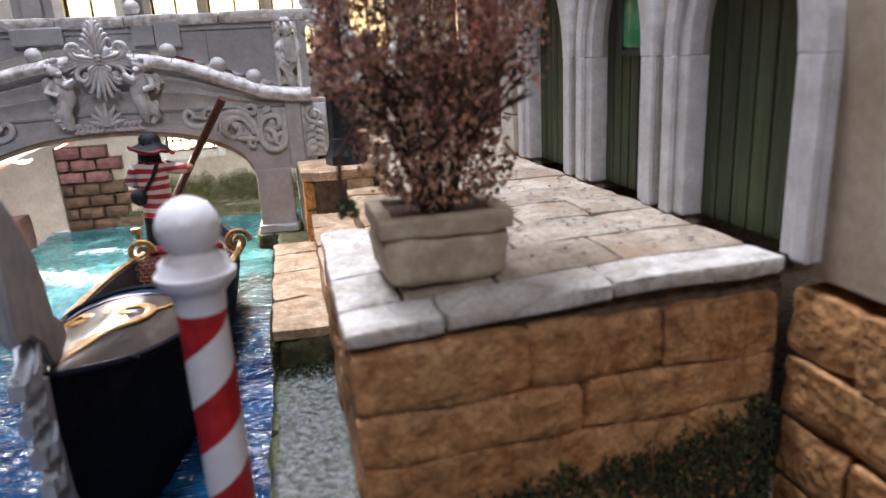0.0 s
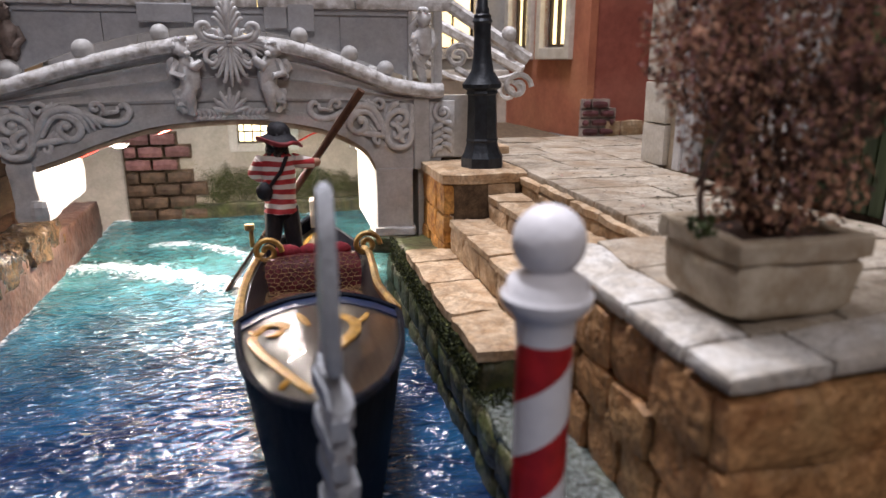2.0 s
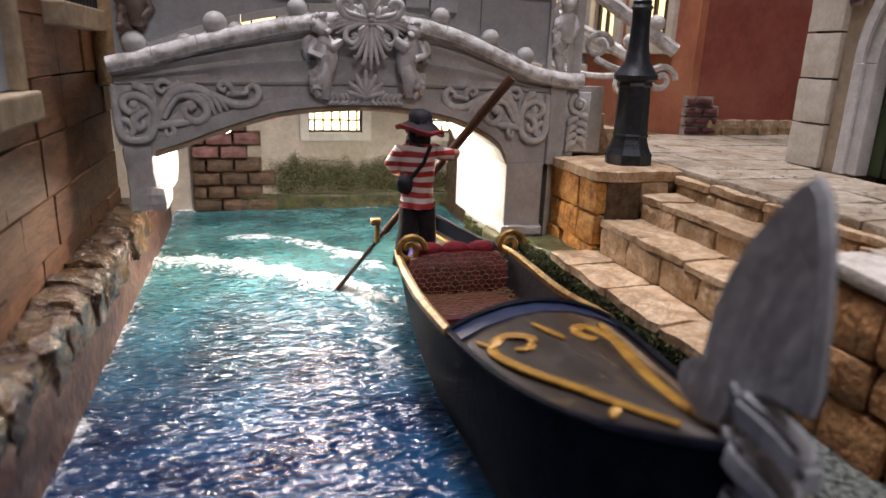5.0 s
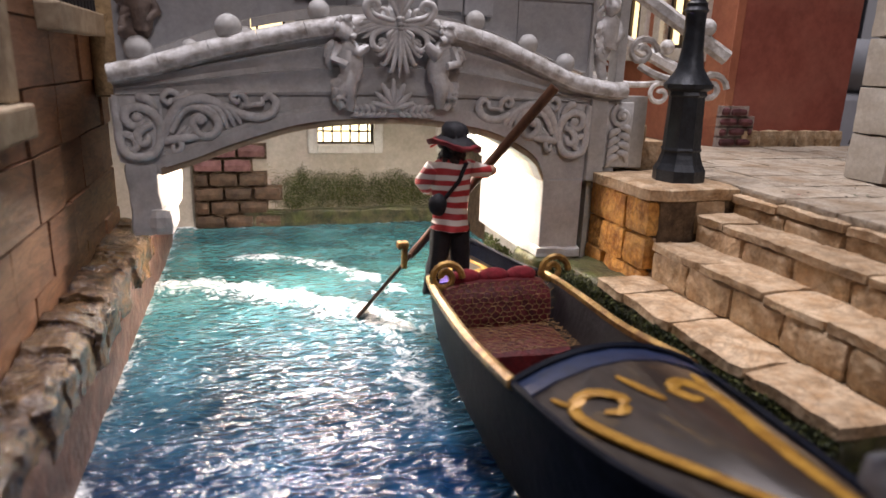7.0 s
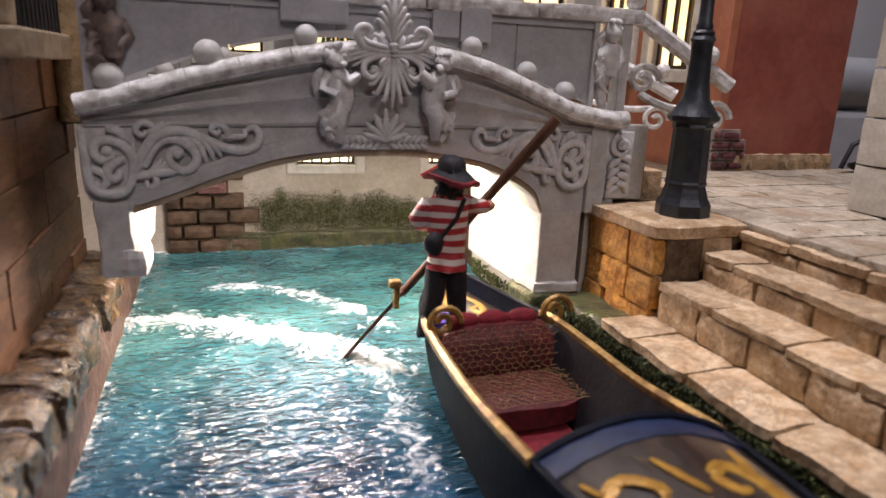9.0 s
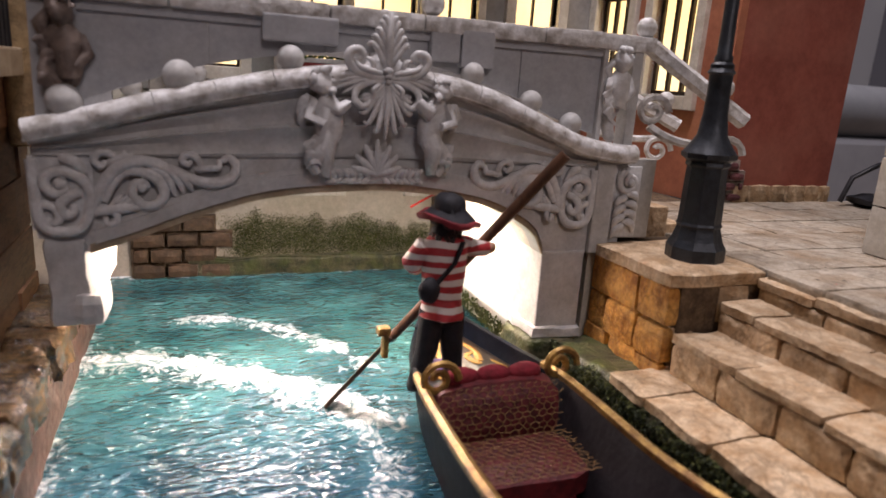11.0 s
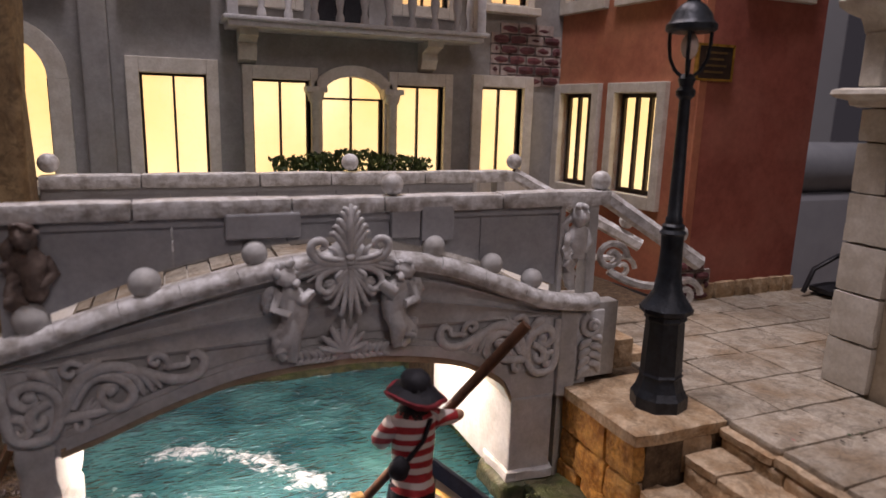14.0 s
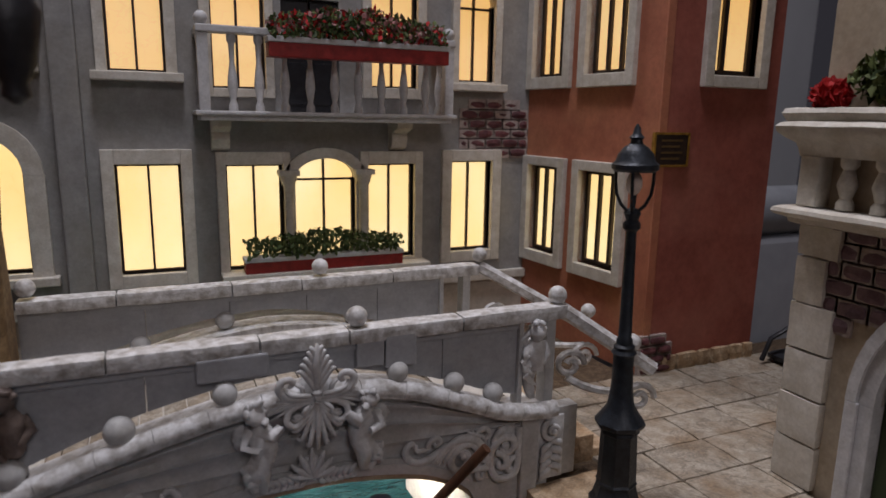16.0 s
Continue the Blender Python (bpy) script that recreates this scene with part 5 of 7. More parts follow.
def scroll_panel(s, x_end, k, name):
    """Leaf scrolls; s = 1 grows to the right from x_end, -1 to the left; k scales it along the bridge."""
    def P(*pts):
        return [(x_end + s * k * d, z) for d, z in pts]
    bm = bmesh.new()
    box(bm, min(x_end, x_end + s * k * 1.9), max(x_end, x_end + s * k * 1.9), FY - .06, FY + .02, 9.0, 11.5)
    leaf(bm, P((1.7, 9.4), (1.83, 10.2), (1.56, 10.8), (1.0, 11.05), (.54, 10.9), (.48, 10.5), (.78, 10.25), (1.1, 10.42), (.98, 10.65)), .2, n=30, tip=.6)
    ball(bm, (x_end + s * k * .95, FY - .2, 10.6), .24, (1, .8, 1), 10)
    leaf(bm, P((.1, 11.4), (.16, 10.4), (.2, 9.55), (.42, 9.1), (.9, 8.95), (1.45, 9.05), (1.75, 9.5), (1.85, 10.1)), .2, n=26, tip=.7)
    leaf(bm, P((1.5, 10.3), (1.1, 10.15), (.88, 9.85), (1.0, 9.55), (1.28, 9.6), (1.3, 9.85)), .19, n=20, tip=.6)
    leaf(bm, P((.25, 9.7), (.4, 9.9), (.75, 9.75), (.85, 9.4), (.6, 9.22), (.45, 9.4)), .16, n=20, tip=.6)
    leaf(bm, P((1.0, 11.45), (1.4, 11.35), (1.75, 10.9)), .2)
    leaf(bm, P((1.9, 9.8), (2.3, 10.7), (2.8, 11.25), (3.5, 11.42), (4.1, 11.25), (4.45, 10.9), (4.8, 10.5)), .22, n=24, tip=.5)
    for a, b_, c in (((3.4, 11.3), (4.2, 10.95), (4.5, 10.15)), ((3.6, 11.35), (4.45, 11.0), (4.8, 10.25)), ((3.9, 11.35), (4.7, 10.95), (5.1, 10.35)), ((3.2, 11.2), (3.95, 10.9), (4.25, 10.4))):
        leaf(bm, P(a, b_, c), .16)
    leaf(bm, P((2.2, 10.0), (2.75, 10.9), (3.35, 11.05), (3.95, 10.75), (4.15, 10.3), (3.9, 9.92), (3.5, 9.87), (3.15, 10.2), (3.2, 10.6), (3.5, 10.7), (3.58, 10.45)), .19, n=34, tip=.6)
    ball(bm, (x_end + s * k * 3.42, FY - .2, 10.5), .2, (1, .8, 1), 10)
    leaf(bm, P((1.9, 9.6), (2.6, 9.75), (3.2, 9.8), (3.7, 9.9)), .2)
    for d in (2.5, 2.7, 2.9):
        leaf(bm, P((d - .1, 9.8), (d + .15, 10.05), (d + .35, 10.3)), .1, n=8)
    leaf(bm, P((1.95, 9.75), (2.3, 9.75), (2.6, 9.55), (2.55, 9.25), (2.3, 9.2), (2.25, 9.45)), .13, n=20, tip=.6)
    leaf(bm, P((2.6, 11.2), (2.55, 11.6), (2.2, 11.7), (1.98, 11.45), (2.2, 11.2), (2.35, 11.4)), .14, n=20, tip=.6)
    leaf(bm, P((2.4, 11.3), (2.8, 11.5), (3.2, 11.65)), .14)
    leaf(bm, P((2.6, 11.25), (2.9, 11.55), (2.95, 11.75)), .12)
    leaf(bm, P((4.3, 11.2), (4.85, 10.92), (5.4, 10.7), (6.0, 10.68), (6.45, 10.9), (6.6, 11.3), (6.35, 11.6), (6.1, 11.45)), .2, n=26, tip=.6)
    leaf(bm, P((5.4, 11.05), (5.3, 11.5), (4.98, 11.7), (4.75, 11.5), (4.95, 11.3), (5.05, 11.45)), .14, n=20, tip=.6)
    leaf(bm, P((5.2, 11.15), (5.7, 11.2), (6.0, 11.25), (6.0, 11.5)), .12, n=16, tip=.6)
    part(name, bm, BRIDGE_ORN, br, "carved leaf scrolls in pale plaster", smooth=60)


scroll_panel(1, -21.9, 1.0, "carved_scroll")
scroll_panel(-1, 0.0, .9, "carved_scroll")
bm = bmesh.new()
spiral(bm, 1.75, 10.9, .55, 1.4, 2.0, 1, .18, FY - .2)
for i in range(8):
    leaf(bm, [(1.7, 10.4 - i * .22), (1.7 + .4 * (-1) ** i, 10.3 - i * .22), (1.7 + .55 * (-1) ** i, 10.0 - i * .24)], .2, FY - .2, 8)
box(bm, .98, 2.5, FY - .12, FY + .05, 8.3, 11.6, .05)
part("carved_pendant", bm, BRIDGE_ORN, br, smooth=60)

# fan of acanthus leaves in the middle, two plain cherub shapes beside it
C0 = -9.95
YO = FY - .72
bm = bmesh.new()
ball(bm, (C0, FY - .35, 14.75), .9, (1.0, .55, 1.0), 16)
tube(bm, [(C0, FY - .3, 14.6), (C0, FY - .3, 15.6), (C0, FY - .25, 16.6)], [.55, .42, .12], 10, squash=.5)
leaf(bm, [(C0, 15.2), (C0 - .02, 16.2), (C0 + .03, 17.05)], .16, YO - .1, 14, .3)
for sx in (-1, 1):
    S = lambda *pts: [(C0 + sx * d, z) for d, z in pts]
    # plume of toothed leaves
    for z0, out, up in ((15.05, .78, 15.95), (15.3, .66, 16.2), (15.6, .5, 16.45), (15.9, .36, 16.7), (16.2, .24, 16.88)):
        leaf(bm, S((.03, z0), (out * .45, z0 + (up - z0) * .6), (out * .8, up), (out, up - .08)), .115, YO - .05, 12, .45)
    # rolled shoulders
    leaf(bm, S((.1, 14.75), (.7, 14.78), (1.2, 14.95), (1.5, 15.3), (1.42, 15.62), (1.1, 15.68), (.95, 15.48), (1.12, 15.34)), .17, YO - .05, 30, .55)
    leaf(bm, S((.25, 14.9), (.75, 15.0), (1.12, 15.12), (1.3, 15.35)), .12, YO - .12, 16, .5)
    leaf(bm, S((.55, 14.95), (.62, 15.3), (.85, 15.42)), .11, YO - .05, 12, .5)
    # flat side sprays
    for a, c in (((1.2, 14.85), (2.05, 14.72)), ((1.2, 14.7), (2.15, 14.48)), ((1.15, 14.58), (1.95, 14.28)), ((1.0, 14.5), (1.65, 14.12))):
        leaf(bm, S((.15, 14.7), (a[0] * .6, (14.7 + a[1]) / 2 + .04), a, c), .105, YO, 16, .4)
    # lower rolled scrolls
    leaf(bm, S((.12, 14.62), (.7, 14.55), (1.15, 14.3), (1.22, 13.9), (.92, 13.68), (.66, 13.86), (.74, 14.1), (.93, 14.06)), .14, YO - .05, 30, .55)
    ball(bm, (C0 + sx * .84, YO - .05, 13.96), .13, n=8)
    leaf(bm, S((.3, 14.5), (.55, 14.3), (.5, 13.98)), .1, YO - .1, 12, .5)
    # hanging fan
    for ang, ln in ((12, 1.95), (26, 1.75), (40, 1.5), (54, 1.15)):
        c, q_ = math.sin(radians(ang)), math.cos(radians(ang))
        leaf(bm, S((.03, 14.55), (c * ln * .45, 14.55 - q_ * ln * .5), (c * ln * .85, 14.55 - q_ * ln * .92), (c * ln * 1.08, 14.55 - q_ * ln * .9)), .115, YO - .02, 14, .45)
leaf(bm, [(C0, 14.6), (C0, 13.5), (C0, 12.5)], .12, YO - .08, 14, .3)
for k in range(3):
    ball(bm, (C0, YO - .2, 15.0 - k * .2), .17 - .03 * k, (1.2, .8, .8), 8)
part("carved_cartouche", bm, BRIDGE_ORN, br, "carved fan of acanthus leaves", smooth=60)
bm = bmesh.new()
box(bm, C0 - 1.9, C0 + 1.6, FY - .35, FY + .05, 10.82, 11.2, .1)
ball(bm, (C0 - .2, FY - .3, 11.5), .6, (1.0, .4, .9), 12)
for a in (-75, -50, -25, 0, 25, 50, 75):
    c, q_ = math.sin(radians(a)), math.cos(radians(a))
    ln = 1.3 - .3 * abs(a) / 75
    leaf(bm, [(C0 - .2, 11.15), (C0 - .2 + c * ln * .6, 11.15 + q_ * ln * .6), (C0 - .2 + c * ln, 11.15 + q_ * ln)], .14, FY - .5, 10, .4)
for sx in (-1, 1):
    S = lambda *pts: [(C0 - .2 + sx * d, z) for d, z in pts]
    for k in range(6):
        leaf(bm, S((.3 + .26 * k, 10.95), (.42 + .26 * k, 11.2), (.62 + .26 * k, 11.28)), .12, FY - .38, 8, .5)
        leaf(bm, S((.3 + .26 * k, 11.0), (.42 + .26 * k, 10.85), (.62 + .26 * k, 10.78)), .1, FY - .36, 8, .5)
part("carved_crest", bm, BRIDGE_ORN, br, "carved leaf crest on a ribbon", smooth=60)
for s, hd in ((-1, 2.45), (1, 2.2)):
    bm = bmesh.new()
    X = lambda d: C0 + s * d
    ball(bm, (X(hd), FY - .75, 14.35), .43, (1, 1, 1.05), 16)
    for a in range(11):
        ball(bm, (X(hd) + .4 * math.cos(a * .63) * math.cos(a), FY - .72 + .3 * math.sin(a * 1.7), 14.5 + .32 * abs(math.sin(a * .63)) * abs(math.cos(a))), .15, n=8)
    ball(bm, (X(hd - .35), FY - 1.0, 14.2), .18, (1, 1, .9), 8)
    tube(bm, [(X(hd - .1), FY - .6, 14.0), (X(hd - .25), FY - .7, 13.55), (X(hd - .4), FY - .65, 12.9), (X(hd - .35), FY - .6, 12.4)], [.32, .55, .52, .46], 12, squash=.8)
    tube(bm, [(X(hd - .35), FY - .65, 12.6), (X(hd - .2), FY - .9, 12.05), (X(hd - .35), FY - .75, 11.6), (X(hd - .2), FY - .6, 11.1)], [.44, .4, .28, .2], 10)
    tube(bm, [(X(hd - .3), FY - .6, 12.5), (X(hd + .1), FY - .8, 11.95), (X(hd + .3), FY - .6, 11.5), (X(hd + .05), FY - .6, 11.15)], [.42, .38, .26, .2], 10)
    tube(bm, [(X(hd - .1), FY - .8, 13.7), (X(hd - .6), FY - 1.0, 13.5), (X(hd - 1.0), FY - .9, 13.85)], [.26, .24, .2], 8)
    tube(bm, [(X(hd + .2), FY - .7, 13.7), (X(hd + .45), FY - .95, 13.2), (X(hd - .1), FY - 1.1, 13.05)], [.25, .23, .18], 8)
    for k in range(3):
        leaf(bm, [(X(hd - .1), 12.2 - .3 * k), (X(hd + .35), 12.3 - .32 * k), (X(hd + .5), 12.0 - .34 * k)], .13, FY - .8, 10, .5)
    for k in range(4):
        leaf(bm, [(X(hd + .25), 13.65 - .1 * k), (X(hd + .6), 13.75 - .22 * k), (X(hd + .85 - .12 * k), 13.35 - .2 * k)], .17, FY - .4, 8)
    for v in bm.verts:
        v.co += Vector(noise.noise_vector(v.co * 1.6)) * .16 + Vector(noise.noise_vector(v.co * 3.7)) * .09
    part("carved_cherub", bm, BRIDGE_ORN, br, "plain carved cherub shape", smooth=60)
# small plain statuette figures on the parapet ends
BROWN_FIG = material("brown_carving", (0.22, 0.17, 0.145), (0.10, 0.075, 0.065), 0.5, scale=200, bump=0.4)
for x, m in ((-20.6, BROWN_FIG), (.6, BRIDGE_ORN)):
    bm = bmesh.new()
    ball(bm, (x, 43.1, 16.15), .42, (1, 1, 1.1), 12)
    for a in range(9):
        ball(bm, (x + .3 * math.cos(a * .7) * math.cos(a), 43.0 + .25 * math.sin(a * 1.7), 16.3 + .25 * abs(math.sin(a * .7))), .14, n=8)
    tube(bm, [(x, 43.2, 15.9), (x, 43.2, 15.4), (x + .1, 43.15, 14.8), (x + .1, 43.2, 14.2)], [.26, .52, .46, .42], 12, squash=.7)
    for a in range(4):
        leaf(bm, [(x - .3, 15.3 - .3 * a), (x - .6, 15.1 - .35 * a), (x - .5 + .2 * a, 14.6 - .4 * a)], .16, 43.15, 8)
    tube(bm, [(x + .45, 43.4, 15.4), (x + .7, 43.2, 14.8), (x + .3, 43.1, 14.5)], [.24, .22, .18], 8)
    tube(bm, [(x - .45, 43.4, 15.4), (x - .65, 43.3, 15.8), (x - .3, 43.2, 16.2)], [.24, .2, .16], 8)
    tube(bm, [(x + .1, 43.6, 14.3), (x - .2, 43.4, 13.6), (x + .1, 43.5, 12.7)], [.4, .32, .2], 8)
    for v in bm.verts:
        v.co += Vector(noise.noise_vector(v.co * 1.6)) * .18 + Vector(noise.noise_vector(v.co * 3.7)) * .1
    part("carved_statuette", bm, m, br, "plain carved statuette shape", smooth=60)

# ---- mooring post ----
mp_ = thing("mooring_post", -2.60, 16.52, -2.05, label="red and white spiral-striped mooring post with a white ball top", category="post")
bm = bmesh.new()
NA, PITCH, TOP = 28, 2.65, 10.9
K = 14
rows_ = []
for k in range(-K, K + 14):
    ring = []
    for i in range(NA + 1):
        a = 2 * math.pi * i / NA
        z = min(TOP, max(0, k * PITCH / 2 + .9 + PITCH * i / NA))
        ring.append(bm.verts.new((.60 * math.cos(a), .60 * math.sin(a), z)))
    rows_.append(ring)
for k in range(len(rows_) - 1):
    for i in range(NA):
        vs = (rows_[k][i], rows_[k][i + 1], rows_[k + 1][i + 1], rows_[k + 1][i])
        if max(v.co.z for v in vs) - min(v.co.z for v in vs) > 1e-4 and not all(v.co.z >= TOP - 1e-6 for v in vs) and not all(v.co.z <= 1e-6 for v in vs):
            bm.faces.new(vs).material_index = k % 2
part("shaft", bm, [POST_WHITE, POST_RED], mp_, "spiral red and white shaft", smooth=True)
bm = bmesh.new()
lathe(bm, [(.62, 10.3), (.64, 10.75), (.75, 10.9), (.94, 11.1), (.97, 11.3), (.85, 11.42), (.83, 11.6), (.65, 11.72), (.5, 11.8), (.45, 11.9)], n=24)
part("collar", bm, POST_WHITE, mp_, smooth=True)
part("ball_top", ball(bmesh.new(), (0, 0, 12.42), .76, n=24), POST_WHITE, mp_, smooth=True)

# ---- street lamp ----
sl_ = thing("street_lamp", 3.24, 39.9, 8.15, label="black cast-iron street lamp with a glass lantern on the plinth", category="lamp")
bm = lathe(bmesh.new(), [(1.35, 0), (1.35, .55), (1.15, .85), (1.0, 1.3), (.98, 1.4), (1.05, 1.5), (.98, 1.6), (.9, 3.9), (1.0, 4.0), (.95, 4.15), (1.22, 4.3), (1.25, 4.5)], n=8)
part("base", bm, IRON, sl_)
bm = lathe(bmesh.new(), [(1.2, 4.5), (1.0, 4.75), (.68, 5.2), (.55, 6.0), (.5, 7.0), (.52, 7.6), (.62, 7.7), (.5, 7.85), (.52, 8.0), (.4, 8.1), (.4, 8.3), (.33, 8.4), (.25, 13.1), (.42, 13.25), (.42, 13.45), (.28, 13.6), (.4, 13.9), (.2, 14.1)], n=14)
part("column", bm, IRON, sl_, smooth=35)
bm = bmesh.new()
for i in range(4):
    a = math.pi / 4 + i * math.pi / 2
    c, s = math.cos(a), math.sin(a)
    tube(bm, [(.15 * c, .15 * s, 13.9), (.55 * c, .55 * s, 14.25), (.78 * c, .78 * s, 14.7), (.85 * c, .85 * s, 15.2), (.86 * c, .86 * s, 15.75)], .085, 6)
part("lantern_frame", bm, IRON, sl_, smooth=True)
bm = lathe(bmesh.new(), [(.95, 15.65), (1.08, 15.75), (1.08, 15.95), (.9, 16.1), (.82, 16.35), (.55, 16.65), (.3, 16.8), (.26, 16.95), (.36, 17.05), (.2, 17.2), (.14, 17.45), (.03, 17.6)], n=16)
cap_ = part("cap", bm, IRON, sl_, smooth=35)
part("bulb", ball(bmesh.new(), (0, 0, 15.15), .38, (1, 1, 1.35), 12), BULB, cap_, smooth=True)

sl_.matrix_basis = pose(3.24 * CM, 39.9 * CM, 8.15 * CM, 0, -0.9, 0) @ Matrix.Diagonal((.9, .9, 1, 1))

# ---- gondola ----
go = thing("gondola", label="black gondola with gold-painted foredeck, red brocade seat and grey prow blade", category="boat")
HULL = [(17.5, -6.98, .10, 6.55), (19, -6.98, .85, 6.0), (21, -6.95, 1.7, 5.4), (23.5, -6.85, 2.4, 4.95), (26, -6.75, 2.8, 4.68), (28.2, -6.68, 2.98, 4.5), (32, -6.8, 2.92, 4.25), (36, -6.55, 2.95, 4.05), (39, -6.3, 2.85, 3.85), (42, -6.15, 2.4, 3.6), (44, -6.05, 1.7, 3.7), (45.5, -6.0, 1.0, 3.9), (46.8, -5.95, .12, 4.2)]


def hull_at(y):
    pick = lambda k: curve_at([(p[0], p[k]) for p in HULL], y)
    return pick(1), max(.08, pick(2)), pick(3)


def boat_rows(y0, y1, n):
    return [(y0 + (y1 - y0) * i / n, *hull_at(y0 + (y1 - y0) * i / n)) for i in range(n + 1)]


bm = bmesh.new()
rings = []
for y, cx, hw, zg in boat_rows(17.5, 46.8, 44):
    low = -.6 if 20 < y < 44 else (-.6 + (20 - y) * .9 if y <= 20 else -.6 + (y - 44) * 1.2)
    ring = []
    for s in (-1, 1):
        col = []
        for f in (0, .3, .6, .85, 1):
            w = hw * (.62 + .38 * f ** .7)
            col.append(bm.verts.new((cx + s * w, y, low + (zg - low) * f)))
        ring.append(col)
    rings.append(ring)
for a, b_ in zip(rings, rings[1:]):
    for s in (0, 1):
        for i in range(4):
            q4 = (a[s][i], b_[s][i], b_[s][i + 1], a[s][i + 1])
            bm.faces.new(q4 if s else q4[::-1])
    bm.faces.new((a[0][0], a[1][0], b_[1][0], b_[0][0]))
for r in (rings[0], rings[-1]):
    bm.faces.new([*r[0], *r[1][::-1]])
bmesh.ops.recalc_face_normals(bm, faces=bm.faces[:])
part("hull", bm, NAVY, go, "blue-black painted hull", smooth=40)


def deck(name, y0, y1, crown, dz, mat, inset=.12, n=18, label=""):
    bm = bmesh.new()
    rr = []
    for y, cx, hw, zg in boat_rows(y0, y1, n):
        w = max(.05, hw - inset)
        rr.append([bm.verts.new((cx + w * u, y, zg + dz + crown * (1 - u * u) * min(1, hw / 2))) for u in (-1, -.7, -.35, 0, .35, .7, 1)])
    for a, b_ in zip(rr, rr[1:]):
        for i in range(6):
            bm.faces.new((a[i], a[i + 1], b_[i + 1], b_[i]))
    low = [[bm.verts.new(v.co - Vector((0, 0, .25))) for v in r] for r in (rr[0], rr[-1])]
    for r, w in ((rr[0], low[0]), (rr[-1], low[1])):
        for i in range(6):
            bm.faces.new((r[i], r[i + 1], w[i + 1], w[i]))
    bmesh.ops.recalc_face_normals(bm, faces=bm.faces[:])
    return part(name, bm, mat, go, label, smooth=50)


fore = deck("foredeck", 17.6, 27.4, .85, .0, DECK_BROWN, label="worn brown foredeck")
deck("deck_band", 27.35, 28.3, .85, .03, NAVY_BLUE, .0, 5, label="dark blue band along the deck edge")
bm = bmesh.new()
for y, cx, hw, zg in boat_rows(28.25, 28.45, 1):
    pass
tube(bm, [(cx + hw * u, 28.35, zg + .06 + .85 * (1 - u * u)) for u in [-1 + i / 8 for i in range(17)]], .14, 6)
part("deck_edge", bm, NAVY, go)
aft = deck("stern_deck", 39.6, 46.6, .25, -.75, DECK_BROWN, label="worn brown stern deck with gold painting")


def gunwale(s, y0, y1, r, mat, name, dz=.05):
    part(name, tube(bmesh.new(), [(cx + s * (hw - .02), y, zg + dz) for y, cx, hw, zg in boat_rows(y0, y1, 24)], r, 6), mat, go, smooth=True)


for s in (-1, 1):
    gunwale(s, 17.6, 28.2, .13, NAVY, "gunwale")
    gunwale(s, 28.3, 40.0, .2, GOLD_METAL, "gilt_rail")
    gunwale(s, 40.0, 46.6, .14, NAVY, "gunwale")
    rows_ = boat_rows(28.4, 39.4, 12)
    bm = bmesh.new()
    prism_ = [[bm.verts.new((cx + s * (hw * (1 - .22 * f) - .18), y, zg + (1.2 - zg) * f)) for f in (0, 1)] for y, cx, hw, zg in rows_]
    for a, b_ in zip(prism_, prism_[1:]):
        bm.faces.new((a[0], b_[0], b_[1], a[1]))
    o_ = part("inner_side", bm, BLACK, go)
    o_.modifiers.new("thick", "SOLIDIFY").thickness = .001

CARPET = material("red_carpet", (0.20, 0.012, 0.022), (0.12, 0.007, 0.012), 0.85, scale=300, bump=0.4)
bm = bmesh.new()
fr = [(cx - hw * .66, cx + hw * .66, y) for y, cx, hw, zg in boat_rows(27.6, 39.6, 8)]
prism_strip(bm, [(y, a) for a, c, y in fr], [(y, c) for a, c, y in fr], 1.0, 1.2, "xy")
for v in bm.verts:
    v.co.x, v.co.y = v.co.y, v.co.x
part("floor", bm, CARPET, go, "red carpeted floor")
BROCADE = material("brocade", (0.115, 0.012, 0.014), (0.05, 0.006, 0.008), 0.6, scale=260, bump=0.5, speckle=0.18)
bm = rough_box(-8.9, -4.1, 34.6, 37.6, 1.2, 2.5, 3, .10, 4, .25)
part("seat_cushion", bm, BROCADE, go, "dark red brocade cushion", smooth=60)
bm = rough_box(-8.85, -3.95, 37.3, 38.5, 2.0, 4.15, 9, .08, 4, .2)
for v in bm.verts:
    v.co.y += (v.co.z - 2) * .28
part("seat_back", bm, BROCADE, go, "dark red brocade seat back", smooth=60)

WIRE_BRASS = material("wire_brass", (0.26, 0.15, 0.06), (0.16, 0.09, 0.035), 0.5, 0.3, scale=200, bump=0)


def seat_point(u, v):
    """A place on the seat: u across it, v from the top of the back down and then forward."""
    if v < 2.2:
        z = 4.2 - v
        return Vector((u, 37.22 + (z - 2) * .28, z))
    return Vector((u, 37.0 - (v - 2.2), 2.62))


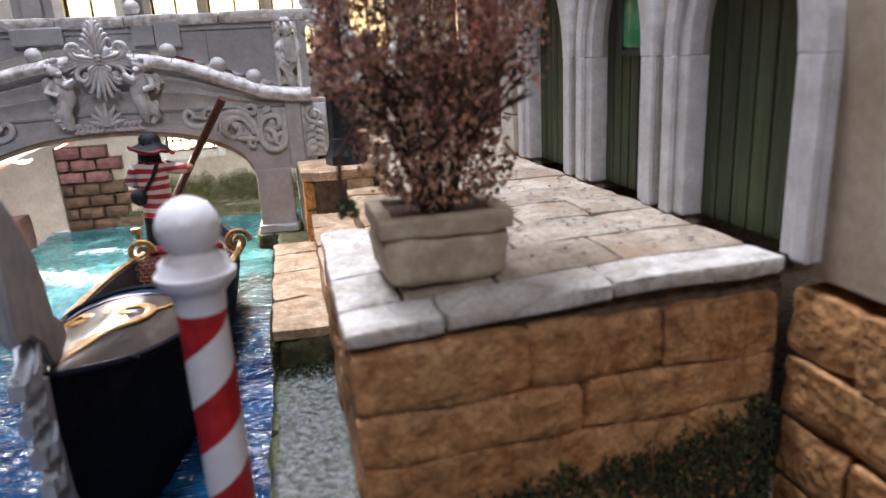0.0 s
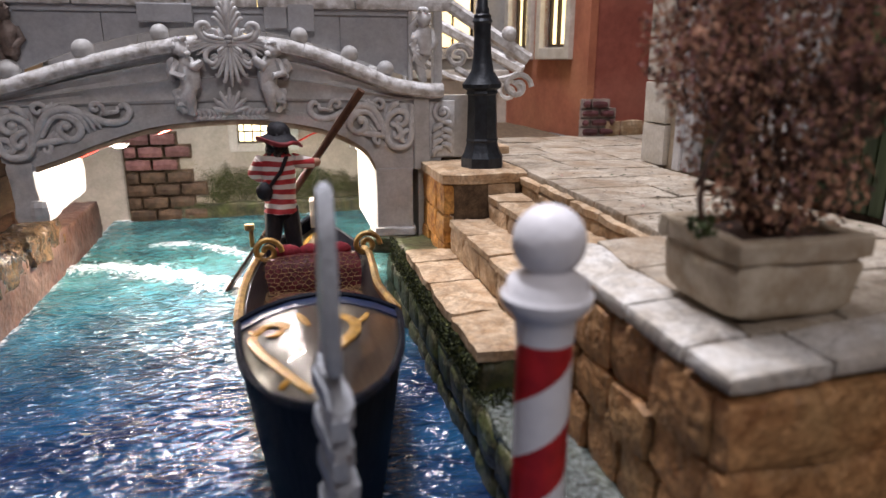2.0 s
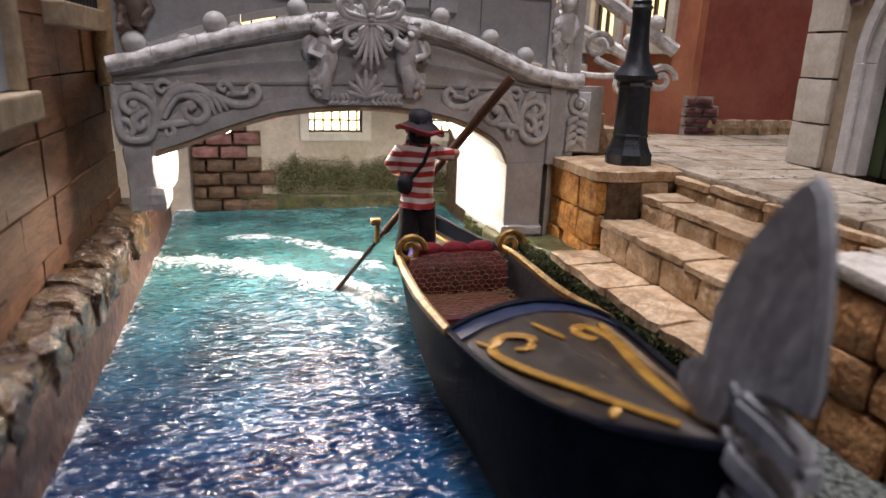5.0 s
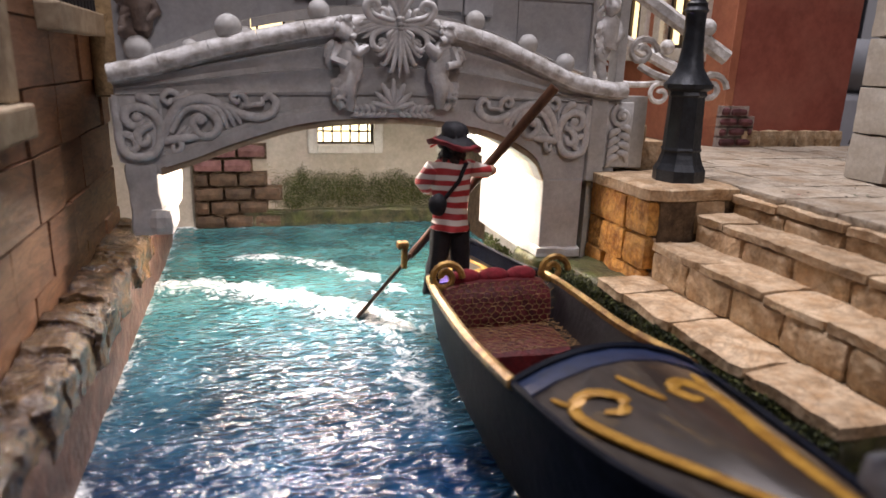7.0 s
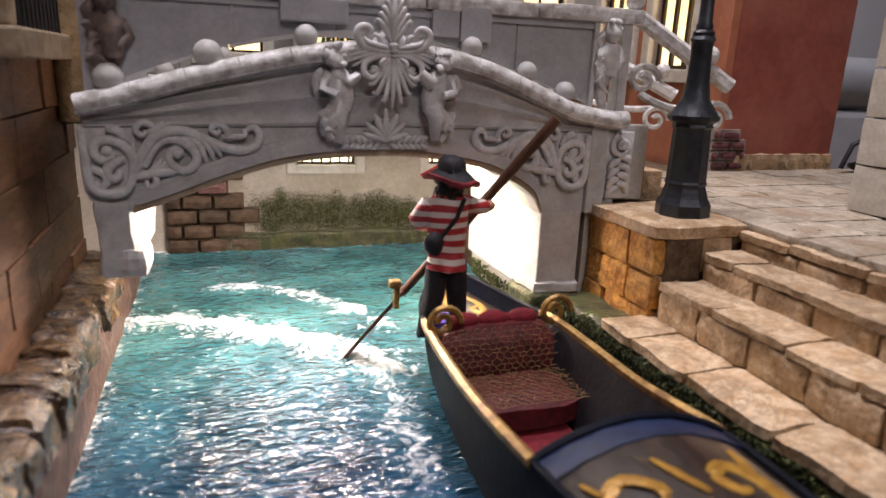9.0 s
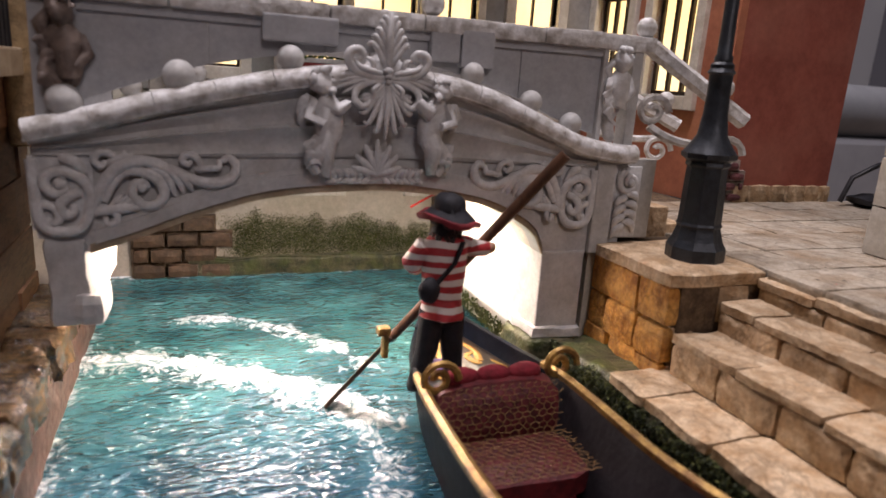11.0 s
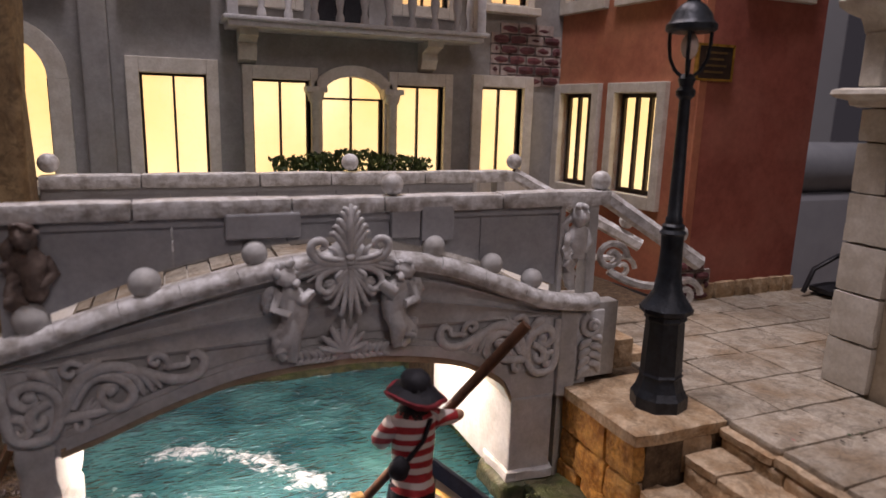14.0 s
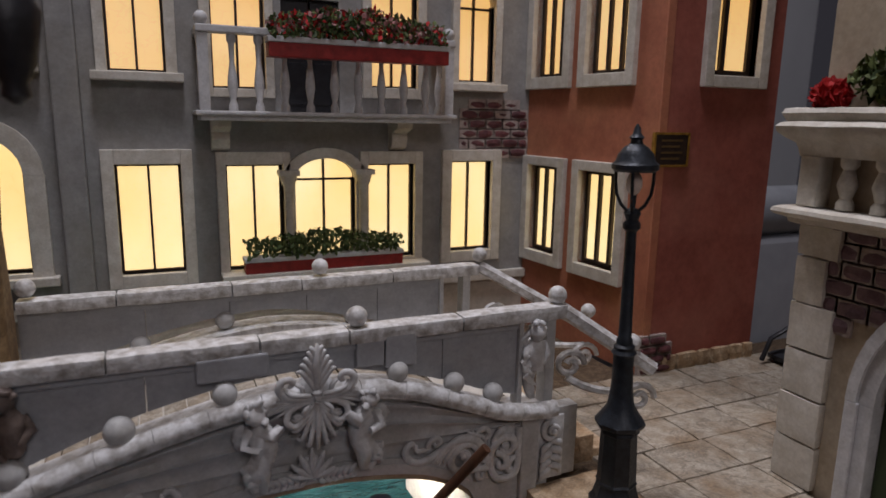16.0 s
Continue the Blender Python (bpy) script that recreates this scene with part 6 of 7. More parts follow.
bm = bmesh.new()
rn = random.Random(12)
cw, ch = .34, .21
knots = {}
for j in range(-1, 24):
    for i in range(-1, 16):
        u, v = -8.75 + (i + .5 * (j % 2)) * cw, .05 + j * ch
        if not (-8.8 < u < -4.0 and 0 <= v < 4.7):
            continue
        hexa = []
        for k in range(6):
            a = math.pi / 6 + k * math.pi / 3
            key = (round((u + cw * .577 * math.cos(a)) / .06), round((v + ch * .66 * math.sin(a)) / .06))
            near = next((q2_ for q2_ in ((key[0] + da, key[1] + db_) for da in (0, -1, 1) for db_ in (0, -1, 1)) if q2_ in knots), None)
            if near is None:
                near = key
                knots[near] = seat_point(u + cw * .577 * math.cos(a) + rn.uniform(-.05, .05), max(0, v + ch * .66 * math.sin(a) + rn.uniform(-.04, .04))) + Vector((0, -rn.uniform(.05, .12), rn.uniform(.0, .06)))
            hexa.append(near)
        for k in range(6):
            e = (hexa[k], hexa[(k + 1) % 6])
            if e[0] != e[1] and k < 4:
                rod(bm, knots[e[0]], knots[e[1]], .016, .016, 4)
nt_ = part("wire_net", bm, WIRE_BRASS, go, "gold wire netting over the seat")
nt_["kind"] = "stuff"
bm = bmesh.new()
for i in range(3):
    ball(bm, (-7.7 + i * 1.3, 38.75, 4.2), .75, (1, .45, .55), 12)
part("seat_back_roll", bm, CARPET, go, "scalloped wine-red top of the seat back", smooth=True)
for s, x, y in ((-1, -8.7, 38.6), (1, -3.55, 38.9)):
    bm = bmesh.new()
    pts = [(x + s * .0 + .75 * (1 - i / 30) * math.cos(i * .38 + (0 if s < 0 else math.pi)) * -s, y - .25 + .01 * i, 4.35 + .75 * (1 - i / 30) * math.sin(i * .38)) for i in range(26)]
    tube(bm, pts, .15, 6)
    part("gilt_scroll", bm, GOLD_METAL, go, "gilt wooden scroll", smooth=True)

# gold painting on the decks: thin raised strokes of paint
def deck_stroke(pts, w, crown, dz, name="gold_painting"):
    q = [Vector((a, b_, 0)) for a, b_ in pts]
    out, ws = [], []
    n = 24
    for i in range(n + 1):
        f = i / n * (len(q) - 1)
        k = min(int(f), len(q) - 2)
        t = f - k
        a, b_, c, d = q[max(k - 1, 0)], q[k], q[k + 1], q[min(k + 2, len(q) - 1)]
        p = .5 * ((2 * b_) + (c - a) * t + (2 * a - 5 * b_ + 4 * c - d) * t * t + (3 * b_ - a - 3 * c + d) * t ** 3)
        cx, hw, zg = hull_at(p.y)
        u = max(-1, min(1, (p.x - cx) / max(.05, hw - .12)))
        out.append((p.x, p.y, zg + dz + crown * (1 - u * u) * min(1, hw / 2) + .015))
        ws.append(w * (.5 + .5 * math.sin(math.pi * min(1, max(0, i / n)))))
    bm = tube(bmesh.new(), out, ws, 6, squash=.22, axis=2)
    part(name, bm, GOLD_PAINT, fore if dz == 0 else aft, "hand-painted gold scroll")


for pts, w in (([(-7.39, 19.1), (-7.85, 20.68), (-8.3, 22.36), (-8.85, 24.6), (-8.98, 25.8), (-8.43, 26.2), (-7.97, 25.5), (-8.2, 24.9), (-8.5, 25.2)], .24),
               ([(-8.92, 25.9), (-9.1, 26.5), (-9.15, 26.8)], .12), ([(-7.85, 20.55), (-8.0, 20.5), (-8.13, 20.4)], .16),
               ([(-7.0, 18.7), (-6.85, 20.2), (-6.55, 22.0), (-5.85, 24.0), (-5.75, 25.2), (-6.2, 25.7), (-6.7, 25.2), (-6.55, 24.6), (-6.3, 24.7)], .24),
               ([(-5.75, 24.9), (-5.3, 25.9), (-5.1, 26.6)], .14), ([(-7.5, 26.5), (-7.35, 25.6), (-7.2, 24.8)], .15)):
    deck_stroke(pts, w, .85, 0)
for s in (-1, 1):
    Y = lambda d: -6.0 + s * d
    deck_stroke([(Y(.1), 45.8), (Y(.4), 44.7), (Y(.9), 43.4), (Y(.6), 42.2), (Y(.3), 42.9), (Y(.8), 43.3)], .2, .25, -.75)
    deck_stroke([(Y(1.4), 42.6), (Y(1.7), 41.4), (Y(1.1), 40.7), (Y(.7), 41.3)], .16, .25, -.75)

# prow blade
bm = bmesh.new()
prof = [(18.3, 6.6), (18.0, 7.3), (17.4, 7.75), (16.5, 7.85), (16.42, 8.3), (16.55, 9.6), (16.75, 10.7), (17.0, 11.4), (17.25, 11.62), (17.55, 11.4), (18.25, 10.5), (18.75, 9.6), (19.0, 8.8), (19.15, 7.75), (19.75, 7.3), (19.8, 6.8), (18.9, 6.4)]
prism(bm, prof, -7.16, -6.84, "yz")
bmesh.ops.bevel(bm, geom=[e for e in bm.edges if abs(e.verts[0].co.x - e.verts[1].co.x) < .01], offset=.07, segments=2, affect="EDGES")
fe = part("prow_blade", bm, FERRO_GREY, go, "grey metal prow blade", smooth=40)
for i in range(7):
    z = 7.15 - i * .98
    bm = rough_box(-7.28, -6.72, 16.25 + .05 * i, 18.1, z - .34, z + .34, i, .07, 4, .2)
    for v in bm.verts:
        v.co.z += .38 * (v.co.y - 17.2)
        v.co.x += .12 * math.sin((v.co.y - 16.2) * 3)
    part("prow_tooth", bm, FERRO_GREY, fe, "grey twisted prow tooth", smooth=60)
part("prow_stem", tube(bmesh.new(), [(-6.98, 17.5, 6.6), (-6.98, 17.35, 5), (-6.98, 17.5, 3), (-6.98, 18.2, 1), (-6.98, 19.5, -.4)], .26, 8), FERRO_GREY, go, smooth=True)

# oar and its rest
oa = thing("oar", label="long dark brown wooden oar leaning in its rest", category="oar")
p0, p1 = Vector((-11.35, 45.25, .2)), Vector((-3.36, 40.3, 12.35))
d = (p1 - p0)
part("shaft", rod(bmesh.new(), p0 + d * .30, p1, .2, .24, 8), WOOD_OAR, oa, smooth=True)
bm = bmesh.new()
box(bm, -.28, .28, -.09, .09, 0, d.length * .31, .05)
blade = part("blade", bm, WOOD_OAR, oa)
blade.matrix_basis = Matrix.Translation(p0 * CM) @ d.to_track_quat("Z", "Y").to_matrix().to_4x4()
part("oar_rest", boxes((-9.72, -9.46, 42.25, 42.65, 3.6, 4.85), (-9.95, -9.4, 42.2, 42.7, 4.6, 4.95), bevel=.1), GOLD_METAL, go, "gold-painted oar rest")

# ---- gondolier figurine: one plain mesh ----
def striped():
    m = material("striped_shirt", (0.42, 0.030, 0.035), (0.30, 0.02, 0.024), 0.6, scale=260, bump=0.3)
    n, l = m.node_tree.nodes, m.node_tree.links
    b_ = n["Principled BSDF"]
    src = b_.inputs["Base Color"].links[0].from_socket
    g = n.new("ShaderNodeNewGeometry")
    w = n.new("ShaderNodeTexWave")
    w.bands_direction = "Z"
    w.inputs["Scale"].default_value = 62
    w.inputs["Distortion"].default_value = 2.6
    w.inputs["Detail"].default_value = 1
    l.new(g.outputs["Position"], w.inputs["Vector"])
    r = n.new("ShaderNodeMapRange")
    r.inputs[1].default_value, r.inputs[2].default_value = 0.45, 0.62
    l.new(w.outputs["Fac"], r.inputs[0])
    mx = n.new("ShaderNodeMix")
    mx.data_type = "RGBA"
    l.new(r.outputs[0], mx.inputs[0])
    l.new(src, mx.inputs[6])
    mx.inputs[7].default_value = (0.62, 0.56, 0.52, 1)
    l.new(mx.outputs[2], b_.inputs["Base Color"])
    return m


TROUSER = material("dark_trousers", (0.014, 0.014, 0.020), (0.008, 0.008, 0.011), 0.7, scale=200, bump=0.3)
SKIN_PAINT = material("figurine_paint", (0.42, 0.24, 0.16), (0.3, 0.16, 0.1), 0.6, scale=200, bump=0.2)
HAT_RED = material("hat_red", (0.25, 0.022, 0.03), (0.14, 0.01, 0.015), 0.6, scale=200, bump=0.2)
HAIR = material("dark_curls", (0.030, 0.014, 0.012), (0.014, 0.007, 0.006), 0.5, scale=300, bump=0.4)
fx, fy = -7.85, 40.8
bm = bmesh.new()
tube(bm, [(fx - .35, fy, 6.2), (fx - .5, fy + .05, 4.6), (fx - .85, fy, 3.2), (fx - .9, fy - .1, 2.9)], [.52, .45, .34, .3], 10, 1)
tube(bm, [(fx + .4, fy, 6.2), (fx + .55, fy + .05, 4.6), (fx + .7, fy, 3.2), (fx + .75, fy - .1, 2.9)], [.52, .45, .34, .3], 10, 1)
ball(bm, (fx + .02, fy, 6.0), .82, (1.0, .75, .7), 12, 1)
for dx in (-.9, .85):
    ball(bm, (fx + dx, fy + .15, 2.92), .36, (.9, 1.4, .55), 10, 1)
tube(bm, [(fx, fy, 5.9), (fx, fy, 6.8), (fx - .02, fy, 7.9), (fx - .05, fy, 8.8), (fx - .05, fy, 9.15)], [.82, .78, .88, .92, .5], 14, 0, .72)
tube(bm, [(fx - .8, fy, 8.75), (fx - 1.25, fy + .3, 8.0), (fx - .9, fy + 1.0, 7.6)], [.4, .36, .3], 9, 0)
tube(bm, [(fx + .75, fy, 8.75), (fx + 1.3, fy + .25, 8.5), (fx + 1.85, fy + .35, 8.45)], [.4, .36, .3], 9, 0)
ball(bm, (fx + 2.0, fy + .35, 8.5), .26, (1, 1, 1), 8, 3)
ball(bm, (fx - .7, fy + 1.1, 7.5), .26, (1, 1, 1), 8, 3)
ball(bm, (fx, fy + .1, 9.5), .52, (1, 1, 1.1), 12, 3)
ball(bm, (fx - .05, fy - .1, 9.4), .5, (1.15, .9, .75), 12, 1)
# tilted hat with a drooping red brim, curls below it
k0 = len(bm.verts)
lathe(bm, [(.5, 10.0), (.8, 9.88), (1.08, 9.72), (1.1, 9.8), (.85, 9.98), (.6, 10.12), (.56, 10.4), (.4, 10.6), (.12, 10.66)], fx + .12, fy + .15, 18, 1)
tube(bm, [(fx + .12 + 1.12 * math.cos(a), fy + .15 + 1.12 * math.sin(a), 9.74) for a in (i * math.pi / 10 for i in range(21))], .12, 6, 4)
lathe(bm, [(.6, 10.1), (.59, 10.42), (.43, 10.63), (.12, 10.7)], fx + .12, fy + .15, 16, 1)
bm.verts.ensure_lookup_table()
for v in bm.verts[k0:]:
    v.co.z += -.16 * (v.co.x - fx) + .08 * math.sin(3 * (v.co.x - fx) + 2 * (v.co.y - fy))
rc = random.Random(77)
for i in range(46):
    a = rc.uniform(2.6, 6.6)
    ball(bm, (fx - .02 + .52 * math.cos(a), fy + .05 + .5 * math.sin(a), rc.uniform(9.0, 9.75)), rc.uniform(.09, .15), n=6, mi=2)
# shirt hem
lathe(bm, [(.70, 6.7), (.84, 6.2), (.90, 5.95), (.84, 5.92), (.6, 6.3)], fx, fy, 14, 0)
tube(bm, [(fx + .45, fy - .62, 9.0), (fx + .1, fy - .75, 8.2), (fx - .5, fy - .7, 7.4)], .11, 6, 1)
ball(bm, (fx - .8, fy - .65, 7.15), .55, (.85, .5, 1.0), 10, 1)
for v in bm.verts:
    v.co += Vector(noise.noise_vector(v.co * 2.2)) * .09
    v.co -= Vector((fx, fy, 2.7))
fg = part("gondolier_figurine", bm, [striped(), TROUSER, HAIR, SKIN_PAINT, HAT_RED], None, smooth=60)
fg.matrix_basis = pose(fx * CM, fy * CM, 2.72 * CM)
tagged(fg, "painted gondolier figurine in a striped shirt on the stern", "figurine")

# ---- potted bush ----
po = thing("stone_pot", 3.9, 18.25, 7.88, label="square weathered stone planter on the quay", category="planter")
bm = rough_box(-1.7, 1.7, -1.55, 1.55, 0, 1.55, 4, .10, 4, .12)
for v in bm.verts:
    k = .93 + .045 * v.co.z
    v.co.x, v.co.y = v.co.x * k, v.co.y * k
STONE_POT = material("pot_stone", (0.52, 0.46, 0.36), (0.36, 0.29, 0.20), 0.65, scale=110, bump=0.5, dirt=(0.20, 0.13, 0.07), dirt_scale=90, dirt_amount=0.6)
part("body", bm, STONE_POT, po, smooth=50)
bm = bmesh.new()
for a in ((-1.7, 1.7, -1.56, -1.15), (-1.7, 1.7, 1.15, 1.56), (-1.7, -1.3, -1.15, 1.15), (1.3, 1.7, -1.15, 1.15)):
    box(bm, *a, 1.44, 1.95, .05)
bmesh.ops.subdivide_edges(bm, edges=bm.edges[:], cuts=4, use_grid_fill=True)
for v in bm.verts:
    v.co += Vector(noise.noise_vector(v.co * 1.7)) * .07
part("rim", bm, STONE_POT, po, smooth=50)
part("soil", boxes((-1.35, 1.35, -1.2, 1.2, 1.4, 1.75)), TWIG, po)
po.matrix_basis = pose(3.86 * CM, 18.25 * CM, 7.88 * CM) @ Matrix.Diagonal((1.08, 1.08, 1.06, 1))
bu = thing("bush", 3.9, 18.25, 9.5, label="dense dry purple-brown shrub in the stone planter", category="bush")
rnd = random.Random(77)
tips = []


def branch(p, d, ln, r, depth):
    e = p + d * ln
    mid = p + d * ln * .5 + Vector((rnd.uniform(-.1, .1), rnd.uniform(-.1, .1), 0)) * ln * .4
    tube(bm, [p, mid, e], [r, r * .85, r * .65], 5)
    tips.append(e)
    if depth:
        for _ in range(3 if depth > 2 else 4):
            nd = (d + Vector((rnd.uniform(-1, 1), rnd.uniform(-1, 1), rnd.uniform(-.2, .6))) * .75).normalized()
            branch(e, nd, ln * rnd.uniform(.6, .8), r * .6, depth - 1)


for i in range(6):
    a = i * 1.05
    bm = bmesh.new()
    branch(Vector((.2 * math.cos(a), .2 * math.sin(a), 0)), Vector((.38 * math.cos(a), .38 * math.sin(a), 1)).normalized(), 1.9, .15, 3)
    part("branch", bm, TWIG, bu)


def bush_shape(q_, r_):
    rad = .42 + .5 * min(1, (q_.z + 1) * 1.5) + .38 * noise.noise(q_ * 2.3) + .16 * noise.noise(q_ * 6)
    return math.hypot(q_.x, q_.y) < rad and r_.random() < (.4 + .6 * (math.hypot(q_.x, q_.y) / rad)) * min(1, .3 + (q_.z + 1) * 1.1) * (1 if noise.noise(q_ * 4 + Vector((5, 2, 8))) > -.12 else .25)


LEAF_PLUM = material("plum_leaves", (0.40, 0.20, 0.18), (0.24, 0.12, 0.11), 0.8, scale=60, bump=0)
leaf_cloud("leaves", [LEAF_BROWN, LEAF_PLUM, TWIG], (.0, 0, 5.9), (3.15, 2.9, 5.4), 27000, .14, bu, 5, bush_shape, "tiny dry brown and plum leaves")

# ---- left wall: windows, column, hanging lantern ----
WEST = Matrix.Translation((-23.75 * CM, 0, 0)) @ pose(0, 0, 0, 0, 0, 90)
PANE_BLUE = material("pale_blue_pane", (0.42, 0.50, 0.58), (0.34, 0.41, 0.48), 0.25, scale=30, bump=0.05)
SHUTTER = material("dark_shutter", (0.045, 0.028, 0.022), (0.025, 0.016, 0.012), 0.5, scale=150, bump=0.3)


def west_window(y0, y1, z0, z1, pane, label, spikes=0):
    counter[0] += 1
    w = new("window_%d" % counter[0])
    w.matrix_basis = WEST
    tagged(w, label, "window", kind="structure")
    part("window_pane", boxes((y0 + .9, y1 - .9, -.12, -.02, z0 + 1.1, z1 - .8)), pane, w)
    part("window_frame", boxes((y0, y0 + .9, -.5, .1, z0 + 1.1, z1), (y1 - .9, y1, -.5, .1, z0 + 1.1, z1), (y0 + .9, y1 - .9, -.5, .1, z1 - .8, z1), bevel=.08), SILL_TAN, w)
    part("window_sill", boxes((y0 - .2, y1 + .2, -.85, .1, z0, z0 + 1.05), bevel=.1), SILL_TAN, w, "tan stone sill")
    for i in range(spikes):
        y = y0 + 1.2 + (y1 - y0 - 2.4) * i / (spikes - 1)
        part("grille_bar", rod(bmesh.new(), (y, -.45, z0 + 1.05), (y, -.45, z1 - .8), .11, .11, 6), BLACK, w)
    return w


west_window(27.5, 36.4, 10.5, 21.5, PANE_BLUE, "cream-framed window with a pale blue pane, unlit")
west_window(41.4, 52.2, 13.9, 22.5, SHUTTER, "cream-framed dark window behind an iron grille", 14)
oc = thing("ochre_column", label="rough ochre plaster column at the bridge end", category="column")
part("shaft", rough_box(-23.7, -21.4, 49.0, 51.4, 11.0, 34, 6, .15, 6, .1), OCHRE, oc, smooth=50)
hl = thing("hanging_lantern", label="black iron lantern on a scrolled wall bracket, unlit", category="lantern")
part("arm", tube(bmesh.new(), [(-23.7, 38, 27.6), (-22, 38, 29.3), (-20, 38, 30.0), (-18.6, 38, 29.8)], .22, 7), BLACK, hl, smooth=True)
part("arm_scroll", tube(bmesh.new(), [(-19.2 + 1.1 * math.cos(a) * (1 - a / 9), 38, 28.6 + 1.1 * math.sin(a) * (1 - a / 9)) for a in (i * .4 for i in range(16))], .2, 7), BLACK, hl, smooth=True)
part("lantern_body", lathe(bmesh.new(), [(.1, 26.0), (.35, 26.2), (.3, 26.5), (.55, 27.0), (.75, 28.3), (.5, 28.8), (.15, 29.4)], -18.5, 38, 10), BLACK, hl, smooth=True)
part("wall_plate", boxes((-23.75, -23.4, 37.5, 38.5, 26.8, 29.0), bevel=.08), BLACK, hl)

# ---- moss and weed ----
MOSS_DARK = material("moss_dark", (0.045, 0.055, 0.026), (0.018, 0.024, 0.012), 0.85, scale=200, bump=0)
WEED_OLIVE = material("olive_weed", (0.12, 0.13, 0.035), (0.06, 0.065, 0.02), 0.85, scale=140, bump=0)


def moss(name, c, size, count, leaf, seed, shape, mats, label):
    ob = leaf_cloud(name, mats, c, size, count, leaf, None, seed, shape)
    return tagged(ob, label, "moss", kind="stuff")


moss("wall_moss", (-6.0, 67.2, 2.9), (9.6, .04, 2.9), 42000, .085, 61,
     lambda q, r: q.z < .30 + .35 * noise.noise(Vector((q.x * 3, 0, 3))) + .2 * noise.noise(Vector((q.x * 11, 0, 5))) - .25 * q.x + .5 * (r.random() - .6) and q.z > -.72 + .3 * noise.noise(Vector((q.x * 6, 0, 8))) + .4 * r.random() and abs(q.x) < .97 - .2 * r.random(), [WEED_OLIVE, MOSS, MOSS_DARK], "soft green moss band above the waterline")
moss("quay_moss", (6.8, 14.76, 1.6), (6.2, .16, 2.6), 12000, .16, 62,
     lambda q, r: q.z < .40 + .34 * q.x + .35 * noise.noise(Vector((q.x * 6, 0, 1))) + .3 * (r.random() - .5), [MOSS_DARK, MOSS_DARK, MOSS], "dark green weed at the foot of the quay wall")
moss("landing_moss", (-1.50, 33.9, 3.0), (.14, 9.0, .75), 9000, .13, 63,
     lambda q, r: q.z < .75 + .5 * noise.noise(Vector((q.y * 9, 0, 1))), [MOSS_DARK, MOSS, WEED_OLIVE], "green weed along the foot of the landing")
moss("shore_moss", (-.3, 25.1, 2.45), (1.3, 1.7, .22), 3000, .14, 65,
     lambda q, r: q.y > -.9 + .9 * r.random() and q.z < .3 + .6 * noise.noise(Vector((q.x * 4, q.y * 4, 1))), [MOSS_DARK, MOSS], "green weed on the footing at the end of the landing")
moss("bank_moss", (.32, 50.8, .9), (.2, 7.4, 1.3), 2600, .24, 64,
     lambda q, r: q.z < .2 + .6 * noise.noise(Vector((q.y * 5, 0, 1))), [MOSS, WEED_OLIVE], "green moss at the foot of the bank wall")
bm = rough_box(-17.2, 3.5, 66.6, 67.3, -1.0, 1.35, 31, .22, 14, .1)
tagged(part("wall_footing", bm, DAMP, smooth=60), "crumbling stained footing of the house at the waterline", "footing", kind="structure")

# ---- litter on the pavement ----
rnd = random.Random(15)
vs, fs, mi = [], [], []
LITTER_GREEN = material("litter_green", (0.05, 0.11, 0.035), bump=0)
LITTER_DARK = material("litter_dark", (0.07, 0.055, 0.04), bump=0)
LITTER_PINK = material("litter_pink", (0.55, 0.10, 0.13), bump=0)
for i in range(260):
    x, y = rnd.uniform(5.6, 12.6), rnd.gauss(24, 6)
    if not 17 < y < 43:
        continue
    s, a, k = rnd.uniform(.04, .16), rnd.uniform(0, 6.3), len(vs)
    for dx, dy, dz in ((-1, 0, .0), (0, -.5, .3), (1, 0, .1), (0, .5, .25)):
        vs.append(((x + s * (dx * math.cos(a) - dy * math.sin(a))) * CM, (y + s * (dx * math.sin(a) + dy * math.cos(a))) * CM, (8.27 - dip(x, y) + s * dz) * CM))
    fs.append((k, k + 1, k + 2, k + 3))
    mi.append(rnd.choice((0, 1, 1, 1, 0, 2)) if i % 3 == 0 else 1)
me = bpy.data.meshes.new("fallen_leaves")
me.from_pydata(vs, [], fs)
for m in (LITTER_GREEN, LITTER_DARK, LITTER_PINK):
    me.materials.append(m)
me.polygons.foreach_set("material_index", mi)
tagged(new("fallen_leaves", me), "scattered tiny fallen leaves and petals on the flagstones", "leaves", kind="stuff")

# ---- door glass, stern post, cloth, lamps under the bridge ----
GREEN_GLASS = material("green_glass", (0.02, 0.33, 0.12), (0.012, 0.22, 0.08), 0.2, scale=60, bump=0.05)
gp = thing("green_pane", label="bright green glass pane set in the plank door", category="pane")
part("pane", rough_box(13.58, 13.74, 23.7, 25.6, 13.9, 15.9, 2, .04, 2, .06), GREEN_GLASS, gp)
part("pane_frame", boxes((13.6, 13.73, 23.4, 23.65, 13.6, 16.2), (13.6, 13.73, 25.65, 25.9, 13.6, 16.2), (13.6, 13.73, 23.65, 25.65, 13.6, 13.85), (13.6, 13.73, 23.65, 25.65, 15.95, 16.2)), BLACK, gp)
bm = prism(bmesh.new(), [(46.2, 3.6), (46.9, 3.8), (46.8, 4.8), (46.5, 5.5), (46.2, 5.3), (46.05, 4.4)], -6.1, -5.8, "yz")
part("stern_post", bm, TRIM_CREAM, go, "small cream stern post")
VIOLET = material("violet_cloth", (0.10, 0.06, 0.36), (0.05, 0.03, 0.20), 0.7, scale=200, bump=0.4)
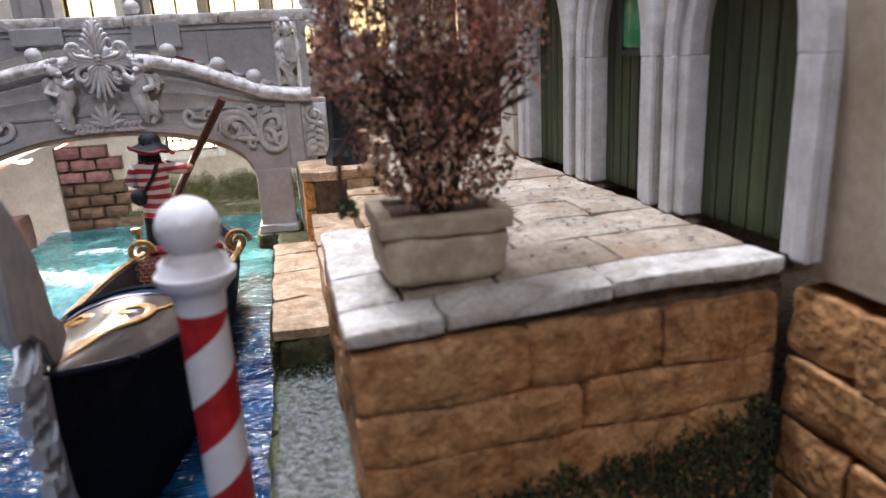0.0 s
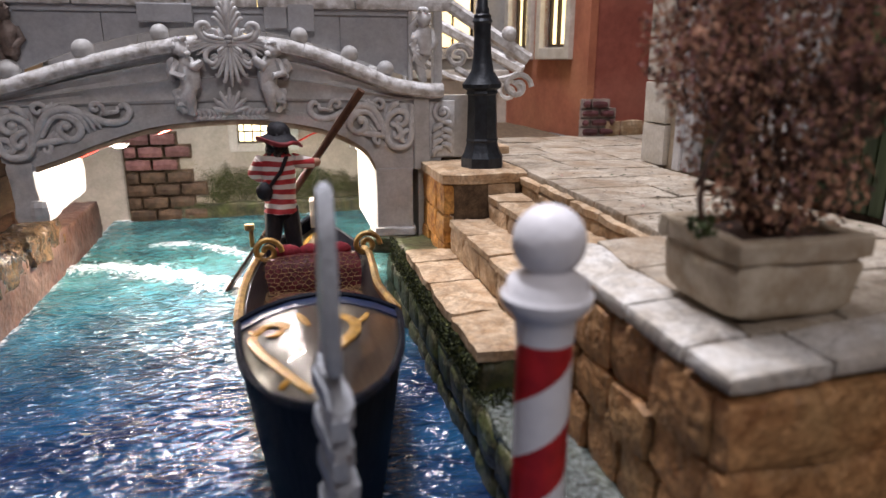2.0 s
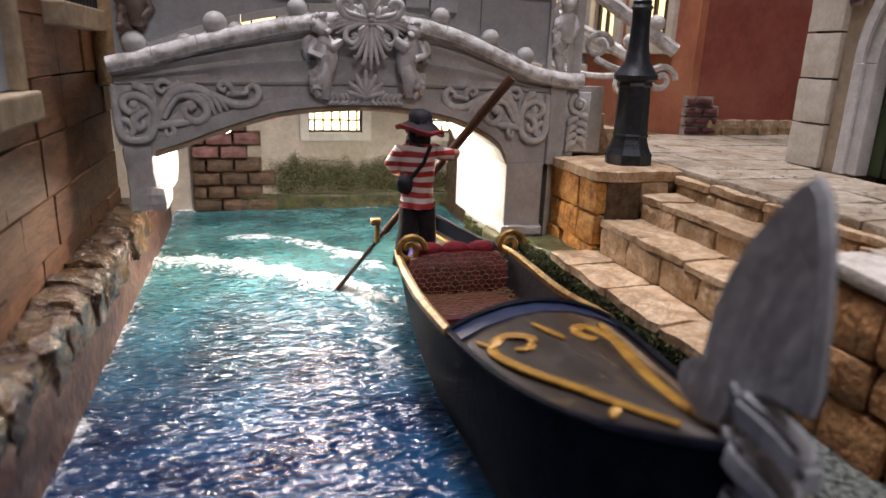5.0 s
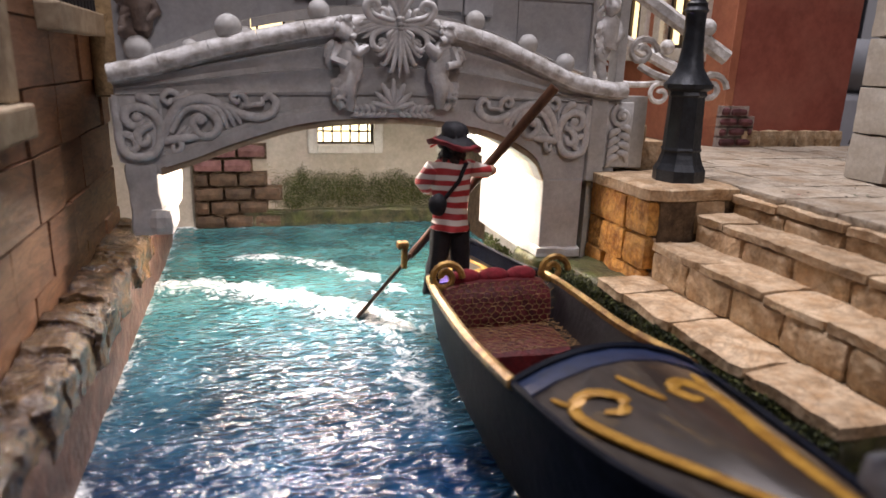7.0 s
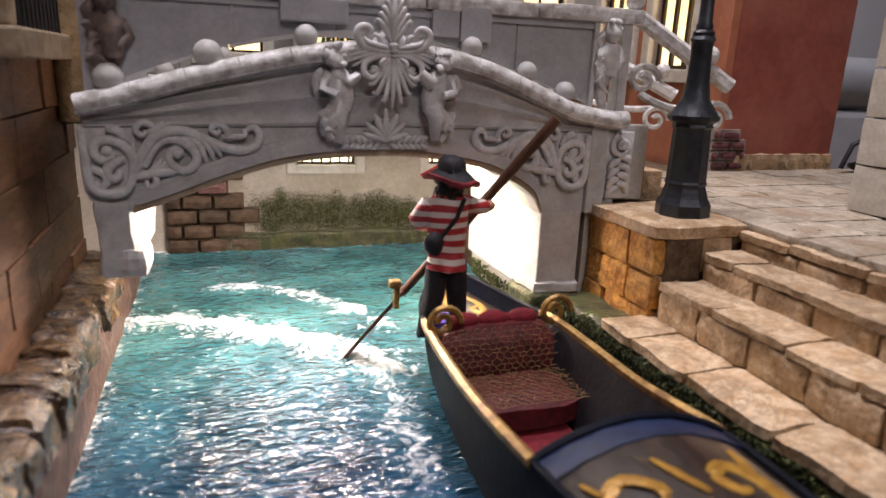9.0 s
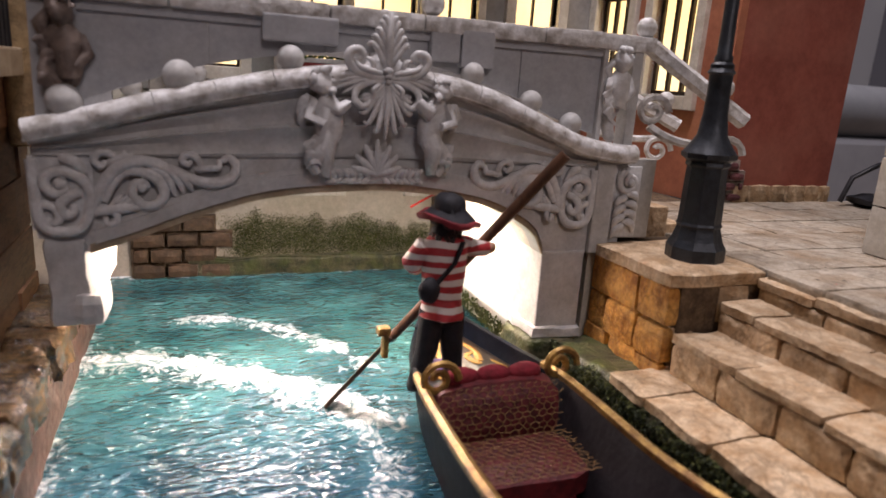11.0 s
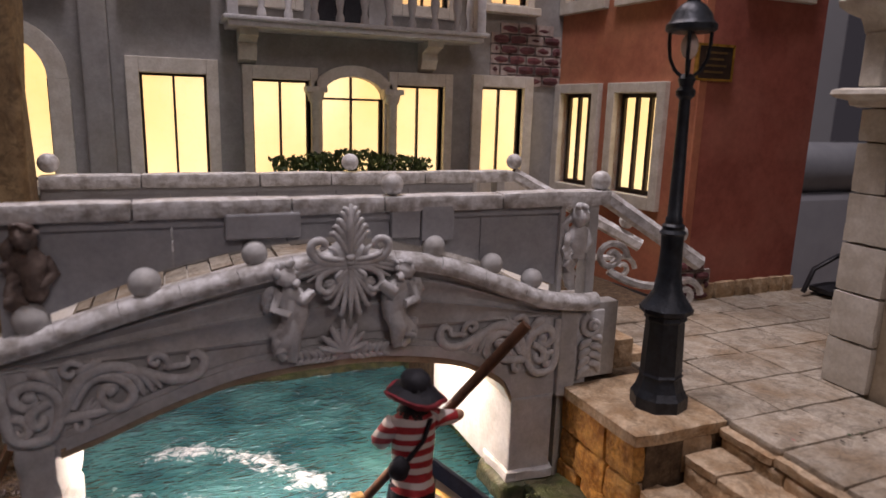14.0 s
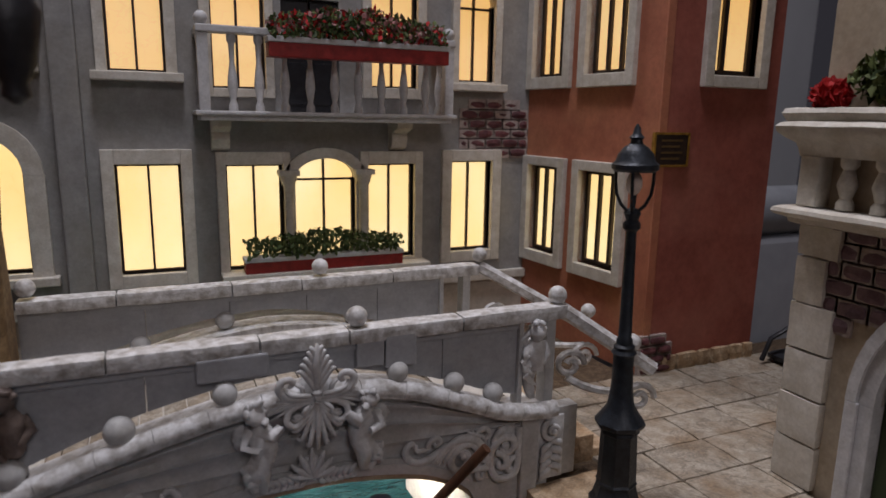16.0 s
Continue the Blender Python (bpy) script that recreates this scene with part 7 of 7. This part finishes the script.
cl = part("folded_cloth", rough_box(-8.3, -6.9, 41.2, 42.6, 3.02, 3.25, 9, .10, 5, .05), VIOLET, None, smooth=60)
tagged(cl, "crumpled violet cloth on the stern deck", "cloth")
LED = bpy.data.materials.new("led_lens")
LED.use_nodes = True
LED.node_tree.nodes["Principled BSDF"].inputs["Emission Color"].default_value = (1, 0.9, 0.7, 1)
LED.node_tree.nodes["Principled BSDF"].inputs["Emission Strength"].default_value = 60
WIRE = material("red_wire", (0.55, 0.03, 0.02), bump=0, rough=0.4)
for x, y, z in ((-12.5, 48.0, 10.15), (-4.6, 49.0, 9.3), (-17.3, 49.2, 8.75)):
    ld = thing("led_lamp", x, y, z, label="small white lamp with a red wire under the arch", category="lamp", group="lamps under the bridge")
    part("lamp_board", boxes((-.5, .5, -.3, .3, .02, .14)), TRIM_GREY, ld)
    part("lens", ball(bmesh.new(), (0, 0, 0), .26, (1.6, 1, .5), 10), LED, ld, smooth=True)
    part("wire", tube(bmesh.new(), [(-.45, 0, .08), (-1.0, -.2, -.05), (-1.6, -.3, -.35), (-2.2, -.5, -.6)], .06, 6), WIRE, ld, smooth=True)

# ---- things behind the red house ----
rm = thing("grey_bolster", label="pale grey padded roll lying on a grey box", category="bolster")
part("roll", rod(bmesh.new(), (29, 80, 14.6), (95, 80, 14.6), 3.2, 3.2, 24), CASE_GREY, rm, smooth=60)
gb = thing("grey_box", label="large pale grey plastic box behind the model", category="box")
part("body", boxes((29, 95, 77.5, 92, -4, 11.4), bevel=.8), material("pale_plastic", (0.36, 0.37, 0.40), (0.32, 0.33, 0.36), 0.5, scale=30, bump=0.05), gb)
db = thing("dark_case", label="dark blue-grey case standing upright", category="case")
part("body", boxes((29, 52, 93, 99, -4, 30), bevel=1.0), material("dark_case_blue", (0.075, 0.09, 0.115), (0.055, 0.065, 0.085), 0.6, scale=30, bump=0.1), db)
part("panel", boxes((50, 70, 93.2, 98.8, -4, 44), bevel=1.0), BLACK, db)
pt = thing("house_plant", label="dark green leafy house plant beside a case", category="plant")
leaf_cloud("leaves", [LEAF_GREEN, MOSS_DARK], (52, 96, 42), (22, 8, 13), 2600, 3.0, pt, 91)
part("stem", rod(bmesh.new(), (52, 100, -4), (52, 97, 38), .8, .4, 8), TWIG, pt)
cb = part("black_cable", tube(bmesh.new(), [(25.4, 51.0, 8.5), (25.9, 50.8, 10.2), (27.5, 50.3, 11.2), (29.5, 50, 11.4), (33, 50, 10.4), (36, 50, 8.4)], .18, 7), BLACK, None, smooth=True)
tagged(cb, "black cable looping over the pavement", "cable")
cb = part("plug", rough_box(26.3, 29.3, 49.6, 51.6, 8.2, 9.1, 3, .1, 2, .2), BLACK, None, smooth=60)
tagged(cb, "black plastic plug lying on the pavement", "plug")

# ---- trailing twig on the bush ----
bm = bmesh.new()
tube(bm, [(-.4, -.3, 1.2), (-1.3, -.9, 2.9), (-2.2, -1.1, 3.0), (-2.7, -1.2, 2.2), (-2.75, -1.2, 1.4), (-2.6, -1.2, .8)], .07, 6)
part("trailing_twig", bm, TWIG, bu)
leaf_cloud("twig_leaves", [MOSS, LEAF_GREEN], (-2.6, -1.2, .8), (.35, .3, .25), 60, .2, bu, 17)
leaf_cloud("lower_leaves", [LEAF_BROWN, TWIG], (.2, -.2, 1.6), (2.2, 1.8, 1.2), 900, .2, bu, 18)
